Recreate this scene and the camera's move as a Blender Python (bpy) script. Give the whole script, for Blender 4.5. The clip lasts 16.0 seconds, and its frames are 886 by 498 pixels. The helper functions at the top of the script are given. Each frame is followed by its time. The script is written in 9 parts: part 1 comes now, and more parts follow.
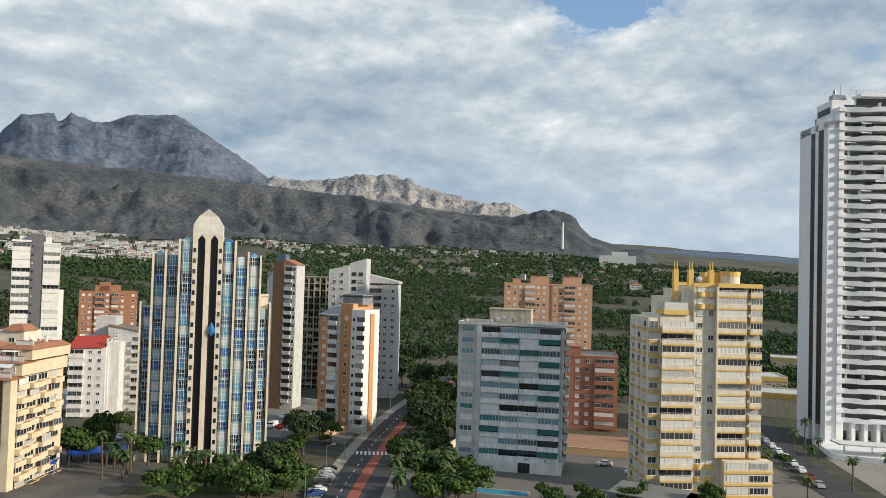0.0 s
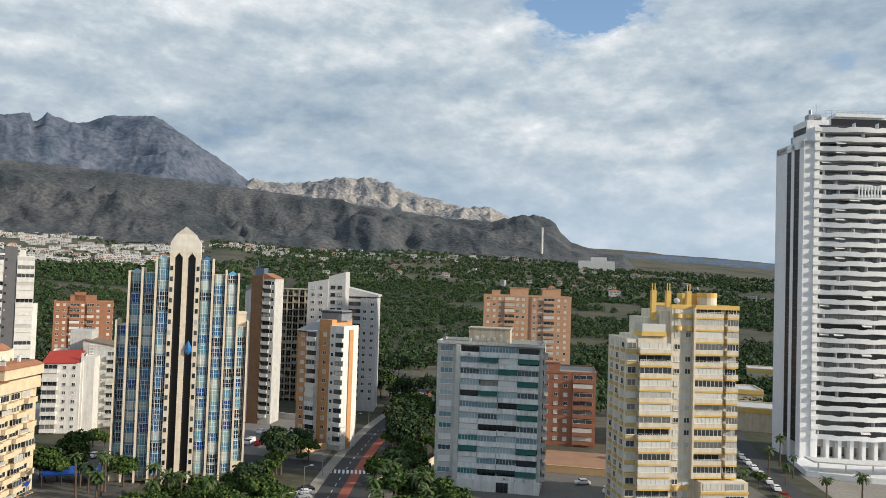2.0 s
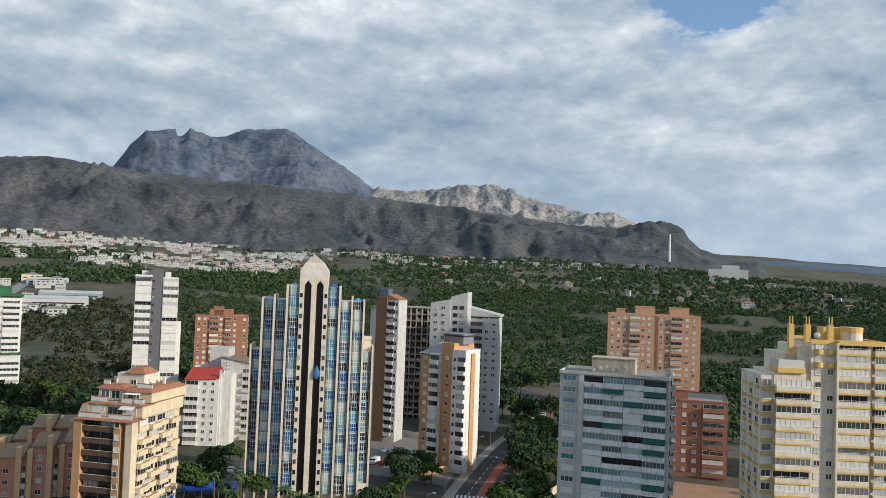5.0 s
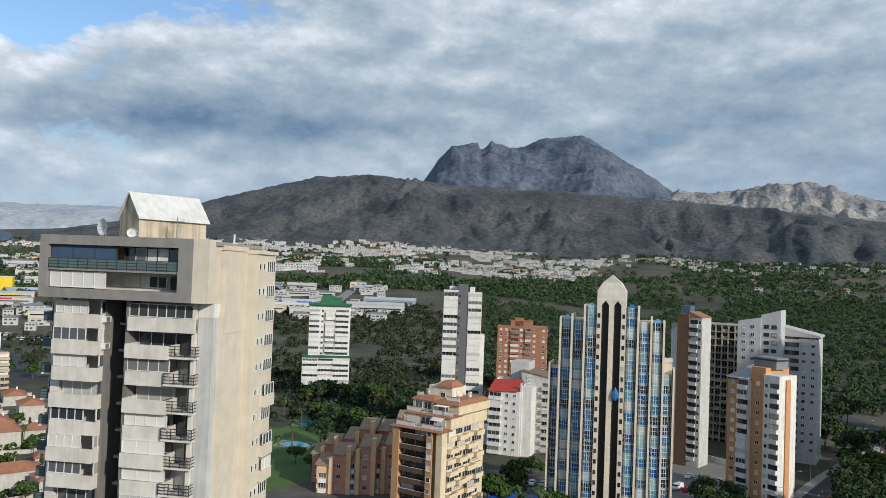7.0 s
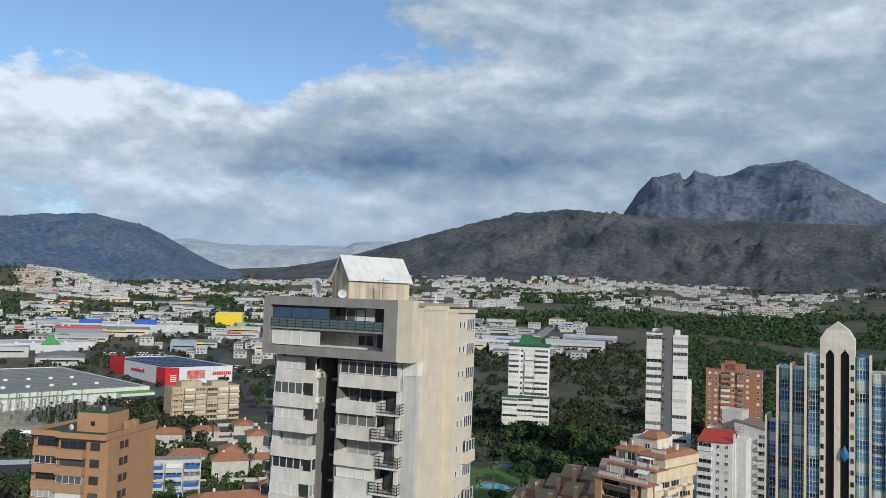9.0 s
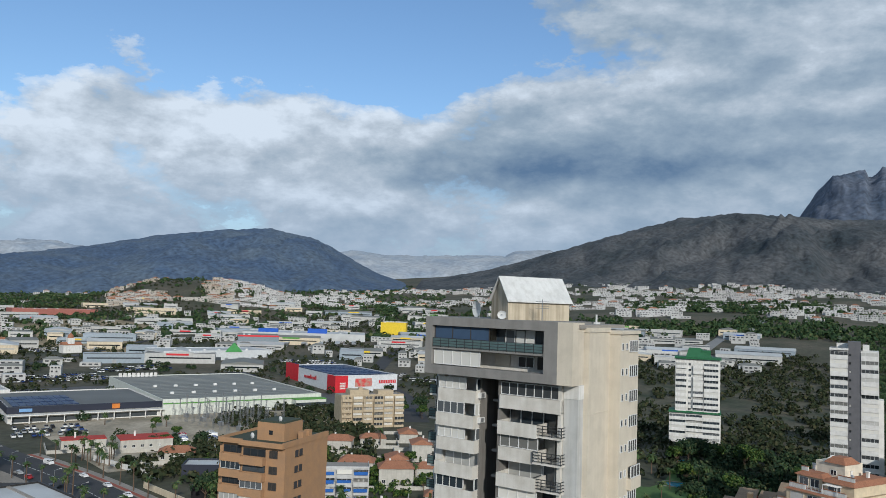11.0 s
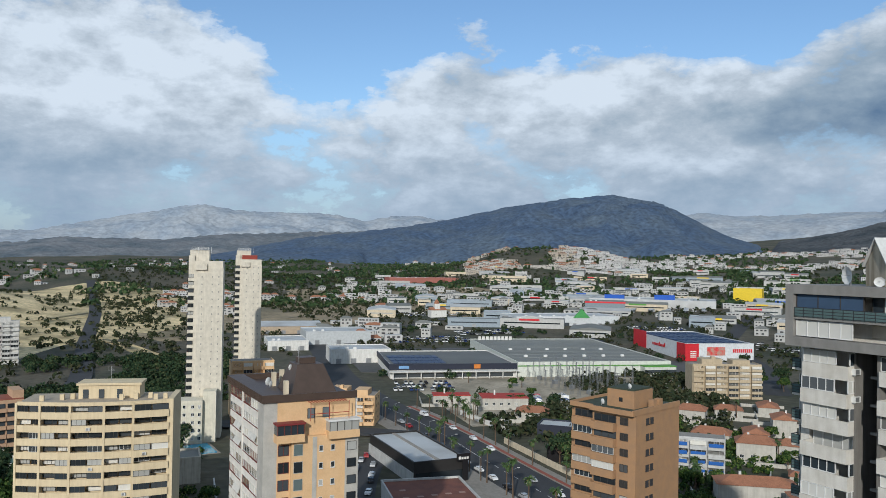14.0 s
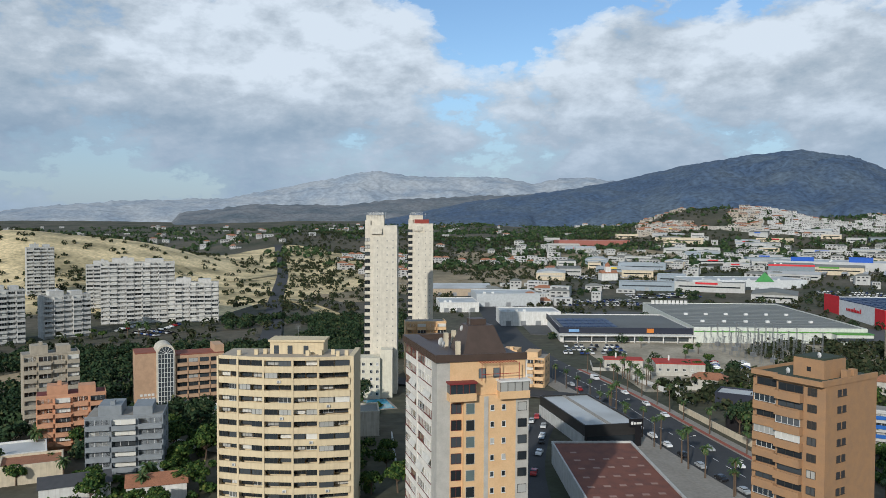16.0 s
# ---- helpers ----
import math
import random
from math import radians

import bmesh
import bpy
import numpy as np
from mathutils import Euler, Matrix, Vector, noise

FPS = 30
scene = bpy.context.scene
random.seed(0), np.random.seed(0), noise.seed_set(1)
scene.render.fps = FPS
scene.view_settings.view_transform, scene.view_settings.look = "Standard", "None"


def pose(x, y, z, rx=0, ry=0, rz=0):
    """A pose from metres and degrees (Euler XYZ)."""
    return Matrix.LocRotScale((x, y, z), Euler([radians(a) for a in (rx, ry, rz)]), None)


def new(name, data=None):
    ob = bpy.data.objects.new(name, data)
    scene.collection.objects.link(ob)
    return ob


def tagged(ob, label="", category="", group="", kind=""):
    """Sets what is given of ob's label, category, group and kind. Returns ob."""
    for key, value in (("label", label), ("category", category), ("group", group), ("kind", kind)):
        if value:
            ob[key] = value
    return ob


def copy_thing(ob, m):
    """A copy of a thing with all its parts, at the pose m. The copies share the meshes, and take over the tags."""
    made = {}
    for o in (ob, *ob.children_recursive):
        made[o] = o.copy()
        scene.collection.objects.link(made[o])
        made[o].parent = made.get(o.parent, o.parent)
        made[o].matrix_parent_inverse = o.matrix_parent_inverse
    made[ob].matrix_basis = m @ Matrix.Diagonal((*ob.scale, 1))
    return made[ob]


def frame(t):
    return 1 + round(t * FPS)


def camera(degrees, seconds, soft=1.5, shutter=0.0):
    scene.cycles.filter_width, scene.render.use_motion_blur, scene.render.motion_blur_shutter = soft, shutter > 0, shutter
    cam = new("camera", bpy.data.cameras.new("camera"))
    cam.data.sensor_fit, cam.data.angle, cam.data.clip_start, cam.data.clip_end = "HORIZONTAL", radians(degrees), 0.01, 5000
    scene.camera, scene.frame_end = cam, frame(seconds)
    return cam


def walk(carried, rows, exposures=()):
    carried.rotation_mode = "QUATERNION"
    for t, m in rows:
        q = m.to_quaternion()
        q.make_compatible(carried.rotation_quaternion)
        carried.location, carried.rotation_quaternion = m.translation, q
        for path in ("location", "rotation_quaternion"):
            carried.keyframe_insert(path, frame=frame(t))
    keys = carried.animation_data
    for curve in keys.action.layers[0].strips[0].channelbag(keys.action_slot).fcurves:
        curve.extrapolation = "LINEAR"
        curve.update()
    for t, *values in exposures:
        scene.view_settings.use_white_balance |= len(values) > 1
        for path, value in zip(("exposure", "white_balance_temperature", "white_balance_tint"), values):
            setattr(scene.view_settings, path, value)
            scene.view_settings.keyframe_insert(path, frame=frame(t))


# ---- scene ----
cam = camera(59.1, 16.0, soft=0.55)

# seconds, height, yaw to the left, pitch up, roll: a lift car with a glass side
PATH = [
    (0.0, 50.40, 0.00, 1.83, 1.59), (0.5, 51.52, -0.17, 1.83, 1.55), (1.0, 52.59, -0.29, 1.83, 1.51),
    (1.5, 53.60, -0.48, 1.83, 1.51), (2.0, 54.62, -1.46, 2.09, 1.85), (2.5, 55.63, -1.97, 2.30, 2.16),
    (3.0, 56.57, -2.18, 2.39, 2.24), (3.2, 56.93, -2.20, 2.41, 2.21), (3.9, 58.35, 0.20, 2.34, 2.18),
    (4.6, 59.73, 4.60, 2.25, 2.15), (5.3, 61.10, 11.02, 2.15, 2.13), (5.5, 61.46, 14.31, 2.11, 2.19),
    (6.0, 62.47, 21.63, 1.87, 2.11), (6.5, 63.49, 26.51, 1.80, 2.24), (7.0, 64.45, 29.05, 1.77, 2.16),
    (7.5, 65.29, 30.92, 1.78, 2.28), (8.0, 66.03, 33.45, 1.74, 2.24), (8.5, 66.66, 37.93, 2.58, 2.13),
    (9.0, 67.15, 43.61, 3.77, 2.11), (9.2, 67.29, 46.05, 4.16, 2.14), (9.9, 67.85, 51.60, 4.45, 2.08),
    (10.6, 68.35, 53.80, 4.20, 2.00), (11.3, 68.67, 57.84, 3.38, 1.91), (11.5, 68.73, 60.50, 2.68, 1.77),
    (12.0, 68.76, 66.36, 1.72, 1.47), (12.5, 68.79, 71.52, 1.26, 1.17), (13.0, 68.83, 74.36, 1.08, 0.96),
    (13.5, 68.84, 76.48, 1.00, 0.89), (14.0, 68.88, 80.01, 0.89, 0.93), (14.5, 68.92, 85.07, 0.22, 0.82),
    (15.0, 68.92, 89.23, -1.08, 0.61), (15.5, 68.89, 91.40, -1.71, 0.40), (16.0, 68.87, 92.31, -1.96, 0.30),
]
EXPOSURES = [(0.0, 0.04, 6100, 9), (3.0, 0.03, 6080, 9), (5.5, -0.16, 5740, 9), (7.5, -0.30, 5580, 8), (9.0, -0.42, 5460, 8), (12.5, -0.54, 5350, 7), (16.0, -0.51, 5420, 7)]
walk(cam, [(t, pose(0, 0, z, 90 + p, 0, yaw) @ pose(0, 0, 0, 0, 0, r)) for t, z, yaw, p, r in PATH], EXPOSURES)

# ---------------------------------------------------------------- light
SUN_EL, SUN_AZ = 22.0, 110.0          # degrees; azimuth clockwise from +y
sun_from = Vector((math.sin(radians(SUN_AZ)) * math.cos(radians(SUN_EL)), math.cos(radians(SUN_AZ)) * math.cos(radians(SUN_EL)), math.sin(radians(SUN_EL))))
lamp = bpy.data.lights.new("sun", "SUN")
lamp.energy, lamp.angle, lamp.color = 4.9, radians(1.0), (1.0, 0.85, 0.66)
sun = new("sun", lamp)
sun.matrix_world = sun_from.to_track_quat("Z", "Y").to_matrix().to_4x4()

world = bpy.data.worlds.new("world")
scene.world = world
world.use_nodes = True
wn, wl = world.node_tree.nodes, world.node_tree.links
wn.clear()


def wnode(kind, **values):
    n = wn.new(kind)
    for k, v in values.items():
        if k in n.inputs:
            n.inputs[k].default_value = v
    return n


def wmath(op, a, b=None):
    n = wn.new("ShaderNodeMath")
    n.operation = op
    for i, v in enumerate((a, b)):
        if v is None:
            continue
        if isinstance(v, (int, float)):
            n.inputs[i].default_value = v
        else:
            wl.new(v, n.inputs[i])
    return n.outputs[0]


def wramp(fac, stops, mode="EASE"):
    n = wn.new("ShaderNodeValToRGB")
    n.color_ramp.interpolation = mode
    while len(n.color_ramp.elements) < len(stops):
        n.color_ramp.elements.new(0.5)
    for e, (p, c) in zip(n.color_ramp.elements, stops):
        e.position, e.color = p, (*c, 1) if len(c) == 3 else c
    wl.new(fac, n.inputs[0])
    return n.outputs[0]


def wmix(fac, a, b):
    n = wn.new("ShaderNodeMix")
    n.data_type = "RGBA"
    for s, v in ((n.inputs[0], fac), (n.inputs[6], a), (n.inputs[7], b)):
        if isinstance(v, (tuple, float, int)):
            s.default_value = v if not isinstance(v, tuple) else (*v, 1)
        else:
            wl.new(v, s)
    return n.outputs[2]


sky = wn.new("ShaderNodeTexSky")
sky.sky_type, sky.sun_disc = "NISHITA", False
sky.sun_elevation, sky.sun_rotation = radians(SUN_EL), radians(SUN_AZ)
sky.air_density, sky.dust_density, sky.ozone_density = 1.0, 0.8, 1.0
coord = wn.new("ShaderNodeTexCoord")
sep = wn.new("ShaderNodeSeparateXYZ")
wl.new(coord.outputs["Generated"], sep.inputs[0])
# heavy grey deck over the north and east, broken cumulus with blue gaps over the west
azim = wmath("MULTIPLY", wmath("ARCTAN2", wmath("MULTIPLY", sep.outputs[0], -1.0), sep.outputs[1]), 57.2958)
elev = wmath("MULTIPLY", wmath("ARCSINE", sep.outputs[2]), 57.2958)


def wclouds(scale, detail, rough, distort, shift, squeeze=2.1):
    """Cloud noise on the sky's sphere, flattened towards the horizon; shift moves it."""
    m = wn.new("ShaderNodeMapping")
    m.inputs["Location"].default_value = shift
    m.inputs["Scale"].default_value = (1, 1, squeeze)
    wl.new(coord.outputs["Generated"], m.inputs["Vector"])
    n = wnode("ShaderNodeTexNoise", Scale=scale, Detail=detail, Roughness=rough, Distortion=distort)
    wl.new(m.outputs[0], n.inputs["Vector"])
    return n.outputs["Fac"]


def bank(az, el, wide, high, amount):
    """A soft-edged bank of cloud, or a gap where amount is negative."""
    u = wmath("DIVIDE", wmath("SUBTRACT", azim, az), wide)
    v = wmath("DIVIDE", wmath("SUBTRACT", elev, el), high)
    q = wmath("ADD", wmath("MULTIPLY", u, u), wmath("MULTIPLY", v, v))
    return wmath("MULTIPLY", wmath("POWER", 2.718, wmath("MULTIPLY", q, -1.0)), amount)


def total(values):
    out = values[0]
    for v in values[1:]:
        out = wmath("ADD", out, v)
    return out


SHIFT = (0.37, 0.11, 0.0)
puff = wclouds(5.2, 14, 0.60, 0.05, SHIFT)
puff_sun = wclouds(5.2, 14, 0.60, 0.05, (SHIFT[0] - 0.006, SHIFT[1] - 0.010, SHIFT[2] + 0.040))
fine_puff = wclouds(19.0, 8, 0.62, 0.1, (4.1, 2.2, 0.3), 1.7)
deck = wramp(wmath("DIVIDE", wmath("ADD", azim, 180.0), 360.0), [(0.0, (0.5, 0.5, 0.5)), (0.33, (0.72, 0.72, 0.72)), (0.50, (1, 1, 1)), (0.585, (1, 1, 1)), (0.655, (0.45, 0.45, 0.45)), (1.0, (0.5, 0.5, 0.5))])
cover = total([puff, wmath("MULTIPLY", wmath("SUBTRACT", fine_puff, 0.5), 0.24), wmath("MULTIPLY", deck, 0.34), bank(73, 21, 18, 6.0, -0.26), bank(57, 17.5, 7, 4.5, -0.16), bank(89, 17, 5, 6, -0.26), bank(84, 15.5, 22, 2.6, -0.06), bank(-14, 19, 7, 2.6, -0.26), bank(69, 10.8, 17, 3.9, 0.19), bank(108, 11.0, 15, 5.2, 0.25), bank(44, 10, 12, 3.0, 0.22), bank(72, 12.6, 11, 1.4, 0.06), bank(57, 7.2, 8, 3, 0.14), bank(84, 15.5, 6, 3, -0.10)])
mask = wramp(cover, [(0.575, (0, 0, 0)), (0.62, (0.6, 0.6, 0.6)), (0.70, (1, 1, 1))])
relief = wmath("MULTIPLY", wmath("SUBTRACT", puff, puff_sun), 1.35)
mottle = wmath("MULTIPLY", wmath("SUBTRACT", wclouds(2.6, 7, 0.55, 0.2, (2.3, 0.9, 0.4)), 0.5), 0.72)
grain = wmath("MULTIPLY", wmath("SUBTRACT", fine_puff, 0.5), 0.42)
shade = total([wmath("ADD", relief, 0.57), mottle, grain, bank(49, 10.0, 13, 2.0, -0.36), bank(37, 10.8, 8, 2.2, -0.22), bank(28, 12.5, 8, 1.8, -0.12), bank(10, 14, 20, 6, -0.10), bank(20, 20, 14, 4, -0.08), bank(63, 11.8, 14, 2.6, 0.12), bank(86, 12, 36, 8, 0.30), bank(113, 13, 13, 6, 0.16), bank(104, 6.8, 18, 1.2, -0.10), bank(38, 16, 8, 5, -0.04), bank(-14, 13, 11, 5, 0.05), bank(22, 18, 20, 7, 0.24)])
cloud = wramp(shade, [(0.10, (0.20, 0.29, 0.41)), (0.38, (0.39, 0.47, 0.54)), (0.60, (0.57, 0.63, 0.66)), (0.80, (0.83, 0.84, 0.825)), (1.0, (1.2, 1.18, 1.13))], "LINEAR")
haze = wramp(wmath("DIVIDE", elev, 20.0), [(0.0, (1, 1, 1)), (0.24, (0.72, 0.72, 0.72)), (0.5, (0.0, 0.0, 0.0))], "LINEAR")
bg_sky = wnode("ShaderNodeBackground", Strength=0.165)
wl.new(wmix(wmath("MULTIPLY", haze, 0.75), sky.outputs[0], (3.15, 3.65, 4.15)), bg_sky.inputs[0])
bg_cloud = wnode("ShaderNodeBackground", Strength=0.92)
wl.new(wmix(wmath("MULTIPLY", haze, 0.62), cloud, (0.52, 0.62, 0.72)), bg_cloud.inputs[0])
mixer = wn.new("ShaderNodeMixShader")
wl.new(mask, mixer.inputs[0])
wl.new(bg_sky.outputs[0], mixer.inputs[1])
wl.new(bg_cloud.outputs[0], mixer.inputs[2])
wout = wn.new("ShaderNodeOutputWorld")
wl.new(mixer.outputs[0], wout.inputs[0])

# ---------------------------------------------------------------- materials
MATS = {}


def mat(name, color, rough=0.8, metal=0.0, vary=0.12, scale=0.6, bump=0.15, fine=14.0, second=None, rand=0.0, streak=0.0, spec=0.4, relief=0.05):
    """A surface with broad stains, fine grain and relief; rand varies it from piece to piece, streak runs dirt down walls."""
    if name in MATS:
        return MATS[name]
    m = bpy.data.materials.new(name)
    m.use_nodes = True
    nt = m.node_tree
    b = nt.nodes["Principled BSDF"]
    b.inputs["Roughness"].default_value, b.inputs["Metallic"].default_value = rough, metal
    b.inputs["Specular IOR Level"].default_value = spec
    tc = nt.nodes.new("ShaderNodeTexCoord")
    geo = nt.nodes.new("ShaderNodeNewGeometry")

    def noise_of(s, detail, vec):
        n = nt.nodes.new("ShaderNodeTexNoise")
        n.inputs["Scale"].default_value, n.inputs["Detail"].default_value = s, detail
        nt.links.new(vec, n.inputs["Vector"])
        return n.outputs["Fac"]

    def ramp(f, stops):
        n = nt.nodes.new("ShaderNodeValToRGB")
        while len(n.color_ramp.elements) < len(stops):
            n.color_ramp.elements.new(0.5)
        for e, (p, c) in zip(n.color_ramp.elements, stops):
            e.position, e.color = p, (*c, 1)
        nt.links.new(f, n.inputs[0])
        return n.outputs[0]

    def mix(kind, fac, a, c):
        n = nt.nodes.new("ShaderNodeMix")
        n.data_type, n.blend_type = "RGBA", kind
        n.clamp_factor = True
        for s, v in ((n.inputs[0], fac), (n.inputs[6], a), (n.inputs[7], c)):
            if isinstance(v, float):
                s.default_value = v
            elif isinstance(v, tuple):
                s.default_value = (*v, 1)
            else:
                nt.links.new(v, s)
        return n.outputs[2]

    pos = geo.outputs["Position"]
    broad = noise_of(scale, 9 if scale < 0.03 else 4, pos)
    grain = noise_of(fine, 3, pos)
    second = second or tuple(c * 0.86 for c in color)
    col = mix("MIX", ramp(broad, [(0.40, (0, 0, 0)), (0.66, (1, 1, 1))]), color, second)
    col = mix("MULTIPLY", vary, col, ramp(grain, [(0.3, (0.45, 0.45, 0.45)), (0.7, (1.25, 1.25, 1.25))]))
    if streak:
        mp = nt.nodes.new("ShaderNodeMapping")
        mp.inputs["Scale"].default_value = (1.1, 1.1, 0.07)
        nt.links.new(pos, mp.inputs["Vector"])
        run = noise_of(1.6, 6, mp.outputs[0])
        col = mix("MULTIPLY", streak, col, ramp(run, [(0.42, (1, 1, 1)), (0.72, (0.50, 0.47, 0.43))]))
    if rand:
        oi = nt.nodes.new("ShaderNodeObjectInfo")
        col = mix("MULTIPLY", rand, col, ramp(oi.outputs["Random"], [(0.0, (0.55, 0.55, 0.55)), (1.0, (1.2, 1.2, 1.2))]))
    nt.links.new(col, b.inputs["Base Color"])
    if bump:
        bp = nt.nodes.new("ShaderNodeBump")
        bp.inputs["Strength"].default_value, bp.inputs["Distance"].default_value = bump, relief
        nt.links.new(grain, bp.inputs["Height"])
        nt.links.new(bp.outputs[0], b.inputs["Normal"])
    MATS[name] = m
    return m


def glass_mat(name, stops, rough=0.06, spec=0.8, metal=0.0, island=False):
    """Panes: each pane takes its own tint (dark room, drawn curtain, lowered blind, sky glint) and mirrors the sky."""
    m = bpy.data.materials.new(name)
    m.use_nodes = True
    nt = m.node_tree
    b = nt.nodes["Principled BSDF"]
    b.inputs["Roughness"].default_value, b.inputs["Specular IOR Level"].default_value = rough, spec
    b.inputs["Metallic"].default_value = metal
    if island:
        src = nt.nodes.new("ShaderNodeNewGeometry").outputs["Random Per Island"]
    else:
        src = nt.nodes.new("ShaderNodeObjectInfo").outputs["Random"]
    r = nt.nodes.new("ShaderNodeValToRGB")
    r.color_ramp.interpolation = "CONSTANT"
    while len(r.color_ramp.elements) < len(stops):
        r.color_ramp.elements.new(0.5)
    for e, (p, c) in zip(r.color_ramp.elements, stops):
        e.position, e.color = p, (*c, 1)
    nt.links.new(src, r.inputs[0])
    nt.links.new(r.outputs[0], b.inputs["Base Color"])
    return m


WHITE = mat("white_render", (0.74, 0.73, 0.70), 0.8, streak=0.35, second=(0.66, 0.65, 0.61))
CREAM = mat("cream_render", (0.66, 0.57, 0.42), 0.8, streak=0.35)
BEIGE = mat("beige_render", (0.62, 0.56, 0.455), 0.85, streak=0.14, second=(0.56, 0.505, 0.41))
GREY = mat("grey_concrete", (0.25, 0.242, 0.228), 0.9, streak=0.22, bump=0.3)
PALEGREY = mat("pale_grey_render", (0.54, 0.54, 0.52), 0.85, streak=0.4)
ORANGE = mat("orange_brick", (0.56, 0.33, 0.20), 0.85, fine=5.0, second=(0.50, 0.29, 0.17))
REDBRICK = mat("red_brick", (0.30, 0.145, 0.10), 0.85, fine=5.0)
YELLOW = mat("ochre_render", (0.70, 0.47, 0.14), 0.8, second=(0.64, 0.42, 0.12))
PEACH = mat("peach_tile", (0.68, 0.46, 0.25), 0.7, fine=4.0, second=(0.64, 0.42, 0.22))
BROWN = mat("brown_brick", (0.38, 0.225, 0.115), 0.85, fine=5.0, second=(0.33, 0.205, 0.115))
# near-black colour standing for shade in openings, also used for some panes
DARK = mat("dark_recess", (0.045, 0.045, 0.05), 0.7)
BLACK = mat("black_panel", (0.015, 0.014, 0.016), 0.35)
TILE = mat("terracotta_tile", (0.35, 0.16, 0.088), 0.85, fine=3.0, vary=0.4)
REDROOF = mat("red_roof", (0.42, 0.05, 0.035), 0.8, vary=0.3)
ROOFGREY = mat("roof_gravel", (0.30, 0.28, 0.25), 0.95, vary=0.3)
METAL = mat("grey_metal", (0.35, 0.36, 0.37), 0.45, metal=0.6)
DKMETAL = mat("dark_metal", (0.06, 0.065, 0.07), 0.5, metal=0.5)
GREENP = mat("green_paint", (0.02, 0.12, 0.045), 0.6)
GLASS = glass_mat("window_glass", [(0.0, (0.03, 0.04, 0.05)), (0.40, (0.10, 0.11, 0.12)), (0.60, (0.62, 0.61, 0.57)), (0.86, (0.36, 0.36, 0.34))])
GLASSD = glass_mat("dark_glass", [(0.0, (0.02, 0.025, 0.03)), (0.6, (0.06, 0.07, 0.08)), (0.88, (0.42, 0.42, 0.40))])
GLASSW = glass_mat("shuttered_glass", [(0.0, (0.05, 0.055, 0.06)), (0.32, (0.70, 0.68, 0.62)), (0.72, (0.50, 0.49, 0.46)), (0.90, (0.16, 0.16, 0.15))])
# the palest tints put bright sky glints into the pane colour
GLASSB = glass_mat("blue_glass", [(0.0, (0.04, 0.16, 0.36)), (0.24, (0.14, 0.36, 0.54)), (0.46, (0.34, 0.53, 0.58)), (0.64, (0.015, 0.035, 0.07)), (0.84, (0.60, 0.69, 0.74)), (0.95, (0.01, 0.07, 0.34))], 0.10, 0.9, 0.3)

# ---------------------------------------------------------------- mesh helpers
PAIRS = {}


def box(x0, x1, y0, y1, z0, z1, m=0):
    v = [(x0, y0, z0), (x1, y0, z0), (x1, y1, z0), (x0, y1, z0), (x0, y0, z1), (x1, y0, z1), (x1, y1, z1), (x0, y1, z1)]
    return v, [(0, 3, 2, 1), (4, 5, 6, 7), (0, 1, 5, 4), (1, 2, 6, 5), (2, 3, 7, 6), (3, 0, 4, 7)], m


def prism(outline, z0, z1, m=0):
    n = len(outline)
    v = [(x, y, z0) for x, y in outline] + [(x, y, z1) for x, y in outline]
    return v, [tuple(range(n - 1, -1, -1)), tuple(range(n, 2 * n))] + [(i, (i + 1) % n, n + (i + 1) % n, n + i) for i in range(n)], m


def poly(points, faces, m=0):
    return points, faces, m


def rod(a, b, r, m=0, n=6, r2=None):
    a, b = Vector(a), Vector(b)
    q = (b - a).to_track_quat("Z", "Y")
    r2 = r if r2 is None else r2
    ring = [(math.cos(2 * math.pi * i / n), math.sin(2 * math.pi * i / n)) for i in range(n)]
    v = [tuple(a + q @ Vector((c * r, s * r, 0))) for c, s in ring] + [tuple(b + q @ Vector((c * r2, s * r2, 0))) for c, s in ring]
    return v, [tuple(range(n - 1, -1, -1)), tuple(range(n, 2 * n))] + [(i, (i + 1) % n, n + (i + 1) % n, n + i) for i in range(n)], m


def mesh(name, pieces, mats):
    """One mesh of several closed pieces."""
    v, f, mi = [], [], []
    for pv, pf, pm in pieces:
        o = len(v)
        v += pv
        f += [tuple(i + o for i in q) for q in pf]
        mi += [pm] * len(pf)
    me = bpy.data.meshes.new(name)
    me.from_pydata(v, [], f)
    for m in (mats if isinstance(mats, (list, tuple)) else [mats]):
        me.materials.append(m)
    me.polygons.foreach_set("material_index", mi)
    me.update()
    return me


def put(name, me, parent, loc=(0, 0, 0), rz=0.0, label=""):
    ob = new(name, me)
    ob.parent = parent
    ob.matrix_basis = pose(*loc, 0, 0, rz)
    if label:
        ob["label"] = label
    return ob


def part(name, pieces, mats, parent, label="", loc=(0, 0, 0), rz=0.0):
    return put(name, mesh(name, pieces, mats), parent, loc, rz, label)


def thing(name, x, y, z, rz, label, category, group="", kind=""):
    ob = new(name)
    ob.empty_display_size = 0.5
    ob.matrix_basis = pose(x, y, z, 0, 0, rz)
    return tagged(ob, label, category, group, kind)


CACHE = {}


def cached(key, make):
    if key not in CACHE:
        CACHE[key] = make()
    return CACHE[key]


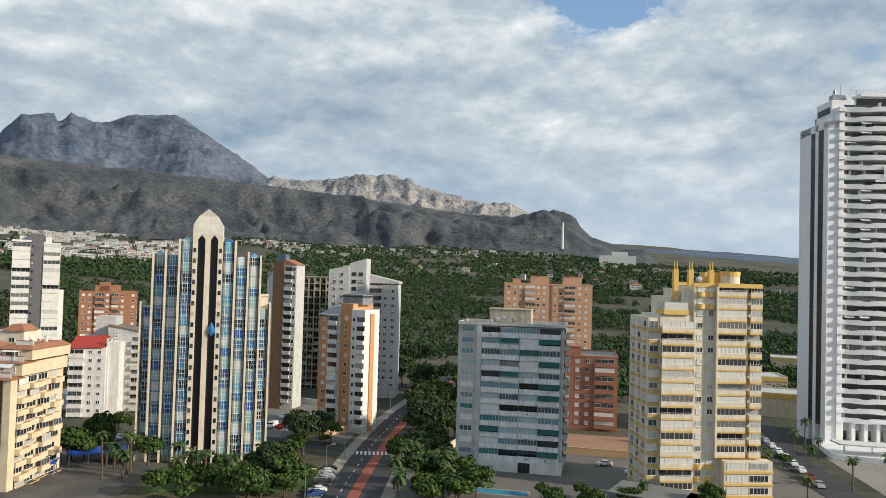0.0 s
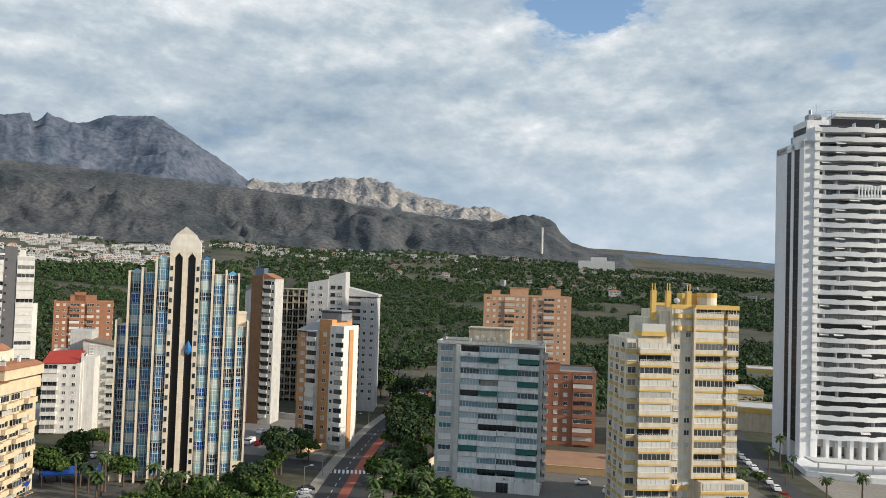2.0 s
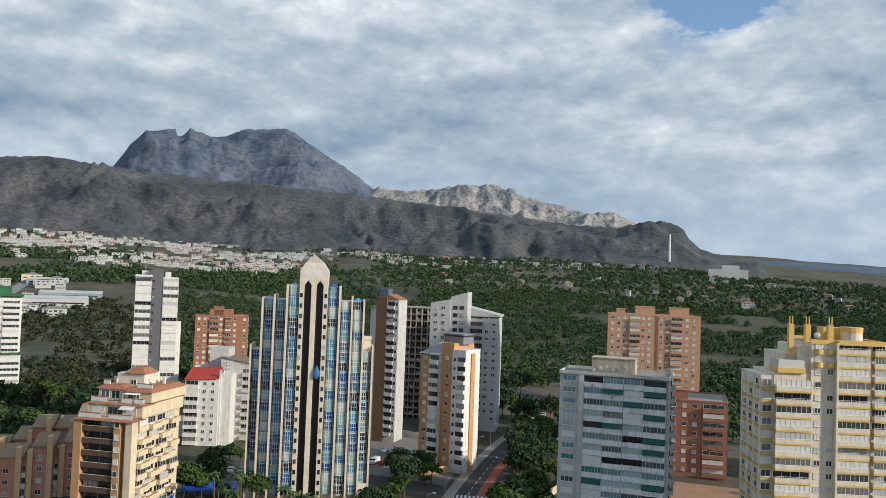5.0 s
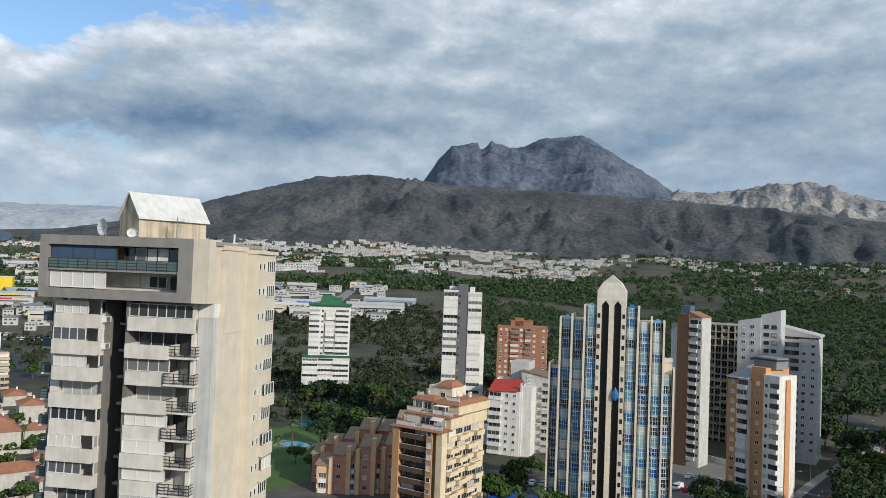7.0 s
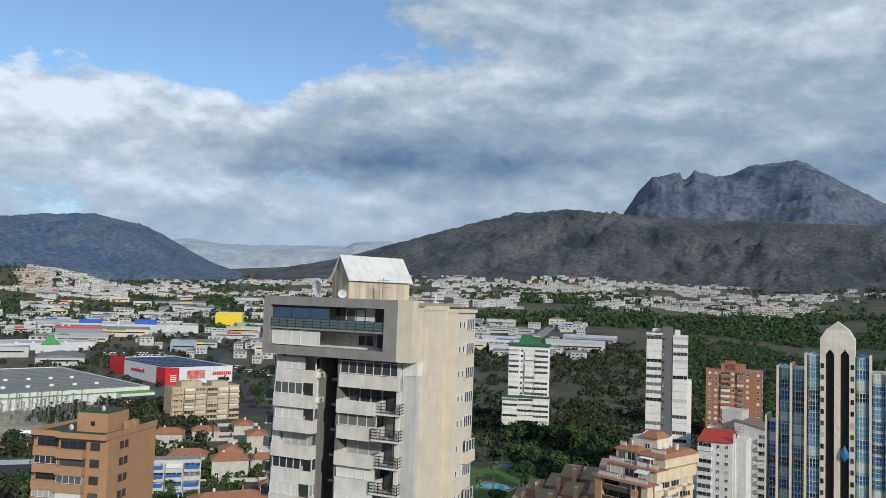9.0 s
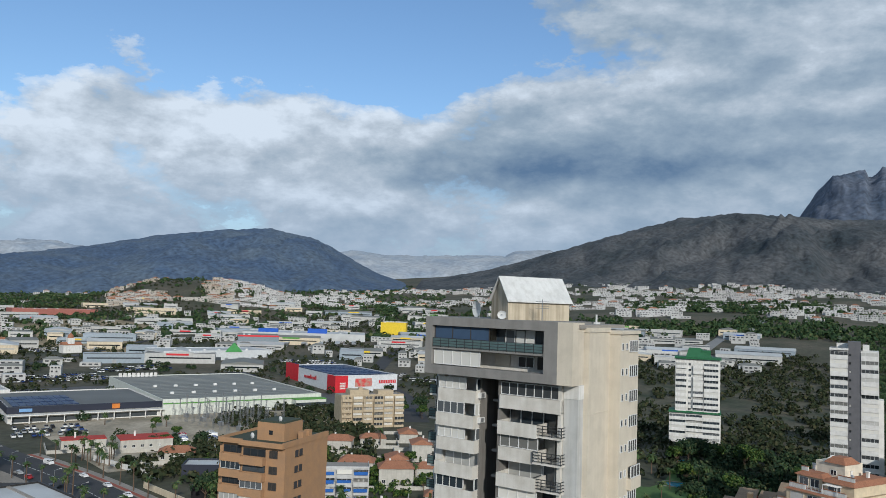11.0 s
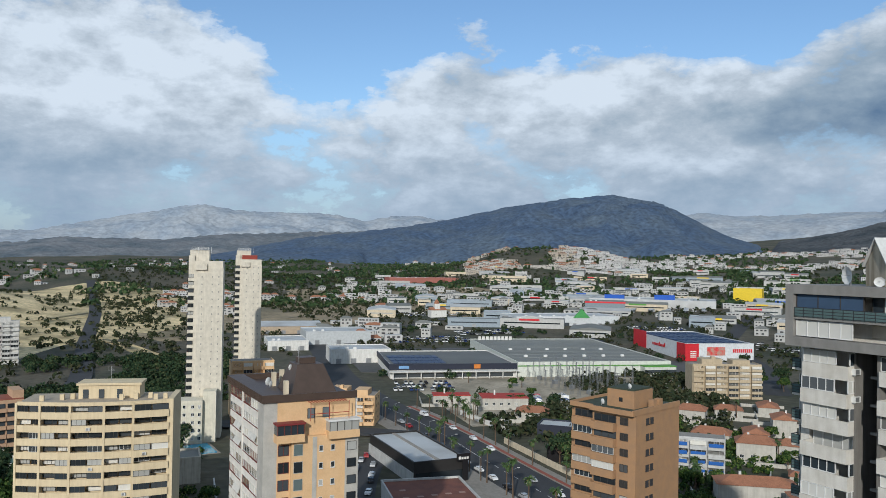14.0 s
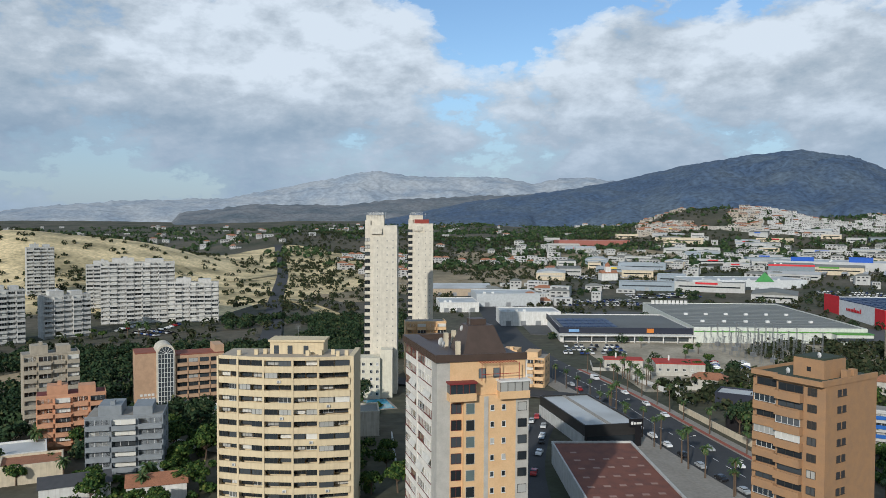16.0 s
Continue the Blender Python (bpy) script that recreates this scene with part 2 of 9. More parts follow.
# ---------------------------------------------------------------- noise and land
def vnoise(x, y, seed=0):
    x, y = np.asarray(x, float), np.asarray(y, float)
    xi, yi = np.floor(x).astype(np.int64), np.floor(y).astype(np.int64)
    u, v = x - xi, y - yi
    u, v = u * u * (3 - 2 * u), v * v * (3 - 2 * v)

    def h(a, b):
        n = (a * 374761393 + b * 668265263 + seed * 974634777) & 0x7FFFFFFF
        n = ((n ^ (n >> 13)) * 1274126177) & 0x7FFFFFFF
        return ((n ^ (n >> 16)) & 0xFFFF) / 65535.0
    return (h(xi, yi) * (1 - u) + h(xi + 1, yi) * u) * (1 - v) + (h(xi, yi + 1) * (1 - u) + h(xi + 1, yi + 1) * u) * v


def fbm(x, y, octaves=4, seed=0, ridged=False):
    s, a, t = 0.0, 0.5, 0.0
    for k in range(octaves):
        n = vnoise(x * 2 ** k, y * 2 ** k, seed + k)
        s = s + a * ((1 - np.abs(2 * n - 1)) if ridged else n)
        t += a
        a *= 0.5
    return s / t


SLOPE = [(-180, 0.01), (-60, 0.02), (-24, 0.044), (-12, 0.060), (0, 0.072), (22, 0.080), (32, 0.086), (45, 0.078), (56, 0.055), (70, 0.036), (83, 0.027), (97, 0.024), (110, 0.018), (122, 0.016), (180, 0.01)]


def land(x, y):
    """Height of the ground: a flat coastal strip, then a long rise towards the hills."""
    x, y = np.asarray(x, float), np.asarray(y, float)
    d, a = np.hypot(x, y), np.degrees(np.arctan2(-x, y))
    s = np.interp(a, *zip(*SLOPE))
    e = np.maximum(d - 520.0, 0)
    rise = s * (np.sqrt(e * e + 150.0 ** 2) - 150.0) * 1.06
    wave = (fbm(x / 260, y / 260, 3, 5) - 0.5) * np.clip((d - 560) / 900, 0, 1) * 26
    # the bare sunlit rise and the wooded knoll to the west
    def knoll(az0, dd, h, w, l):
        u = (a - az0) / w
        return h * np.exp(-u * u) * np.exp(-((d - dd) / l) ** 2)
    wave = wave + knoll(120, 900, 20, 7.0, 200) + knoll(122.5, 1010, 38, 6.5, 150) + knoll(113, 1010, 22, 5.0, 150) + knoll(103, 1500, 30, 5.5, 220) + knoll(96, 1600, 12, 5, 200)
    wave = wave + knoll(74.6, 1790, 56, 4.6, 260) + knoll(69.5, 1790, 36, 3.6, 260)
    return rise + wave


SCRUB = mat("scrub_ground", (0.105, 0.092, 0.064), 0.95, vary=0.6, scale=0.012, fine=0.22, second=(0.038, 0.047, 0.025), bump=0.6, relief=0.8)
az_list = np.concatenate([np.arange(-178, -45, 4.0), np.arange(-45, 135, 0.5), np.arange(135, 182, 4.0)])
d_list = np.concatenate([[0.0], np.geomspace(25, 4900, 150)])
A, Dd = np.meshgrid(np.radians(az_list), d_list, indexing="ij")
gx, gy = -np.sin(A) * Dd, np.cos(A) * Dd
gz = land(gx, gy)


def sheet(name, X, Y, Z, material, closed=False):
    n, k = X.shape
    v = np.stack([X, Y, Z], -1).reshape(-1, 3)
    i, j = np.meshgrid(np.arange(n if closed else n - 1), np.arange(k - 1), indexing="ij")
    a = (i * k + j).ravel()
    b = (((i + 1) % n) * k + j).ravel()
    f = np.stack([a, a + 1, b + 1, b], -1)
    me = bpy.data.meshes.new(name)
    me.from_pydata(v.tolist(), [], f.tolist())
    me.materials.append(material)
    me.polygons.foreach_set("use_smooth", [True] * len(me.polygons))
    me.update()
    return me


ground = tagged(new("ground", sheet("ground", gx, gy, gz, SCRUB, True)), "dry scrubland and bare earth rising to the hills", "ground", kind="structure")


def drape(name, label, az0, az1, d0, d1, material, up=0.5, n=44, seed=3, edge=0.35):
    """A patch of other ground laid on the land, with a ragged outline."""
    u, v = np.meshgrid(np.linspace(0, 1, n), np.linspace(0, 1, n), indexing="ij")
    wa, wd = edge * (fbm(v * 5, v * 0 + seed, 3, seed) - 0.5), edge * (fbm(u * 5, u * 0 + seed + 4, 3, seed + 1) - 0.5)
    a, d = np.radians(az0 + (az1 - az0) * (u + wa)), d0 + (d1 - d0) * (v + wd)
    X, Y = -np.sin(a) * d, np.cos(a) * d
    rim = np.minimum.reduce([u, v, 1 - u, 1 - v])
    return tagged(new(name, sheet(name, X, Y, land(X, Y) + np.where(rim <= 0, -0.8, up), material)), label, "ground", kind="structure")


def mountain(name, label, crest, d_crest, d_base, eye, material, seed, gully=40.0, cell=1.6, step=0.16, rough=0.004, back=0.5, soft=0.7):
    """A range: its crest line by azimuth and slope above the eye; gullies and crags by noise."""
    crest = sorted(crest)
    az = np.arange(crest[0][0] - 2.0, crest[-1][0] + 2.0, step)
    s = np.concatenate([np.linspace(0, 1, 46), 1 + np.linspace(0.08, back, 8)])
    AZ, S = np.meshgrid(az, s, indexing="ij")
    ca, ce = zip(*crest)
    top = np.interp(az, (ca[0] - 2.0, *ca, ca[-1] + 2.0), (ce[0] - 0.05, *ce, ce[-1] - 0.05))
    top = eye + top * d_crest
    jag = (fbm(az * 2.6, az * 0 + seed, 4, seed) - 0.5) * rough * d_crest
    wob = (fbm(az / 3.0, az * 0 + 3.3, 3, seed + 9) - 0.5) * 0.25 * (d_crest - d_base)
    D = d_base + (d_crest - d_base) * S + wob[:, None] * np.clip(1 - S, 0, 1)
    X, Y = -np.sin(np.radians(AZ)) * D, np.cos(np.radians(AZ)) * D
    g = land(X, Y)
    form = np.where(S <= 1, S ** soft, 1 - (S - 1) * 1.2)
    warp = (fbm(AZ / 2.5, S * 2.0, 3, seed + 3) - 0.5) * 2.2
    size = cell * 150.0
    gul = fbm(X / size + warp * 0.25, Y / size - warp * 0.25, 5, seed + 1, True)
    crag = fbm(X / 75.0, Y / 75.0, 4, seed + 2, True)
    mid = np.clip(4 * S * (1.0 - S), 0, 1) ** 1.2 + 0.12 * np.clip(1 - S, 0, 1)
    H = g - 4 + (top[:, None] - g) * form + jag[:, None] * np.clip(S, 0, 1) ** 6 + ((gul - 0.62) + (crag - 0.6) * 0.16) * gully * mid * np.clip((top[:, None] - g) / 260.0, 0.03, 1)
    H = np.where(S > 1, np.maximum(H, g - 40), H)
    return tagged(new(name, sheet(name, X, Y, H, material)), label, "mountain", kind="structure")


# distance haze is put into these colours, and cloud shade into HILLROCK
ROCK = mat("hazed_limestone_mountain", (0.115, 0.135, 0.180), 0.95, vary=0.8, scale=0.006, fine=0.045, second=(0.060, 0.084, 0.128), bump=0.7, relief=7.0)
HILLROCK = mat("hazed_scrubby_hillside", (0.092, 0.096, 0.102), 0.95, vary=0.95, scale=0.007, fine=0.085, second=(0.036, 0.047, 0.056), bump=0.8, relief=5.0)
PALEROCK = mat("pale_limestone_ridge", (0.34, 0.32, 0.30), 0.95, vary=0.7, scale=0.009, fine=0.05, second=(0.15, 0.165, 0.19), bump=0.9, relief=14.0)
BLUEHILL = mat("hazed_pine_hill", (0.066, 0.104, 0.178), 0.95, vary=0.8, scale=0.007, fine=0.06, second=(0.100, 0.135, 0.185), bump=0.8, relief=5.0)
FARROCK = mat("hazed_distant_range", (0.38, 0.41, 0.45), 0.95, vary=0.4, scale=0.006, fine=0.04, second=(0.28, 0.33, 0.40), bump=0.6, relief=7.0)

mountain("mountain_front", "long cloud-shaded scrub-covered hillside with gullies", [(56.7, 0.033), (54.4, 0.039), (50.4, 0.055), (47.1, 0.073), (43, 0.096), (38.5, 0.118), (34.8, 0.124), (32, 0.121), (28.6, 0.1155), (24.4, 0.1135), (20.3, 0.111), (16.3, 0.107), (10.5, 0.098), (6.9, 0.0925), (3.4, 0.085), (-0.5, 0.0775), (-2, 0.075), (-4.9, 0.0725), (-6.1, 0.0776), (-7.3, 0.0805), (-8.8, 0.0777), (-9.6, 0.070), (-9.9, 0.060), (-10.7, 0.047), (-12.7, 0.036), (-14.5, 0.0345)], 3000, 2150, 62, HILLROCK, 11, gully=215, cell=3.4, soft=1.1)
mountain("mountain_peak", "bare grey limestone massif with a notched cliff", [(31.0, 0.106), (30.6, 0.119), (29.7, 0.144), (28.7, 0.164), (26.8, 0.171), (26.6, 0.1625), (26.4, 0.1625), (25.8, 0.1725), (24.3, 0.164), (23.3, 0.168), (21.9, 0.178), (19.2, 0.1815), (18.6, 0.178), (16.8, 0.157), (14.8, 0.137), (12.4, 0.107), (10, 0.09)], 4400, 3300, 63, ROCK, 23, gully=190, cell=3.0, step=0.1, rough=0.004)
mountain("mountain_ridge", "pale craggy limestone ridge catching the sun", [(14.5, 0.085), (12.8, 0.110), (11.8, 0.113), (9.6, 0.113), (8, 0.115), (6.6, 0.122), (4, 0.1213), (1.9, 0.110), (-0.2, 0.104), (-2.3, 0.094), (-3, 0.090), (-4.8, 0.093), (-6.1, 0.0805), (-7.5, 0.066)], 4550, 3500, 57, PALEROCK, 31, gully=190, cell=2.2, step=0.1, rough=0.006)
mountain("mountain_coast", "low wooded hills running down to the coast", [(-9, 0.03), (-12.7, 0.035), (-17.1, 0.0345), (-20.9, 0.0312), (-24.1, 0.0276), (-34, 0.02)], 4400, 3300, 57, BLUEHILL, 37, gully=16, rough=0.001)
mountain("mountain_west", "haze-blue pine-covered hill behind the town", [(99.0, -0.004), (96.0, 0.007), (93.2, 0.018), (90.8, 0.026), (86.3, 0.036), (83.2, 0.043), (79.2, 0.056), (75.1, 0.072), (70.9, 0.0825), (67.8, 0.0878), (64.7, 0.077), (62.7, 0.060), (61, 0.044), (59.8, 0.034), (58, 0.024)], 3900, 2700, 69, BLUEHILL, 41, gully=120, cell=2.2, rough=0.003)
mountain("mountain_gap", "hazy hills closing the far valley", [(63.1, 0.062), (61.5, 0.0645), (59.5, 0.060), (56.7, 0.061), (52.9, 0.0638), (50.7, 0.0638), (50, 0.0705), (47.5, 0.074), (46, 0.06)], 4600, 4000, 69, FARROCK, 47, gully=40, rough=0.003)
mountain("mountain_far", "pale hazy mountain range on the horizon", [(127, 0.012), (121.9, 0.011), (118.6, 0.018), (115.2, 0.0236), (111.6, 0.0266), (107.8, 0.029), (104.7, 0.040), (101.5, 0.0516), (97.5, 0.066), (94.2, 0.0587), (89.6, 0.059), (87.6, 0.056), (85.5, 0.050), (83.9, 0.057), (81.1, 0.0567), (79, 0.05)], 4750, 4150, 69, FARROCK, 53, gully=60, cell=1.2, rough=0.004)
# blue-grey haze is put into the colour of these dry hills
mountain("mountain_mid", "low folded dry hills before the far range", [(111, 0.010), (105.9, 0.0224), (99.9, 0.022), (95.8, 0.0297), (89.6, 0.035), (83.5, 0.039), (80, 0.034)], 4150, 3500, 69, mat("hazed_dry_hills", (0.19, 0.20, 0.215), 0.95, vary=0.5, scale=0.006, fine=0.04, second=(0.105, 0.13, 0.155), bump=0.8, relief=10.0), 59, gully=50, cell=1.2, rough=0.004)

# ---------------------------------------------------------------- facade kit
rng = random.Random(7)
WFRAME = mat("white_frame", (0.70, 0.70, 0.68), 0.5, vary=0.05, bump=0)
DFRAME = mat("dark_frame", (0.06, 0.055, 0.05), 0.5, vary=0.05, bump=0)


def at_face(which, W, D):
    """Local place and turn for a spot u along a face, z up and out metres before it."""
    if which == "front":
        return lambda u, z, out=0.0: ((u, -out, z), 0)
    if which == "right":
        return lambda u, z, out=0.0: ((W + out, u, z), 90)
    if which == "back":
        return lambda u, z, out=0.0: ((W - u, D + out, z), 180)
    return lambda u, z, out=0.0: ((-out, D - u, z), 270)


def window_mesh(w, h, n=2, fm=None, gm=None, sill=True, t=0.07):
    fm, gm = fm or WFRAME, gm or GLASS

    def make():
        p = [box(0, w, -0.02, 0.06, 0, h, 1), box(0, w, -0.07, 0.05, h - t, h, 0), box(0, w, -0.07, 0.05, 0, t, 0)]
        p += [box(w * i / n - t / 2, w * i / n + t / 2, -0.065, 0.05, t, h - t, 0) for i in range(n + 1)]
        if sill:
            p.append(box(-0.08, w + 0.08, -0.16, 0.04, -0.08, -0.002, 0))
        return mesh("window", p, [fm, gm])
    return cached(("win", round(w, 2), round(h, 2), n, fm.name, gm.name, sill), make)


def balcony_mesh(w, d, h, m, slab=0.22, trim=None):
    def make():
        p = [box(0, w, -d, 0, -slab, 0), box(0, w, -d, -d + 0.14, 0, h), box(0, 0.12, -d + 0.14, 0, 0, h), box(w - 0.12, w, -d + 0.14, 0, 0, h)]
        if trim:
            p += [box(-0.03, w + 0.03, -d - 0.04, -d + 0.17, h, h + 0.07, 1)]
        return mesh("balcony", p, [m, trim] if trim else [m])
    return cached(("bal", round(w, 2), d, h, m.name, trim.name if trim else ""), make)


def rail_mesh(w, d, h, slabm, railm, bars=5, glassm=None):
    def make():
        p = [box(0, w, -d, 0, -0.2, 0, 0)]
        for k in range(bars):
            z = 0.12 + (h - 0.12) * k / (bars - 1)
            p += [box(0, w, -d, -d + 0.05, z - 0.035, z + 0.035, 1), box(0, 0.05, -d + 0.05, 0, z - 0.035, z + 0.035, 1), box(w - 0.05, w, -d + 0.05, 0, z - 0.035, z + 0.035, 1)]
        k = max(2, int(w / 0.9))
        p += [box(w * i / k - 0.03, w * i / k + 0.03, -d - 0.01, -d + 0.06, 0, h, 1) for i in range(k + 1)]
        if glassm:
            p.append(box(0.03, w - 0.03, -d + 0.015, -d + 0.035, 0.05, h - 0.05, 2))
        return mesh("balcony", p, [slabm, railm] + ([glassm] if glassm else []))
    return cached(("rail", round(w, 2), d, h, slabm.name, railm.name, bars, bool(glassm)), make)


def ac_mesh():
    return cached("ac", lambda: mesh("air_conditioner", [box(0, 0.85, -0.34, 0, 0, 0.6, 0), box(0.08, 0.6, -0.36, -0.34, 0.06, 0.54, 1), box(0.05, 0.1, -0.3, 0.05, -0.12, 0, 1)], [WFRAME, METAL]))


def bays(parent, which, W, D, spans, floors, z0, fh, bal, dep, ph, win_h=None, gm=None, fm=None, open_share=0.25, ac=0.12, panes=4):
    """Rows of balconies with a glazed or open strip above each parapet."""
    f = at_face(which, W, D)
    wh = win_h or fh - ph - 0.32
    for k in range(floors):
        z = z0 + k * fh
        for u0, u1 in spans:
            w = u1 - u0 - 0.1
            loc, rz = f(u0 + 0.05, z)
            put("balcony", balcony_mesh(w, dep, ph, bal), parent, loc, rz)
            back = rng.random() < open_share
            loc, rz = f(u0 + 0.05, z + (ph + 0.03 if not back else 0.1), 0.04 if back else dep - 0.3)
            h = wh if not back else fh - 0.5
            put("window", window_mesh(w, h, panes, fm, gm, False), parent, loc, rz)
            if rng.random() < ac:
                loc, rz = f(u0 + rng.uniform(0.1, max(0.15, w - 1)), z + 0.25, dep)
                put("air_conditioner", ac_mesh(), parent, loc, rz)


def rows(parent, which, W, D, us, floors, z0, fh, w, h, n=2, gm=None, fm=None, sill=True, lift=0.9, skip=0.0):
    """Punched windows: one per floor at each u."""
    f = at_face(which, W, D)
    for k in range(floors):
        for u in us:
            if rng.random() < skip:
                continue
            loc, rz = f(u, z0 + k * fh + lift)
            put("window", window_mesh(w, h, n, fm, gm, sill), parent, loc, rz)


def slabs(parent, which, W, D, u0, u1, floors, z0, fh, m, out=0.12, h=0.35, name="band"):
    f = at_face(which, W, D)
    me = cached(("slab", round(u1 - u0, 2), out, h, m.name), lambda: mesh(name, [box(0, u1 - u0, -out, 0.05, 0, h)], m))
    for k in range(floors):
        loc, rz = f(u0, z0 + k * fh)
        put(name, me, parent, loc, rz)


def roof_rim(parent, W, D, z, m, h=0.9, t=0.25, top=None):
    part("roof", [box(t, W - t, t, D - t, z - 0.25, z + 0.05)], top or ROOFGREY, parent, "flat gravel roof")
    part("parapet", [box(-0.1, W + 0.1, -0.1, t, z - 0.2, z + h), box(-0.1, W + 0.1, D - t, D + 0.1, z - 0.2, z + h), box(-0.1, t, t, D - t, z - 0.2, z + h), box(W - t, W + 0.1, t, D - t, z - 0.2, z + h)], m, parent)


def dish(parent, x, y, z, r=0.5, rz=160):
    def make():
        n, p = 10, []
        v = [(0, 0, 0)] + [(r * 0.6 * math.cos(6.283 * i / n), -r * 0.10, r * 0.6 * math.sin(6.283 * i / n)) for i in range(n)] + [(r * math.cos(6.283 * i / n), -r * 0.30, r * math.sin(6.283 * i / n)) for i in range(n)]
        f = [(0, 1 + i, 1 + (i + 1) % n) for i in range(n)] + [(1 + i, n + 1 + i, n + 1 + (i + 1) % n, 1 + (i + 1) % n) for i in range(n)]
        p.append((v, f, 0))
        p.append(rod((0, 0.05, 0), (0, 0.1, -r * 1.25), 0.05, 1))
        p.append(rod((0, 0, 0), (0, -r, 0.1), 0.025, 1))
        return mesh("satellite_dish", p, [WFRAME, METAL])
    put("satellite_dish", cached(("dish", r), make), parent, (x, y, z + r * 1.2), rz)


def antenna(parent, x, y, z, h=3.0):
    def make():
        p = [rod((0, 0, 0), (0, 0, h), 0.05)]
        p += [box(-0.7, 0.7, -0.02, 0.02, h - 0.25 * k - 0.02, h - 0.25 * k + 0.02) for k in range(1, 5)]
        return mesh("antenna", p, METAL)
    put("antenna", cached(("ant", h), make), parent, (x, y, z))


def chimney_box(parent, x0, x1, y0, y1, z0, z1, m, cap=None, name="roof_house"):
    part(name, [box(x0, x1, y0, y1, z0, z1), box(x0 - 0.2, x1 + 0.2, y0 - 0.2, y1 + 0.2, z1, z1 + 0.25, 1)], [m, cap or m], parent)


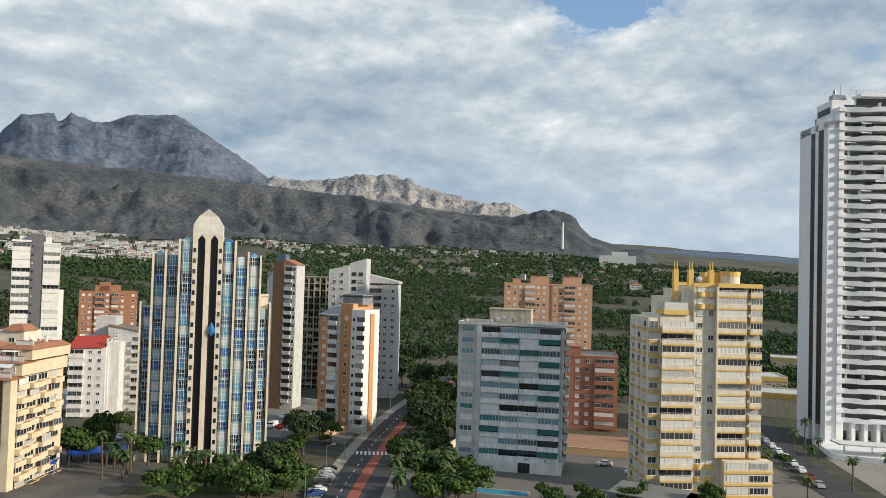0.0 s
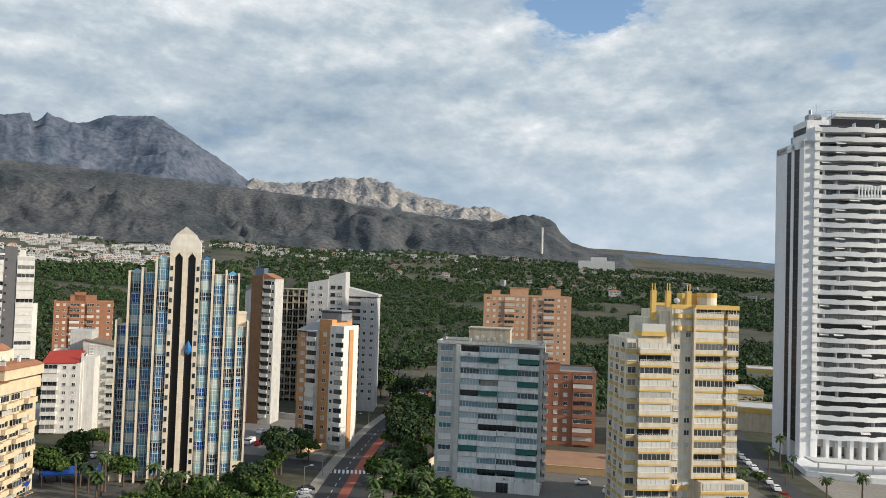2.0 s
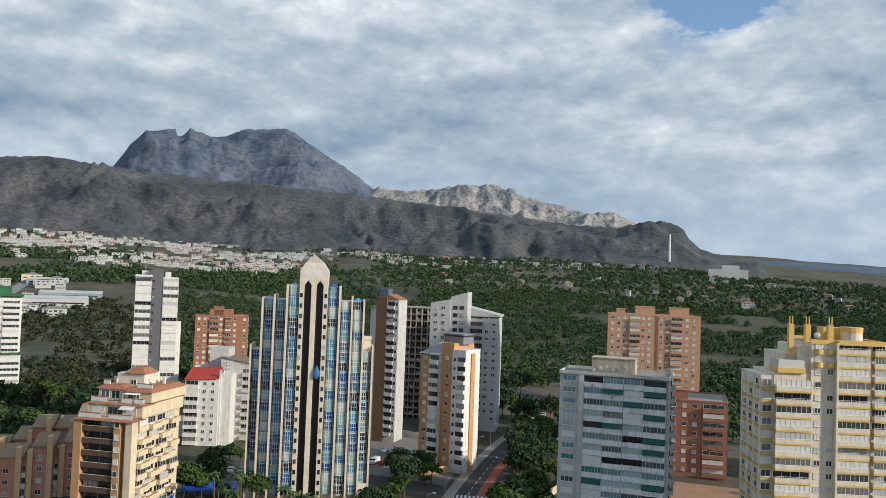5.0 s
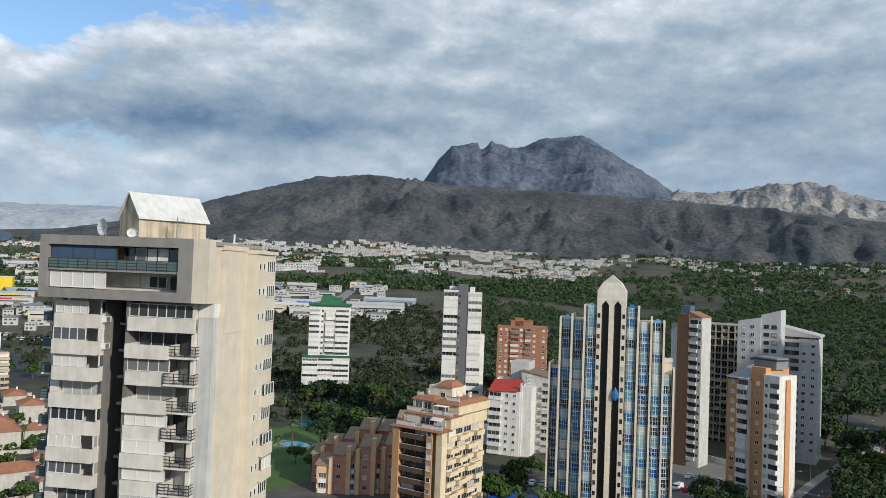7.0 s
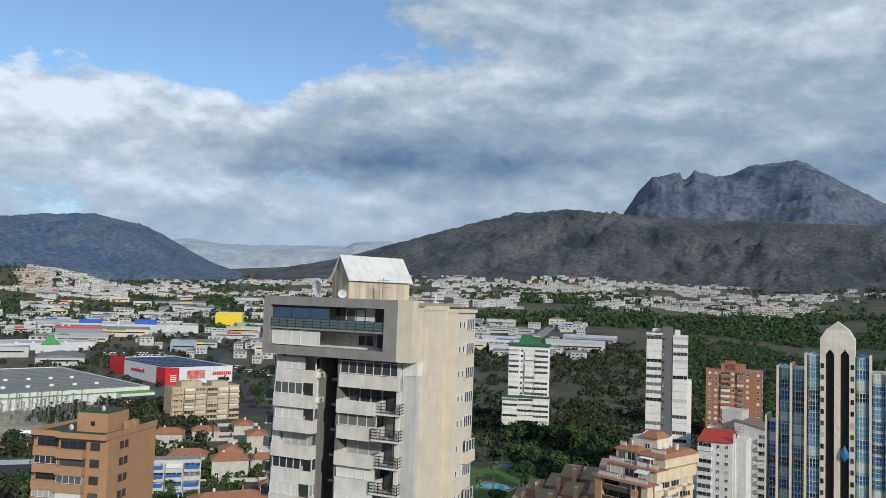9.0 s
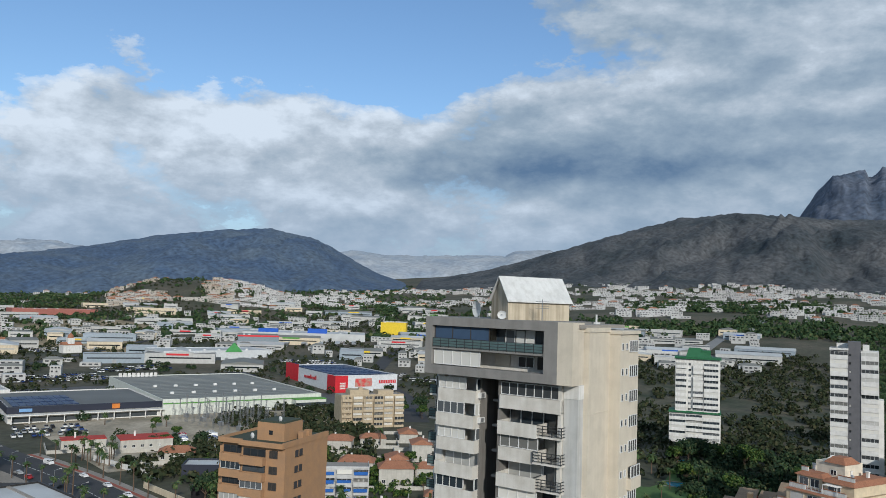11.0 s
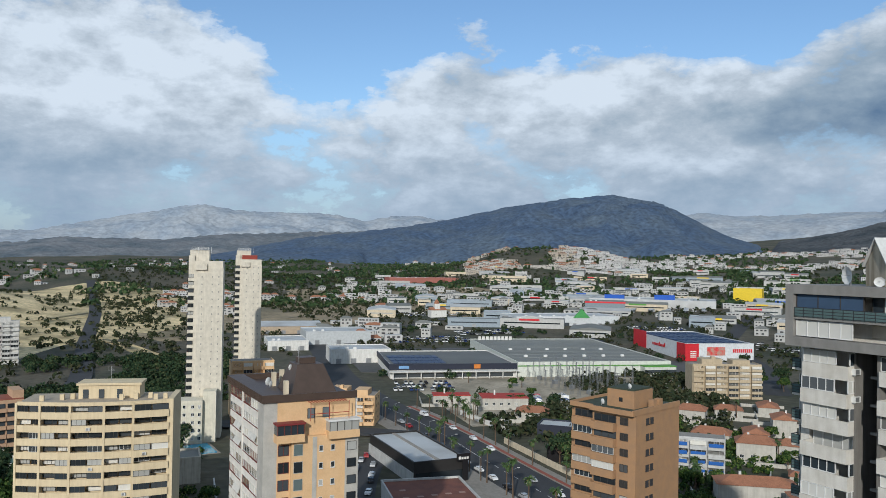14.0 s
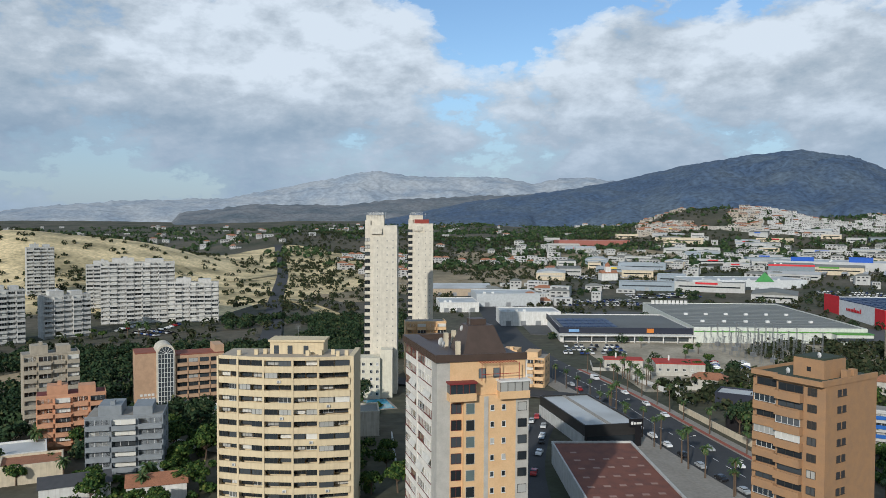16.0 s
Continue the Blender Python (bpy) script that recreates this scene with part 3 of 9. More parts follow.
# ---------------------------------------------------------------- glass tower with a cream spine
def glass_tower():
    t = thing("glass_tower", -61.2, 203.5, 0, 14, "tall apartment tower of blue glass bays and cream fins", "tower")
    t.scale = (0.94, 1, 1)
    IVORY = mat("ivory_render", (0.70, 0.62, 0.50), 0.75, streak=0.2)
    fh = 2.75
    for s in (-1, 1):
        part("fin", [box(min(s * 2.7, s * 4.0), max(s * 2.7, s * 4.0), -0.6, 6, 0, 59.0)], IVORY, t, "ivory spine")
        x0, x1 = sorted((s * 0.7, s * 2.7))
        part("shaft", [box(x0, x1, 0.4, 6, 0, 58.4)], BLACK, t, "black lift shaft strip")
        # pointed head over the shaft
        part("shaft_head", [poly([(x0, -0.55, 60.5), (x1, -0.55, 60.5), (x1, -0.55, 57.6), ((x0 + x1) / 2, -0.55, 58.9), (x0, -0.55, 57.6), (x0, 0.6, 60.5), (x1, 0.6, 60.5), (x1, 0.6, 57.6), ((x0 + x1) / 2, 0.6, 58.9), (x0, 0.6, 57.6)], [(4, 3, 0), (3, 2, 1), (3, 1, 0), (9, 5, 8), (8, 6, 7), (8, 5, 6), (0, 1, 6, 5), (1, 2, 7, 6), (2, 3, 8, 7), (3, 4, 9, 8), (4, 0, 5, 9)])], IVORY, t)
        for k in range(20):
            for q in (3.05,):
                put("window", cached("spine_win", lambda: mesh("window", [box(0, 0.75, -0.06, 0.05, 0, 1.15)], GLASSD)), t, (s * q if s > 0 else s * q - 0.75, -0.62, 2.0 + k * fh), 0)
    part("fin", [box(-0.7, 0.7, -0.6, 6, 0, 59.0)], IVORY, t, "ivory spine")
    # crown with a faceted point
    part("crown", [box(-4.0, 4.0, -0.6, 6.0, 58.98, 61.4), poly([(-4, -0.6, 61.4), (4, -0.6, 61.4), (4, 6, 61.4), (-4, 6, 61.4), (-2.6, -0.6, 63.6), (2.6, -0.6, 63.6), (2.6, 6, 63.6), (-2.6, 6, 63.6), (0, -1.2, 65.6), (0, 5, 65.6)], [(0, 1, 5, 4), (1, 2, 6, 5), (2, 3, 7, 6), (3, 0, 4, 7), (4, 5, 8), (5, 6, 9, 8), (6, 7, 9), (7, 4, 8, 9)])], mat("pale_ivory", (0.72, 0.68, 0.60), 0.7, streak=0.2), t, "pale pointed crown")
    pod = [(0, -0.9, 1.9), (-1, -0.7, 0), (0, -1.5, 0), (1, -0.7, 0), (0, 0.4, 0), (0, -0.9, -1.9), (-1, -0.7, -0.9), (0, -1.5, -0.9), (1, -0.7, -0.9), (0, 0.4, -0.9)]
    POD = mat("blue_lift", (0.02, 0.16, 0.42), 0.2, spec=0.8)
    part("lift_car", [(pod, [(0, 1, 2), (0, 2, 3), (0, 3, 4), (0, 4, 1), (1, 6, 7, 2), (2, 7, 8, 3), (3, 8, 9, 4), (4, 9, 6, 1), (5, 7, 6), (5, 8, 7), (5, 9, 8), (5, 6, 9)], 0)], [POD], t, "blue glazed lift car", (1.7, -0.3, 34.5))
    # faceted bays stepping down to both sides: centre, inward step, top, pyramid
    w = 3.0

    def bay(blue):
        def make():
            o = [(0.0, 0.5), (w * 0.28, -0.45), (w * 0.72, -0.45), (w, 0.5)]
            p = []
            for (xa, ya), (xb, yb) in zip(o, o[1:]):
                p.append(([(xa, ya, 0.55), (xb, yb, 0.55), (xb, yb, fh - 0.1), (xa, ya, fh - 0.1), (xa, ya + 0.2, 0.55), (xb, yb + 0.2, 0.55), (xb, yb + 0.2, fh - 0.1), (xa, ya + 0.2, fh - 0.1)], [(0, 1, 2, 3), (1, 5, 6, 2), (5, 4, 7, 6), (4, 0, 3, 7)], 1))
                p.append(([(xa, ya, 0), (xb, yb, 0), (xb, yb, 0.55), (xa, ya, 0.55), (xa, ya + 0.2, 0), (xb, yb + 0.2, 0), (xb, yb + 0.2, 0.55), (xa, ya + 0.2, 0.55)], [(0, 1, 2, 3), (1, 5, 6, 2), (5, 4, 7, 6), (4, 0, 3, 7)], 2))
                xm, ym = (xa + xb) / 2, (ya + yb) / 2
                p += [box(xa - 0.05, xa + 0.05, ya - 0.06, ya + 0.1, 0, fh, 0), box(xm - 0.04, xm + 0.04, ym - 0.05, ym + 0.1, 0.55, fh - 0.1, 0)]
            p.append(prism([(a, b - 0.06) for a, b in o] + [(w, 0.8), (0, 0.8)], fh - 0.1, fh, 0))
            p.append(prism([(a, b - 0.05) for a, b in o] + [(w, 0.8), (0, 0.8)], 1.55, 1.62, 0))
            # left wing is coloured bluer for the sky reflection on that side
            return mesh("bay_window", p, [WFRAME, GLASSB, mat("reflected_sky_spandrel", (0.14, 0.27, 0.38), 0.2, spec=0.8) if blue else mat("sea_spandrel", (0.30, 0.42, 0.43), 0.2, spec=0.8)])
        return cached(("bay", blue), make)
    steps = [(4.15, 0.6, 20, 0.9, True), (7.75, 2.0, 19, 0.0, False), (11.2, 3.4, 19, 0.0, True), (14.2, 5.0, 14, 0.0, False)]
    for s in (-1, 1):
        for i, (x, y, n, lift, pyr) in enumerate(steps):
            xa = x if s > 0 else -x - w
            if i == 3 and s > 0:
                xa -= 0.4
            for k in range(n):
                put("bay_window", bay(s < 0), t, (xa, y, lift + 1.2 + k * fh), 4 * s)
            top = lift + 1.2 + n * fh
            part("bay_back", [box(xa, xa + w, y + 0.9, y + 7, 0, top)], IVORY, t)
            if pyr:
                part("bay_roof", [poly([(xa - 0.1, y - 0.4, top), (xa + w + 0.1, y - 0.4, top), (xa + w + 0.1, y + 2, top), (xa - 0.1, y + 2, top), (xa + w / 2, y + 0.6, top + 1.1)], [(0, 1, 4), (1, 2, 4), (2, 3, 4), (3, 0, 4)])], GLASSB, t, "glass pyramid roof")
            xf = s * (x + w + 0.27)
            part("fin", [box(xf - 0.27, xf + 0.27, y - 1.0, y + 7.5, 0, top + (0.5 if pyr else 1.4))], IVORY, t, "ivory fin")
    part("core", [box(-13.5, 13.0, 6, 14, 0, 53.5)], IVORY, t)
    part("podium", [box(-17.5, 17.5, 4, 14, 0, 4)], IVORY, t)
    for k in range(14):
        for u in (7.2, 10.5):
            put("window", window_mesh(1.0, 1.2, 1, DFRAME, GLASSD, False), t, (17.05, u, 2 + k * fh), 90)
    part("side_wing", [box(14.0, 17.0, 6.2, 13.8, 0, 43.0), box(13.6, 17.2, 6.0, 14, 43.0, 43.4)], IVORY, t)


glass_tower()


# ---------------------------------------------------------------- grey block with glazed balconies
def grey_block():
    W, D, fh, n = 27.5, 13.5, 2.86, 12
    t = thing("apartment_block", 4.6, 205.6, 0, -12, "weathered pale grey apartment block with glazed balconies", "apartment block")
    PG = mat("weathered_grey", (0.56, 0.56, 0.54), 0.9, streak=0.5)
    part("wall", [box(0, 5.0, 0.6, D, 0, 37.6), box(5.0, W, 1.6, D, 0, 37.6)], PG, t)
    spans = [(6.2, 11.2), (11.2, 16.2), (16.2, 21.2), (21.2, 26.6)]
    f = at_face("front", W, D)
    for k in range(n):
        z = 3.1 + k * fh
        for i, (a, b) in enumerate(spans):
            q = 0.35 if i % 2 else 0.0
            w = b - a - 0.08
            put("balcony", balcony_mesh(w, 1.5 + q, 1.05, BALW), t, (a + 0.04, 1.6, z))
            o = rng.random()
            if o < 0.16:
                put("window", window_mesh(w, 2.1, 4, DFRAME, GLASSD, False), t, (a + 0.04, 1.5, z + 0.2))
            else:
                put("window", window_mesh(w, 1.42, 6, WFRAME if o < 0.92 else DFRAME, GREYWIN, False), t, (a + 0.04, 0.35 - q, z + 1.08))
            if rng.random() < 0.14:
                AW = mat("green_awning", (0.02, 0.10, 0.09), 0.8)
                part("awning", [poly([(0, 0, 0), (w, 0, 0), (w, -0.7, -1.1), (0, -0.7, -1.1), (0, 0.04, 0), (w, 0.04, 0), (w, -0.66, -1.1), (0, -0.66, -1.1)], [(0, 3, 2, 1), (4, 5, 6, 7), (0, 1, 5, 4), (2, 3, 7, 6), (1, 2, 6, 5), (3, 0, 4, 7)])], AW, t, "dark green awning", (a + 0.04, 0.15 - q, z + 2.5))
            if rng.random() < 0.10:
                put("air_conditioner", ac_mesh(), t, (a + 2, 0.08 - q, z + 0.2))
        put("window", window_mesh(3.2, 1.35, 3, WFRAME, GREYWIN, True), t, (0.9, 0.55, z + 1.0))
        put("balcony", balcony_mesh(3.8, 1.1, 1.0, PALEGREY), t, (W, 3.0, z), 90)
        put("window", window_mesh(3.4, 1.4, 3, DFRAME, GLASS, False), t, (W + 0.02, 3.2, z + 1.02), 90)
        put("band", cached("gband", lambda: mesh("band", [box(0, 4.9, -0.1, 0.05, 0, 0.3)], PALEGREY)), t, (0.05, 0.6, z - 0.05))
    part("pilaster", [box(5.0, 6.2, -0.1, 1.65, 0, 37.6)], PALEGREY, t)
    roof_rim(t, W, D, 37.6, PALEGREY, 0.6)
    part("ground_wall", [box(6.0, W, -0.3, 1.58, 0, 2.9)], WHITE, t, "white ground floor wall")
    put("door", window_mesh(3.0, 2.5, 3, DFRAME, GLASSD, False), t, (16.5, -0.35, 0.1))
    chimney_box(t, 7.5, 18.5, 5, 10, 37.6, 41.4, mat("roof_cream", (0.52, 0.46, 0.36), 0.9, streak=0.6))
    for k in range(7):
        dish(t, 8.0 + k * 1.6, 4.4, 37.6 + (k % 3) * 0.5, 0.55 + 0.1 * (k % 2), 165 - 6 * k)
    for x in (1, 4, 21, 24, 26):
        antenna(t, x, 6, 37.6, 2.2)
    return t


BALW = mat("weathered_white_balcony", (0.78, 0.79, 0.78), 0.8, streak=0.45)
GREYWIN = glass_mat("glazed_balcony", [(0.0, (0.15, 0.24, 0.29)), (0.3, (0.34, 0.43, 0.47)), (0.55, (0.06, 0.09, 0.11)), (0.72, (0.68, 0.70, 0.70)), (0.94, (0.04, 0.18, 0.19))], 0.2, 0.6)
grey_block()


# ---------------------------------------------------------------- ochre and cream tower
def ochre_tower():
    W, D, fh = 25.5, 15, 2.9
    t = thing("apartment_tower", 49.2, 184.2, 0, 4, "cream apartment tower with ochre balcony bands", "apartment tower")
    t.scale = (1.055, 1, 1)
    CR = mat("cream_stucco", (0.76, 0.68, 0.54), 0.85, streak=0.3)
    for piece in (box(0.0, 2.6, 1.2, D, 0, 41.5), box(2.6, 10.2, 1.0, D, 0, 42.2), box(10.2, 15.2, 0.6, D, 0, 49.2), box(15.2, W, 1.0, D, 0, 49.0)):
        part("wall", [piece], CR, t)
    part("tower_top", [box(8.0, 10.2, 2.0, D, 42.2, 48.4), box(5.0, 8.0, 4.0, D, 42.2, 46.5)], CR, t)
    OCH = [YELLOW, mat("ochre_light", (0.60, 0.42, 0.16), 0.8)]

    def ochre_balcony(w, d):
        return cached(("ob", w, d), lambda: mesh("balcony", [box(0, w, -d, 0, -0.3, 0.12, 1), box(0, w, -d, -d + 0.14, 0.12, 0.95, 0), box(0, 0.12, -d + 0.14, 0, 0.12, 0.95, 0), box(w - 0.12, w, -d + 0.14, 0, 0.12, 0.95, 0), box(-0.02, w + 0.02, -d - 0.03, -d + 0.16, 0.95, 1.02, 0)], [CR, YELLOW]))
    for k in range(17):
        z = 0.6 + k * fh
        cols = []
        if k < 14:
            cols += [(2.7, 7.4, 1.5)]
        if k >= 3:
            cols += [(15.4, 6.6, 1.5), (22.9, 2.7, 1.5)]
        else:
            cols += [(17.2, 5.6, 2.6), (23.6, 3.0, 2.8)]
        if k == 16:
            cols = [(15.4, 6.6, 1.5), (22.9, 2.7, 1.5)]
        for x, w, d in cols:
            put("balcony", ochre_balcony(w, d), t, (x, 1.0, z))
            if rng.random() < 0.28:
                put("window", window_mesh(w - 0.1, 2.2, 4, WFRAME, GLASSD, False), t, (x + 0.05, 0.9, z + 0.14))
                put("railing", rail_mesh(w - 0.1, 0.05, 0.4, WFRAME, WFRAME, 2), t, (x + 0.05, 1.0 - d + 0.1, z + 0.98))
            else:
                put("window", window_mesh(w - 0.1, 1.5, 7 if w > 5 else 4, WFRAME, GLASSW, False), t, (x + 0.05, 1.2 - d, z + 1.02))
        for x in (11.0, 13.5):
            put("window", window_mesh(1.2, 1.25, 2, WFRAME, GLASSW), t, (x, 0.55, z + 1.0))
            if k >= 15 or k < 3:
                put("balcony", cached("round_bal", lambda: mesh("balcony", [prism([(0.95 + 0.95 * math.cos(a), -0.95 * math.sin(a) * 0.9) for a in [math.pi * i / 8 for i in range(9)]], -0.25, 0.85)], YELLOW)), t, (x - 0.3, 0.62, z), 0)
        put("band", cached("oband", lambda: mesh("band", [box(0, 1.0, -0.08, 0.06, 0, 1.15)], YELLOW)), t, (22.1 - 0.1, 0.98, z - 0.25))
        if k < 14:
            put("window", window_mesh(1.9, 1.5, 2, WFRAME, GLASSW), t, (0.35, 1.15, z + 0.9))
            put("band", cached("oband2", lambda: mesh("band", [box(0, 2.5, -0.3, 0.06, 0, 0.85)], OCH[1])), t, (0.05, 1.2, z - 0.15))
            for u in (2.2, 6.4, 10.6):
                put("window", window_mesh(1.8, 1.4, 2, WFRAME, GLASSW), t, (-0.05, D - u, z + 0.95), 270)
                put("band", cached("oband3", lambda: mesh("band", [box(0, 2.4, -0.25, 0.06, 0, 0.8)], OCH[1])), t, (0, D - u + 0.3, z - 0.1), 270)
    part("fin", [box(15.0, 15.4, -0.7, 1.05, 9.0, 49.4)], CR, t)
    part("penthouse", [box(3.2, 9.0, 0.4, 6, 42.3, 43.4, 1), box(3.4, 8.8, 0.6, 6, 43.4, 45.2, 0)], [GLASS, YELLOW], t)
    part("parapet", [box(10.0, 15.3, 0.4, 0.7, 49.0, 50.0), box(15.3, W + 0.1, -0.6, 1.2, 49.0, 50.0), box(W - 0.3, W + 0.1, 1.2, D, 49.0, 50.0), box(10.0, 15.3, D - 0.3, D, 49.0, 50)], YELLOW, t, "ochre parapet")
    part("roof", [box(10.3, W - 0.4, 1.2, D - 0.3, 48.9, 49.3)], ROOFGREY, t)
    for x in (6.3, 9.8, 14.6):
        part("chimney", [box(x, x + 1.1, 3, 4.2, 46 if x < 8 else 49, 53.2), box(x + 0.1, x + 0.3, 3.2, 3.4, 53.2, 55), box(x + 0.7, x + 0.9, 3.2, 3.4, 53.2, 55)], YELLOW, t, "ochre chimney")
    n8 = [(20.0 + 2.2 * math.cos(6.2832 * i / 16), 4.5 + 2.2 * math.sin(6.2832 * i / 16)) for i in range(16)]
    part("water_tank", [prism(n8, 49.2, 51.8), prism([(20 + (x - 20) * 1.05, 4.5 + (y - 4.5) * 1.05) for x, y in n8], 51.8, 52.9, 1)], [CR, YELLOW], t, "round roof tank with ochre rim")
    part("roof_house", [box(14.5, 22, 5.5, 9, 49.2, 52.6)], YELLOW, t)
    low = part("lower_block", [box(16.6, 27.6, -2.2, 1.0, 0, 8.6)], CR, t)
    for k in range(3):
        put("band", mesh("band", [box(16.5, 27.7, -2.5, -2.2, k * 2.85 + 0.2, k * 2.85 + 0.75)], YELLOW), low)
        put("window", window_mesh(4.2, 1.5, 5, WFRAME, GLASSW, False), low, (17.2, -2.25, k * 2.85 + 1.1))
        put("window", window_mesh(4.2, 1.5, 5, WFRAME, GLASS, False), low, (22.4, -2.25, k * 2.85 + 1.1))
    dish(t, 12, 2.5, 50, 0.7)


ochre_tower()


# ---------------------------------------------------------------- tall white tower with wavy balconies
def white_tower():
    t = thing("apartment_tower", 122.4, 243.0, 0, -2, "tall white tower with wavy balcony bands", "apartment tower")
    t.scale = (1, 1, 1.024)
    PW = mat("bright_white", (0.82, 0.82, 0.82), 0.6, second=(0.78, 0.78, 0.78), streak=0.08)
    z0, fh, n = 6.0, 2.96, 33
    W, D = 33, 22
    # part of the balcony recess shade is put into this grey core
    part("core", [box(2.4, W - 1, 3.0, D, 5.0, 104.0)], mat("shaded_grey_inner", (0.42, 0.42, 0.42), 0.8), t)
    for piece in (box(-2.4, 0.8, 1.0, 4.2, 0, 99.5), box(-2.4, -0.6, 8.0, 10.2, 0, 99.5), box(-2.4, -0.6, 13.4, 14, 0, 99.5), box(-2.4, 2.6, 14, D, 0, 99.5), box(-2.4, 2.6, 1.0, D, 97.4, 99.8)):
        part("end_wall", [piece], PW, t, "white end wall")
    for y0, y1 in ((4.2, 8.0), (10.2, 13.4)):
        part("black_strip", [box(-2.3, 2.4, y0, y1, 6, 97.4)], BLACK, t, "full height black glazed strip")
        for k in range(29):
            put("spandrel", cached("pspan", lambda: mesh("spandrel", [box(-0.1, 0.1, 0, 3.1, 0, 0.25)], mat("slate_spandrel", (0.10, 0.11, 0.13), 0.5))), t, (-2.25, y0 + 0.04, 7 + k * 3.1))
    part("front_pier", [box(0.8, 2.4, 0.6, 6, 0, 104)], PW, t, "white pier")

    # a band follows a gentle bow with a kinked lower edge
    def front(x):
        return 1.6 - 2.4 * math.sin(math.pi * min(max((x - 2.4) / (W - 2.4), 0), 1)) ** 0.8

    def band(flip):
        xs = [2.4 + (W - 2.4) * i / 24 for i in range(25)]
        v, f = [], []
        for i, x in enumerate(xs):
            y = front(x)
            ph = (i + (3 if flip else 0)) % 8
            drop = 0.0 if ph in (0, 1, 2) else (0.45 if ph in (4, 5, 6) else 0.22)
            lift = 1.12 - (0.32 if ph in (5, 6) else 0.0)
            for yy in (y, y + 0.22):
                v += [(x, yy, -0.35 - drop * 0.4), (x, yy, lift)]
            v += [(x, 3.1, -0.35), (x, 3.1, -0.05), (x, y + 0.22, -0.05)]
        for i in range(24):
            a, b = i * 7, (i + 1) * 7
            f += [(a, b, b + 1, a + 1), (a + 1, b + 1, b + 3, a + 3), (a + 3, b + 3, b + 6, a + 6), (a + 6, b + 6, b + 5, a + 5), (a, a + 4, b + 4, b)]
        f += [(0, 1, 3, 2), (168, 170, 171, 169)]
        return mesh("balcony", [(v, f, 0)], PW)
    bands = [band(False), band(True)]
    deepg = glass_mat("deep_glass", [(0.0, (0.05, 0.055, 0.06)), (0.5, (0.15, 0.155, 0.155)), (0.8, (0.38, 0.38, 0.37))])
    for k in range(n):
        z = z0 + 2 + k * fh
        put("balcony", bands[k % 2], t, (0, 0, z))
        put("window", window_mesh(29.0, 2.1, 21, DFRAME, deepg, False), t, (3.2, 2.95, z + 0.1))
        for i in range(7):
            x = 3.2 + i * 4.15
            if rng.random() < 0.3:
                xr = x + rng.uniform(0, 2)
                put("partition", cached("ppart", lambda: mesh("partition", [box(0, 0.12, 0, 1.9, 0, 2.5)], PW)), t, (xr, front(xr) + 0.3, z))
            if rng.random() < 0.12:
                put("awning", cached("paw", lambda: mesh("awning", [poly([(0, 0, 0), (3, 0, 0), (3, -1.2, -0.8), (0, -1.2, -0.8), (0, 0.05, 0.05), (3, 0.05, 0.05), (3, -1.15, -0.75), (0, -1.15, -0.75)], [(0, 3, 2, 1), (4, 5, 6, 7), (0, 1, 5, 4), (1, 2, 6, 5), (2, 3, 7, 6), (3, 0, 4, 7)])], WHITE)), t, (x, front(x) + 0.6, z + 2.6))
        put("slab_end", cached("pse", lambda: mesh("slab_end", [box(0, 2.2, -0.9, 0.3, -0.3, 0.9)], PW)), t, (0.6, 1.0, z))
    part("grille", [box(14 + i * 1.0, 14.35 + i * 1.0, front(16) - 0.15, front(16) + 0.2, 82.2, 85.8) for i in range(8)], PW, t, "vertical white louvres")
    for i in range(9):
        x = 2.0 + i * 3.8
        put("column", cached("pcol", lambda: mesh("column", [box(0, 1.1, 0, 3.5, 0, 8.0)], PW)), t, (x, 1.0, 0))
    part("attic", [box(-0.4, 6, 3.5, 14, 99.8, 106.5), box(5, W - 4, 5, 18, 104, 108), box(9, W - 8, 4.2, 17, 108, 109)], PW, t, "white stepped attic storey")
    part("attic_glass", [box(-0.6, 4, 4.5, 13, 102.5, 104.4), box(8, W - 6, 4.8, 5.0, 105, 107.4)], BLACK, t)
    part("mast", [rod((2.5, 8, 106.5), (2.5, 8, 110.5), 0.5, 0, 8), box(1.2, 5.0, 6, 9, 106.5, 108.8), rod((4, 7, 108), (4, 7, 112), 0.08)], METAL, t, "roof plant and mast")
    part("roof_rail", [box(6, W - 4, 5.0, 5.06, 109.0 + q, 109.06 + q) for q in (0.0, 0.5, 1.0)] + [box(6 + i * 2, 6.06 + i * 2, 5, 5.06, 108, 110) for i in range(12)], METAL, t)
    part("podium", [prism([(-8, -16), (8, -22), (34, -26), (40, -10), (40, 6), (-4, 6)], 0, 1.6)], PW, t, "curved pale podium deck")
    part("canopy", [poly([(x, -10 - 4 * math.sin(i / 12 * 3.1) - d, 4.2 + i * 0.05 + e) for e in (0, 0.35) for i, x in enumerate([-6 + j * 3.4 for j in range(13)]) for d in (0, 6.5)], [(2 * i, 2 * i + 2, 2 * i + 3, 2 * i + 1) for i in range(12)] + [(26 + 2 * i, 27 + 2 * i, 29 + 2 * i, 28 + 2 * i) for i in range(12)] + [(2 * i + 1, 2 * i + 3, 29 + 2 * i, 27 + 2 * i) for i in range(12)] + [(2 * i, 26 + 2 * i, 28 + 2 * i, 2 * i + 2) for i in range(12)])], WHITE, t, "long curved white canopy")
    for j in range(5):
        part("canopy_post", [rod((-4 + j * 8, -15, 1.5), (-4 + j * 8, -15, 4.3), 0.25)], WHITE, t)


white_tower()


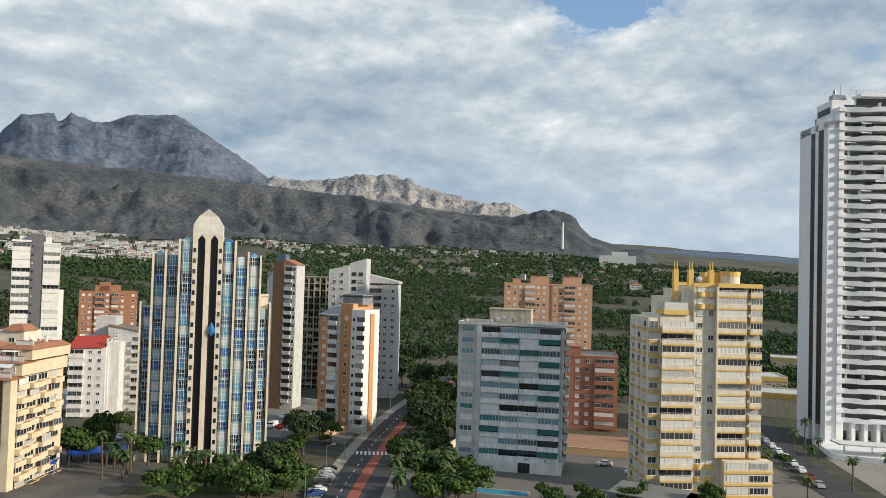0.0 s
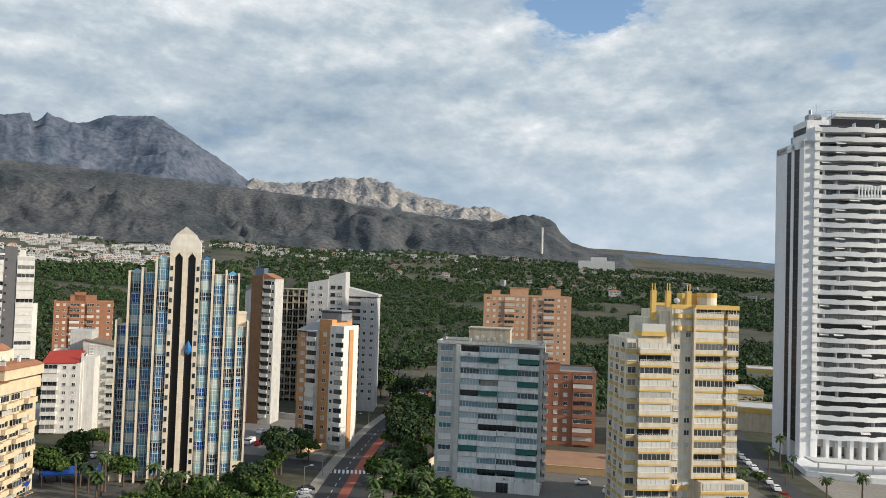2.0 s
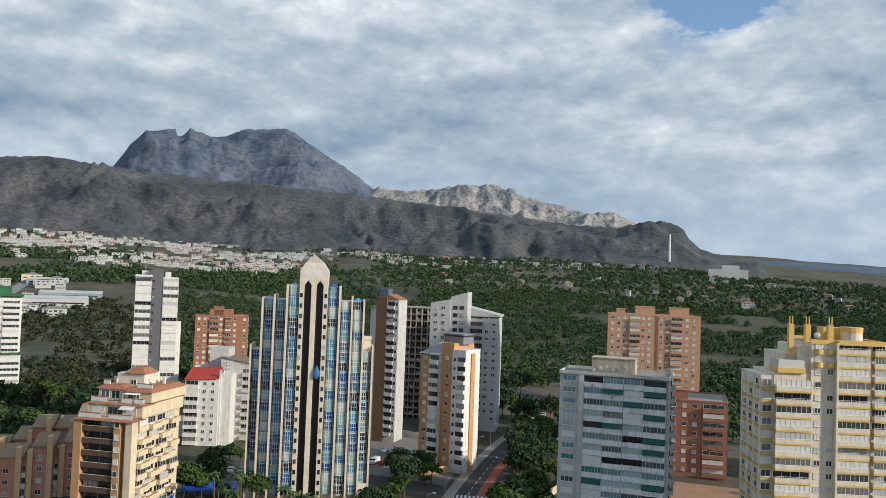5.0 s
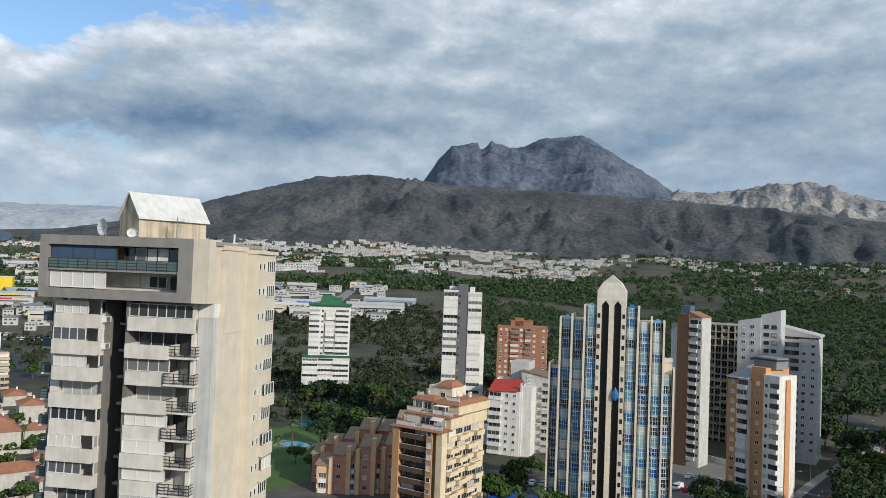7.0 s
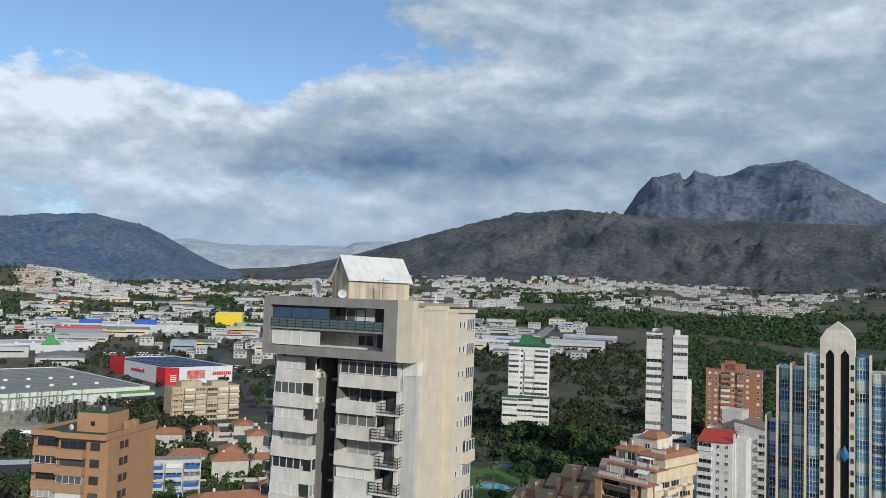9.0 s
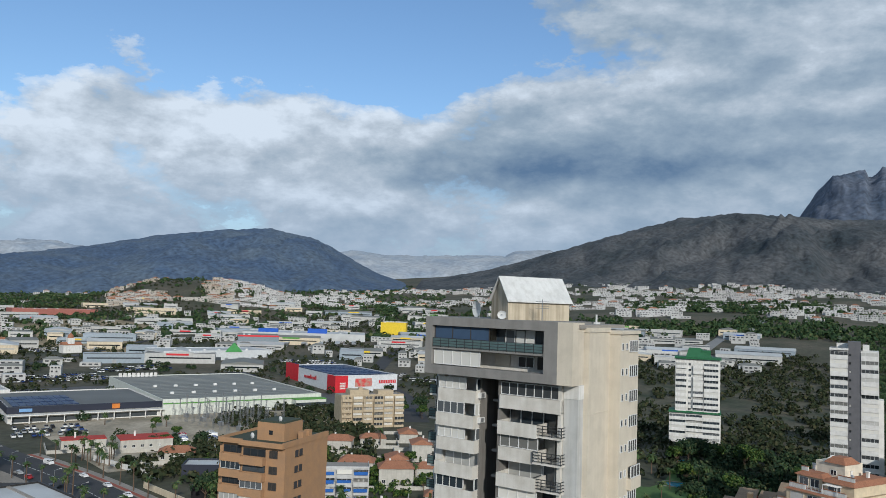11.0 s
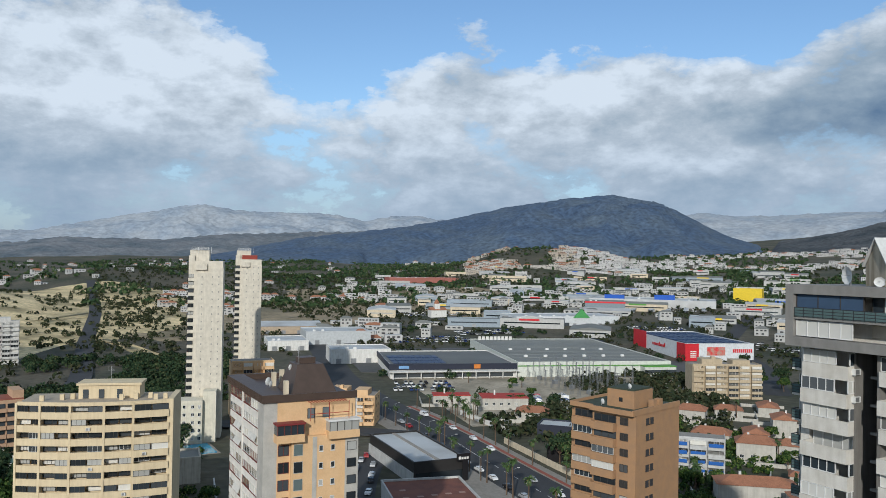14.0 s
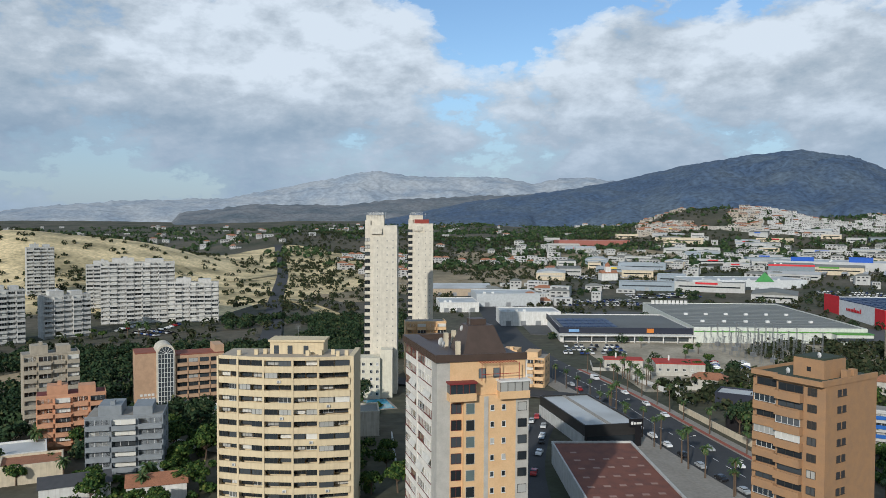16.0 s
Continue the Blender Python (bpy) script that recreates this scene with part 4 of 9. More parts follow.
# ---------------------------------------------------------------- plain blocks with punched windows
def brick_block(x, y, rz, W, D, H, m, label, floors, cols, bal_cols, roofs=(), fh=2.9, right_cols=(), left_cols=(), z=0.0, win=GLASSW):
    t = thing("apartment_block", x, y, z, rz, label, "apartment block")
    part("wall", [box(0, W, 0, D, -2, H)], m, t)
    z0 = H - floors * fh
    rows(t, "front", W, D, cols, floors, z0, fh, 1.3, 1.25, 2, win)
    f = at_face("front", W, D)
    for k in range(floors):
        for u, w in bal_cols:
            loc, r = f(u, z0 + k * fh)
            put("balcony", balcony_mesh(w, 0.9, 1.0, m), t, loc, r)
            loc, r = f(u + 0.1, z0 + k * fh + 1.03, 0.05 if rng.random() < 0.5 else 0.75)
            put("window", window_mesh(w - 0.2, 1.35, 3, WFRAME, win, False), t, loc, r)
    rows(t, "right", W, D, right_cols, floors, z0, fh, 1.2, 1.2, 2, win)
    rows(t, "left", W, D, left_cols, floors, z0, fh, 1.2, 1.2, 2, win)
    roof_rim(t, W, D, H, m, 0.5)
    for a, b, c, d, h in roofs:
        chimney_box(t, a, b, c, d, H, H + h, m)
    return t


N = brick_block(31, 387, -4, 43, 15, 46.5, ORANGE, "long orange brick apartment block with white shutters", 13, [1.5, 4.5, 7.2, 16.0, 18.8, 24.2, 27, 36.2, 39.4], [(10.2, 5.0), (29.4, 5.4)], [(13, 22, 3, 9, 4.0), (29, 38, 3, 9, 4.0), (4, 8, 3, 8, 2.5)], right_cols=[2, 6, 10])
part("recess", [box(22.6, 23.6, -0.2, 0.3, 0, 46.4)], REDBRICK, N, "darker brick strip")
Nl = brick_block(40, 262, -10, 19, 22, 24.2, mat("brown_red_brick", (0.36, 0.16, 0.10), 0.85, fine=5.0), "low red-brown brick block with terraces", 8, [2, 5.2, 8.4], [(11.5, 6.5)], [(2, 7, 4, 9, 2.8)], left_cols=[3, 8, 13])


# ---------------------------------------------------------------- pale stepped towers behind
def stepped_tower():
    t = thing("apartment_tower", -44.4, 306.5, 0, -3, "pale grey tower with sloping stepped tops", "apartment tower")
    PG = mat("cool_grey_render", (0.52, 0.52, 0.52), 0.85, streak=0.25)

    def wedge(x0, x1, y0, y1, za, zb):
        return ([(x0, y0, 0), (x1, y0, 0), (x1, y1, 0), (x0, y1, 0), (x0, y0, za), (x1, y0, zb), (x1, y1, zb), (x0, y1, za)], [(0, 3, 2, 1), (4, 5, 6, 7), (0, 1, 5, 4), (1, 2, 6, 5), (2, 3, 7, 6), (3, 0, 4, 7)], 0)
    part("wall", [wedge(0, 8.0, 0, 12, 51.0, 52.6), wedge(8.0, 14.6, 0.6, 12, 53.6, 55.6)], PG, t)
    part("wall", [box(13.0, 26.0, 11, 24, 0, 45.4)], PG, t)
    part("roof", [([(12.8, 10.6, 45.9), (26.6, 10.6, 45.9), (26.6, 24.5, 45.9), (12.8, 24.5, 45.9), (12.8, 10.6, 49.6), (26.6, 10.6, 46.6), (26.6, 24.5, 46.6), (12.8, 24.5, 49.6)], [(0, 3, 2, 1), (4, 5, 6, 7), (0, 1, 5, 4), (1, 2, 6, 5), (2, 3, 7, 6), (3, 0, 4, 7)], 0)], mat("slate_edge", (0.48, 0.48, 0.48), 0.8), t)
    # dark strip put in for the shade of the slot under the roof
    part("recess", [box(13.2, 25.8, 10.96, 23.8, 45.3, 45.95)], DARK, t)
    for k in range(15):
        z = 4 + k * 2.9
        for x in (9.0, 11.6):
            put("window", window_mesh(1.7, 1.3, 2, DFRAME, GLASSD), t, (x, 0.55, z + 4.2))
        put("balcony", balcony_mesh(5.5, 1.0, 1.0, PG), t, (14.0, 11, z - 0.6))
        put("window", window_mesh(5.2, 1.5, 4, DFRAME, GLASSD, False), t, (14.2, 10.9, z + 0.45))
        for u in (14.5, 20.5):
            put("window", window_mesh(1.2, 1.2, 2, WFRAME, GLASSD), t, (20.6 if u < 15 else 23.6, 10.95, z + 0.5))
        for x in (1.6, 4.6):
            if k > 9:
                put("window", window_mesh(1.2, 1.2, 2, WFRAME, GLASSD), t, (x, -0.05, z + 4.0))


stepped_tower()


def concrete_frame():
    t = thing("concrete_frame", -63.0, 338, 0, -3, "unfinished tower of bare concrete slabs and columns", "unfinished building")
    W, D, fh = 21, 14, 2.9
    CON = mat("bare_concrete", (0.42, 0.37, 0.29), 0.9, streak=0.4)
    sl = mesh("floor_slab", [box(0, W, 0, D, 0, 0.32)], CON)
    for k in range(17):
        put("floor_slab", sl, t, (0, 0, 1.0 + k * fh))
    cm = mesh("column", [box(0, 0.55, 0, 0.55, 0, 47.5)], CON)
    for i in range(9):
        for y in (0.1, 6, 13):
            put("column", cm, t, (0.1 + i * (W - 0.75) / 8, y, 0))
    # solid dark box: shade between the open floors is put into its colour
    part("core", [box(2, W - 2, 7, 12.5, 0, 46)], DARK, t, "solid core darkened for interior shade")
    pr = mesh("partition", [box(0, 2.0, 0, 0.15, 0, 1.1)], CON)
    for k in range(16):
        for i in range(8):
            if rng.random() < 0.35:
                put("partition", pr, t, (0.5 + i * 2.53, 0.5, 1.32 + k * fh))


concrete_frame()


def brown_slab_tower():
    t = thing("apartment_tower", -61.6, 285, 0, -12, "brown and white slab tower with a red tile top", "apartment tower")
    DB = mat("dark_brown_render", (0.16, 0.095, 0.055), 0.85, streak=0.2)
    part("wall", [box(0, 4.2, 0, 12, 0, 53.2)], DB, t, "dark brown flank")
    part("wall", [box(4.2, 8.6, 1, 9, 0, 52.2)], PALEGREY, t)
    part("wall", [box(-3.6, 0, 3, 12, 0, 49.5), ([(-3.6, 3, 49.5), (0, 3, 49.5), (0, 12, 49.5), (-3.6, 12, 49.5), (-3.6, 3, 47.0), (0, 3, 51.8), (0, 12, 51.8), (-3.6, 12, 49.6)], [(4, 5, 6, 7), (0, 1, 5, 4), (1, 2, 6, 5), (2, 3, 7, 6)], 0)], WHITE, t, "white side wall")
    part("roof", [([(4.0, 0.8, 52.2), (9.0, 0.8, 52.2), (9.0, 9, 52.2), (4.0, 9, 52.2), (4.0, 0.8, 54.2), (4.0, 9, 54.2)], [(0, 1, 4), (1, 2, 5, 4), (2, 3, 5), (3, 0, 4, 5), (0, 3, 2, 1)], 0)], TILE, t, "terracotta tiled roof")
    part("roof_house", [box(-1, 2.4, 5, 9, 53.2, 56), box(-0.4, -0.2, 5.5, 5.7, 56, 59)], mat("slate_blue", (0.10, 0.14, 0.20), 0.5), t)
    for k in range(17):
        z = 2.5 + k * 2.9
        put("balcony", balcony_mesh(2.8, 1.1, 1.0, PALEGREY), t, (4.3, 1.0, z))
        put("window", window_mesh(2.6, 1.4, 2, DFRAME, GLASSD, False), t, (4.4, 0.95, z + 1.02))
        for x in (7.3,):
            put("window", window_mesh(1.0, 1.2, 1, WFRAME, GLASSD), t, (x, 0.95, z + 1.0))


brown_slab_tower()


def orange_white_tower():
    t = thing("apartment_tower", -39.4, 252, 0, -27, "apartment tower of orange brick and white balcony shafts", "apartment tower")
    OB = mat("light_orange_brick", (0.55, 0.29, 0.13), 0.8, fine=5.0)
    H = 38.2
    part("wall", [box(0, 4.2, 0.8, 13, 0, 35.8)], OB, t, "orange brick flank")
    part("shaft", [box(4.2, 7.8, -0.2, 13, 0, 36.6)], WHITE, t, "white balcony shaft")
    part("wall", [box(7.8, 12.4, 1.2, 13, 0, 40.2)], OB, t, "orange brick flank")
    part("shaft", [box(12.4, 17.4, 0.4, 9, 0, 38.4)], WHITE, t, "white balcony shaft")
    part("wall", [box(17.4, 17.75, 3.4, 5.6, 0, 37.2)], OB, t, "orange brick strip")
    part("roof", [([(x, y, z) for x in (0.0, 8.0) for y, z in ((-0.6, 36.4), (13, 36.4), (13, 39.6))], [(0, 1, 2), (3, 5, 4), (0, 3, 4, 1), (1, 4, 5, 2), (2, 5, 3, 0)], 0)], mat("grey_slope", (0.30, 0.30, 0.31), 0.7), t, "sloping grey roof")
    part("roof_house", [box(6.6, 14.0, 4, 10, 39.8, 43.0, 0), box(6.3, 14.3, 3.7, 10.3, 42.2, 42.6, 1)], [mat("roof_slate", (0.22, 0.23, 0.25), 0.6), DKMETAL], t)
    for k in range(12):
        z = 1.6 + k * 2.9
        for x in (1.2,):
            put("window", window_mesh(1.4, 1.2, 2, WFRAME, GLASSW), t, (x, 0.75, z + 0.9))
        put("balcony", balcony_mesh(3.4, 0.8, 1.1, WHITE), t, (4.3, -0.2, z))
        if rng.random() < 0.5:
            put("window", window_mesh(3.2, 1.4, 3, WFRAME, GLASSW, False), t, (4.4, -0.7, z + 1.12))
        else:
            put("window", window_mesh(3.2, 1.4, 2, DFRAME, GLASSD, False), t, (4.4, -0.22, z + 1.12))
        put("window", window_mesh(1.2, 1.2, 2, WFRAME, GLASSW), t, (9.4, 1.15, z + 1.4))
        for x in (12.9,):
            put("window", window_mesh(0.9, 1.1, 1, WFRAME, GLASSD), t, (x, 0.35, z + 1.2))
        put("balcony", balcony_mesh(3.0, 1.0, 1.0, WHITE), t, (14.4, 0.4, z + 0.2))
        put("window", window_mesh(2.8, 1.4, 2, DFRAME, GLASS, False), t, (14.5, 0.35, z + 1.22))
        for u in (2.0, 6.0, 9.5):
            put("window", window_mesh(1.2, 1.2, 2, WFRAME, GLASSW), t, (-0.05, 13 - u, z + 0.9), 270)


orange_white_tower()


# ---------------------------------------------------------------- beige tower, nearest
def beige_tower():
    t = thing("apartment_tower", -77.4, 52.6, 0, 20, "beige concrete apartment tower with white corner balconies", "apartment tower")
    t.scale = (1.17, 1.17, 1)
    W, D, fh = 16.2, 10.7, 2.83
    BW = mat("balcony_white", (0.66, 0.635, 0.58), 0.85, streak=0.25, second=(0.56, 0.53, 0.47))
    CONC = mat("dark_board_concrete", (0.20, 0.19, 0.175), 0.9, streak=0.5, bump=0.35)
    # framed crown over two storeys
    part("crown_frame", [box(-0.3, W - 1.7, -0.8, 0.4, 66.0, 67.0), box(-0.3, W - 1.7, -0.8, 0.4, 60.4, 61.4), box(-0.3, 0.5, -0.8, 0.4, 61.4, 66.0), box(W - 3.1, W - 1.7, -0.8, 0.4, 61.4, 66.0), box(-0.3, W - 1.7, 0.4, D - 1, 66.4, 67.0), box(-0.3, W - 1.7, 0.4, D - 1, 60.4, 60.9), box(-0.3, 0.2, 0.4, D - 1, 60.9, 66.4)], GREY, t, "grey concrete crown frame")
    part("crown_side", [box(W - 1.7, W - 0.2, -0.8, 1.6, 60.4, 67.0)], BEIGE, t)
    part("crown_back", [box(0.5, W - 3.1, 1.7, 2.0, 60.9, 66.4)], BW, t)
    part("floor_slab", [box(0.5, W - 3.1, -0.3, 1.7, 63.35, 63.6)], BW, t)
    put("window", window_mesh(6.4, 2.35, 3, DFRAME, mat("blue_blind", (0.05, 0.085, 0.15), 0.6, vary=0.05), False), t, (0.6, -0.35, 64.0 - 0.5 + 0.15))
    for i, x in enumerate((7.2, 8.3, 9.4, 10.5, 11.5)):
        put("window", window_mesh(1.0, 2.3, 1, WFRAME if i % 2 else DFRAME, GLASS, False), t, (x, 0.6, 63.6))
    put("railing", rail_mesh(12.4, 0.06, 1.05, GREY, DKMETAL, 4, mat("green_rail_glass", (0.10, 0.15, 0.15), 0.2)), t, (0.55, -0.62, 63.5))
    put("window", window_mesh(5.4, 1.7, 5, WFRAME, GLASS, False), t, (0.6, -0.35, 61.5))
    put("window", window_mesh(1.7, 1.25, 2, WFRAME, GLASSD, False), t, (9.2, 1.55, 61.7))
    put("shutter", window_mesh(1.6, 1.3, 1, BEIGE, BEIGE, False), t, (6.6, 1.6, 61.7))
    put("window", window_mesh(1.0, 1.4, 1, DFRAME, GLASSD, False), t, (11.3, 1.55, 61.6))
    # stairwell slot of bare concrete between the two balcony stacks
    part("core", [box(0.9, 5.1, 2.2, D - 0.6, 0, 60.4), box(8.1, W - 1.2, 2.2, D - 0.6, 0, 60.4), box(5.1, 8.1, 6.4, D - 0.6, 0, 60.4)], BW, t)
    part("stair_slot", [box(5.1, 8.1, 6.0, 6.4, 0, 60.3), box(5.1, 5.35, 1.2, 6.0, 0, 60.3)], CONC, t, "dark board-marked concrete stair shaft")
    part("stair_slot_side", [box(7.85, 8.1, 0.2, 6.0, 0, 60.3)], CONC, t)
    lip = mesh("landing", [box(0, 1.3, -0.5, 0, 0, 0.25)], GREY)
    for k in range(21):
        put("landing", lip, t, (6.5, 2.0, 1.0 + k * fh))
    for k in range(20):
        z = 60.4 - (k + 1) * fh
        # left stack
        q = 0.25 if k % 2 else 0.0
        put("balcony", balcony_mesh(4.5, 1.6 + q, 1.12, BW, 0.35), t, (0.7, 1.9, z))
        if k % 4 == 3:
            put("window", window_mesh(3.8, 2.2, 4, WFRAME, GLASSD, False), t, (0.9, 1.85, z + 0.1))
        else:
            put("window", window_mesh(3.2, 1.35, 4, WFRAME, GLASS, False), t, (0.75, 0.5 - q, z + 1.14))
            put("window", window_mesh(1.3, 1.35, 2, WFRAME, GLASS, False), t, (5.15, 0.5 - q + 0.1, z + 1.14), 90)
        put("side_balcony", rail_mesh(1.7, 1.0, 1.05, BW, DKMETAL, 4, mat("green_rail_glass", (0.10, 0.15, 0.15), 0.2)), t, (-1.7, 3.2, z))
        put("window", window_mesh(1.3, 2.1, 2, WFRAME, GLASS, False), t, (-1.6, 3.3, z + 0.05))
        # right stack: closed loggia beside an open railed balcony
        put("balcony", balcony_mesh(4.2, 1.9 + q, 1.12, BW, 0.35), t, (8.1, 1.9, z))
        if k == 0:
            put("window", window_mesh(6.2, 1.4, 7, WFRAME, GLASSW, False), t, (8.15, 0.3, z + 1.14))
            put("balcony", balcony_mesh(6.4, 1.9, 1.12, BW, 0.35), t, (8.15, 1.85, z))
        else:
            o = rng.random()
            if o < 0.7:
                put("window", window_mesh(4.0, 1.38, 4 if o < 0.4 else 3, WFRAME, GLASSW, False), t, (8.2, 0.25 - q, z + 1.14))
            else:
                put("window", window_mesh(3.6, 2.2, 3, WFRAME, GLASS, False), t, (8.3, 1.85, z + 0.1))
            put("railed_balcony", rail_mesh(2.9, 1.7, 1.1, BW, DKMETAL, 4), t, (11.9, 1.5, z))
            put("window", window_mesh(2.4, 2.15, 2, DFRAME if k % 3 else WFRAME, GLASS, False), t, (12.0, 1.95, z + 0.05))
        if k in (0, 1):
            put("air_conditioner", ac_mesh(), t, (5.2, 0.8, z + 0.3), 90)
    part("pier", [box(14.2, 14.55, 0.2, 0.7, 3.8, 60.4)], BW, t)
    part("pier", [box(-0.3, 0.6, 1.6, 2.3, 0, 60.4), box(-1.6, 0.9, 3.35, 8, 0, 60.0)], BW, t)
    # plain flanking walls to the east
    # front facet takes grey for the shade it stands in
    part("flank", [box(14.6, W - 0.2, 0.6, 2.6, 0, 60.4)], PALEGREY, t, "narrow flank greyed for shade")
    part("flank_wall", [box(W - 1.2, W + 0.3, 1.7, 6.3, 0, 66.0), box(W - 1.2, W + 1.4, 6.3, D + 0.2, 0, 65.8), box(W - 1.25, W + 0.35, 1.65, D, 57.2, 57.3)], BEIGE, t, "smooth beige side wall")
    part("white_patch", [box(14.6, W - 0.15, 0.55, 1.7, 58.9, 60.35)], WHITE, t)
    for k in range(22):
        z = 64.0 - k * fh
        for u in (6.55, 7.55):
            put("window", cached("tiny", lambda: mesh("window", [box(0, 0.5, -0.06, 0.02, 0, 0.08), box(0, 0.06, -0.05, 0.02, 0.08, 0.75), box(0.44, 0.5, -0.05, 0.02, 0.08, 0.75), box(0, 0.5, -0.05, 0.02, 0.75, 0.82), box(0.06, 0.44, -0.01, 0.03, 0.08, 0.75, 1)], [WFRAME, GLASSD])), t, (W + 1.42, u, z), 90)
        if k < 5 or k % 3 == 0:
            put("window", window_mesh(2.1, 1.35, 4, WFRAME, GLASSD, False), t, (W + 1.42, 8.5, z - 0.25), 90)
        else:
            put("balcony", cached("bsb", lambda: mesh("balcony", [box(0, 2.5, -0.45, 0, -0.25, 1.05)], BEIGE)), t, (W + 1.4, 8.4, z - 1.3), 90)
            put("window", window_mesh(2.2, 1.35, 3, WFRAME, GLASSW, False), t, (W + 1.75, 8.5, z - 0.22), 90)
    part("roof", [box(0, W, 0.4, D, 66.4, 66.8)], ROOFGREY, t)
    part("cornice", [box(W - 1.3, W + 1.6, 6.2, D + 0.3, 65.8, 66.2), box(W - 1.3, W + 0.4, 1.6, 6.3, 66.0, 66.5)], BEIGE, t)
    # gabled lift house
    v = [(6.0, 2.6, 66.8), (9.6, 2.6, 66.8), (9.6, 9.5, 66.8), (6.0, 9.5, 66.8), (6.0, 2.6, 69.2), (9.6, 2.6, 69.2), (9.6, 9.5, 69.2), (6.0, 9.5, 69.2), (7.8, 2.6, 71.7), (7.8, 9.5, 71.7)]
    f = [(0, 1, 5, 8, 4), (1, 2, 6, 5), (2, 3, 7, 9, 6), (3, 0, 4, 7)]
    lift = part("lift_house", [(v, f, 0)], mat("stained_cream", (0.55, 0.48, 0.36), 0.9, streak=0.9), t, "stained cream gabled lift house", (-7.8, -6, 0), 0)
    lift.matrix_basis = pose(8.6, 4.6, 0, 0, 0, -32) @ pose(-7.8, -6.0, 0)
    rf = [(5.7, 2.4, 69.0), (7.8, 2.4, 71.85), (9.9, 2.4, 69.0), (5.7, 9.7, 69.0), (7.8, 9.7, 71.85), (9.9, 9.7, 69.0), (5.7, 2.4, 69.15), (7.8, 2.4, 72.0), (9.9, 2.4, 69.15), (5.7, 9.7, 69.15), (7.8, 9.7, 72.0), (9.9, 9.7, 69.15)]
    r = part("gable_roof", [(rf, [(0, 3, 4, 1), (1, 4, 5, 2), (6, 7, 10, 9), (7, 8, 11, 10), (0, 1, 7, 6), (1, 2, 8, 7), (3, 9, 10, 4), (4, 10, 11, 5), (0, 6, 9, 3), (2, 5, 11, 8)], 0)], mat("roof_sheet", (0.68, 0.68, 0.66), 0.5, streak=0.3), t, "pale sheet roof")
    r.matrix_basis = lift.matrix_basis.copy()
    dish(t, 4.6, 1.4, 66.9, 0.95, -30)
    dish(t, 7.6, 1.0, 66.9, 0.5, 10)
    antenna(t, 11.6, 1.6, 66.8, 2.6)
    part("vent", [rod((15.2, 6, 66.4), (15.2, 6, 67.9), 0.1), box(14, 14.8, 7, 7.8, 66.4, 67.0)], WFRAME, t)


beige_tower()


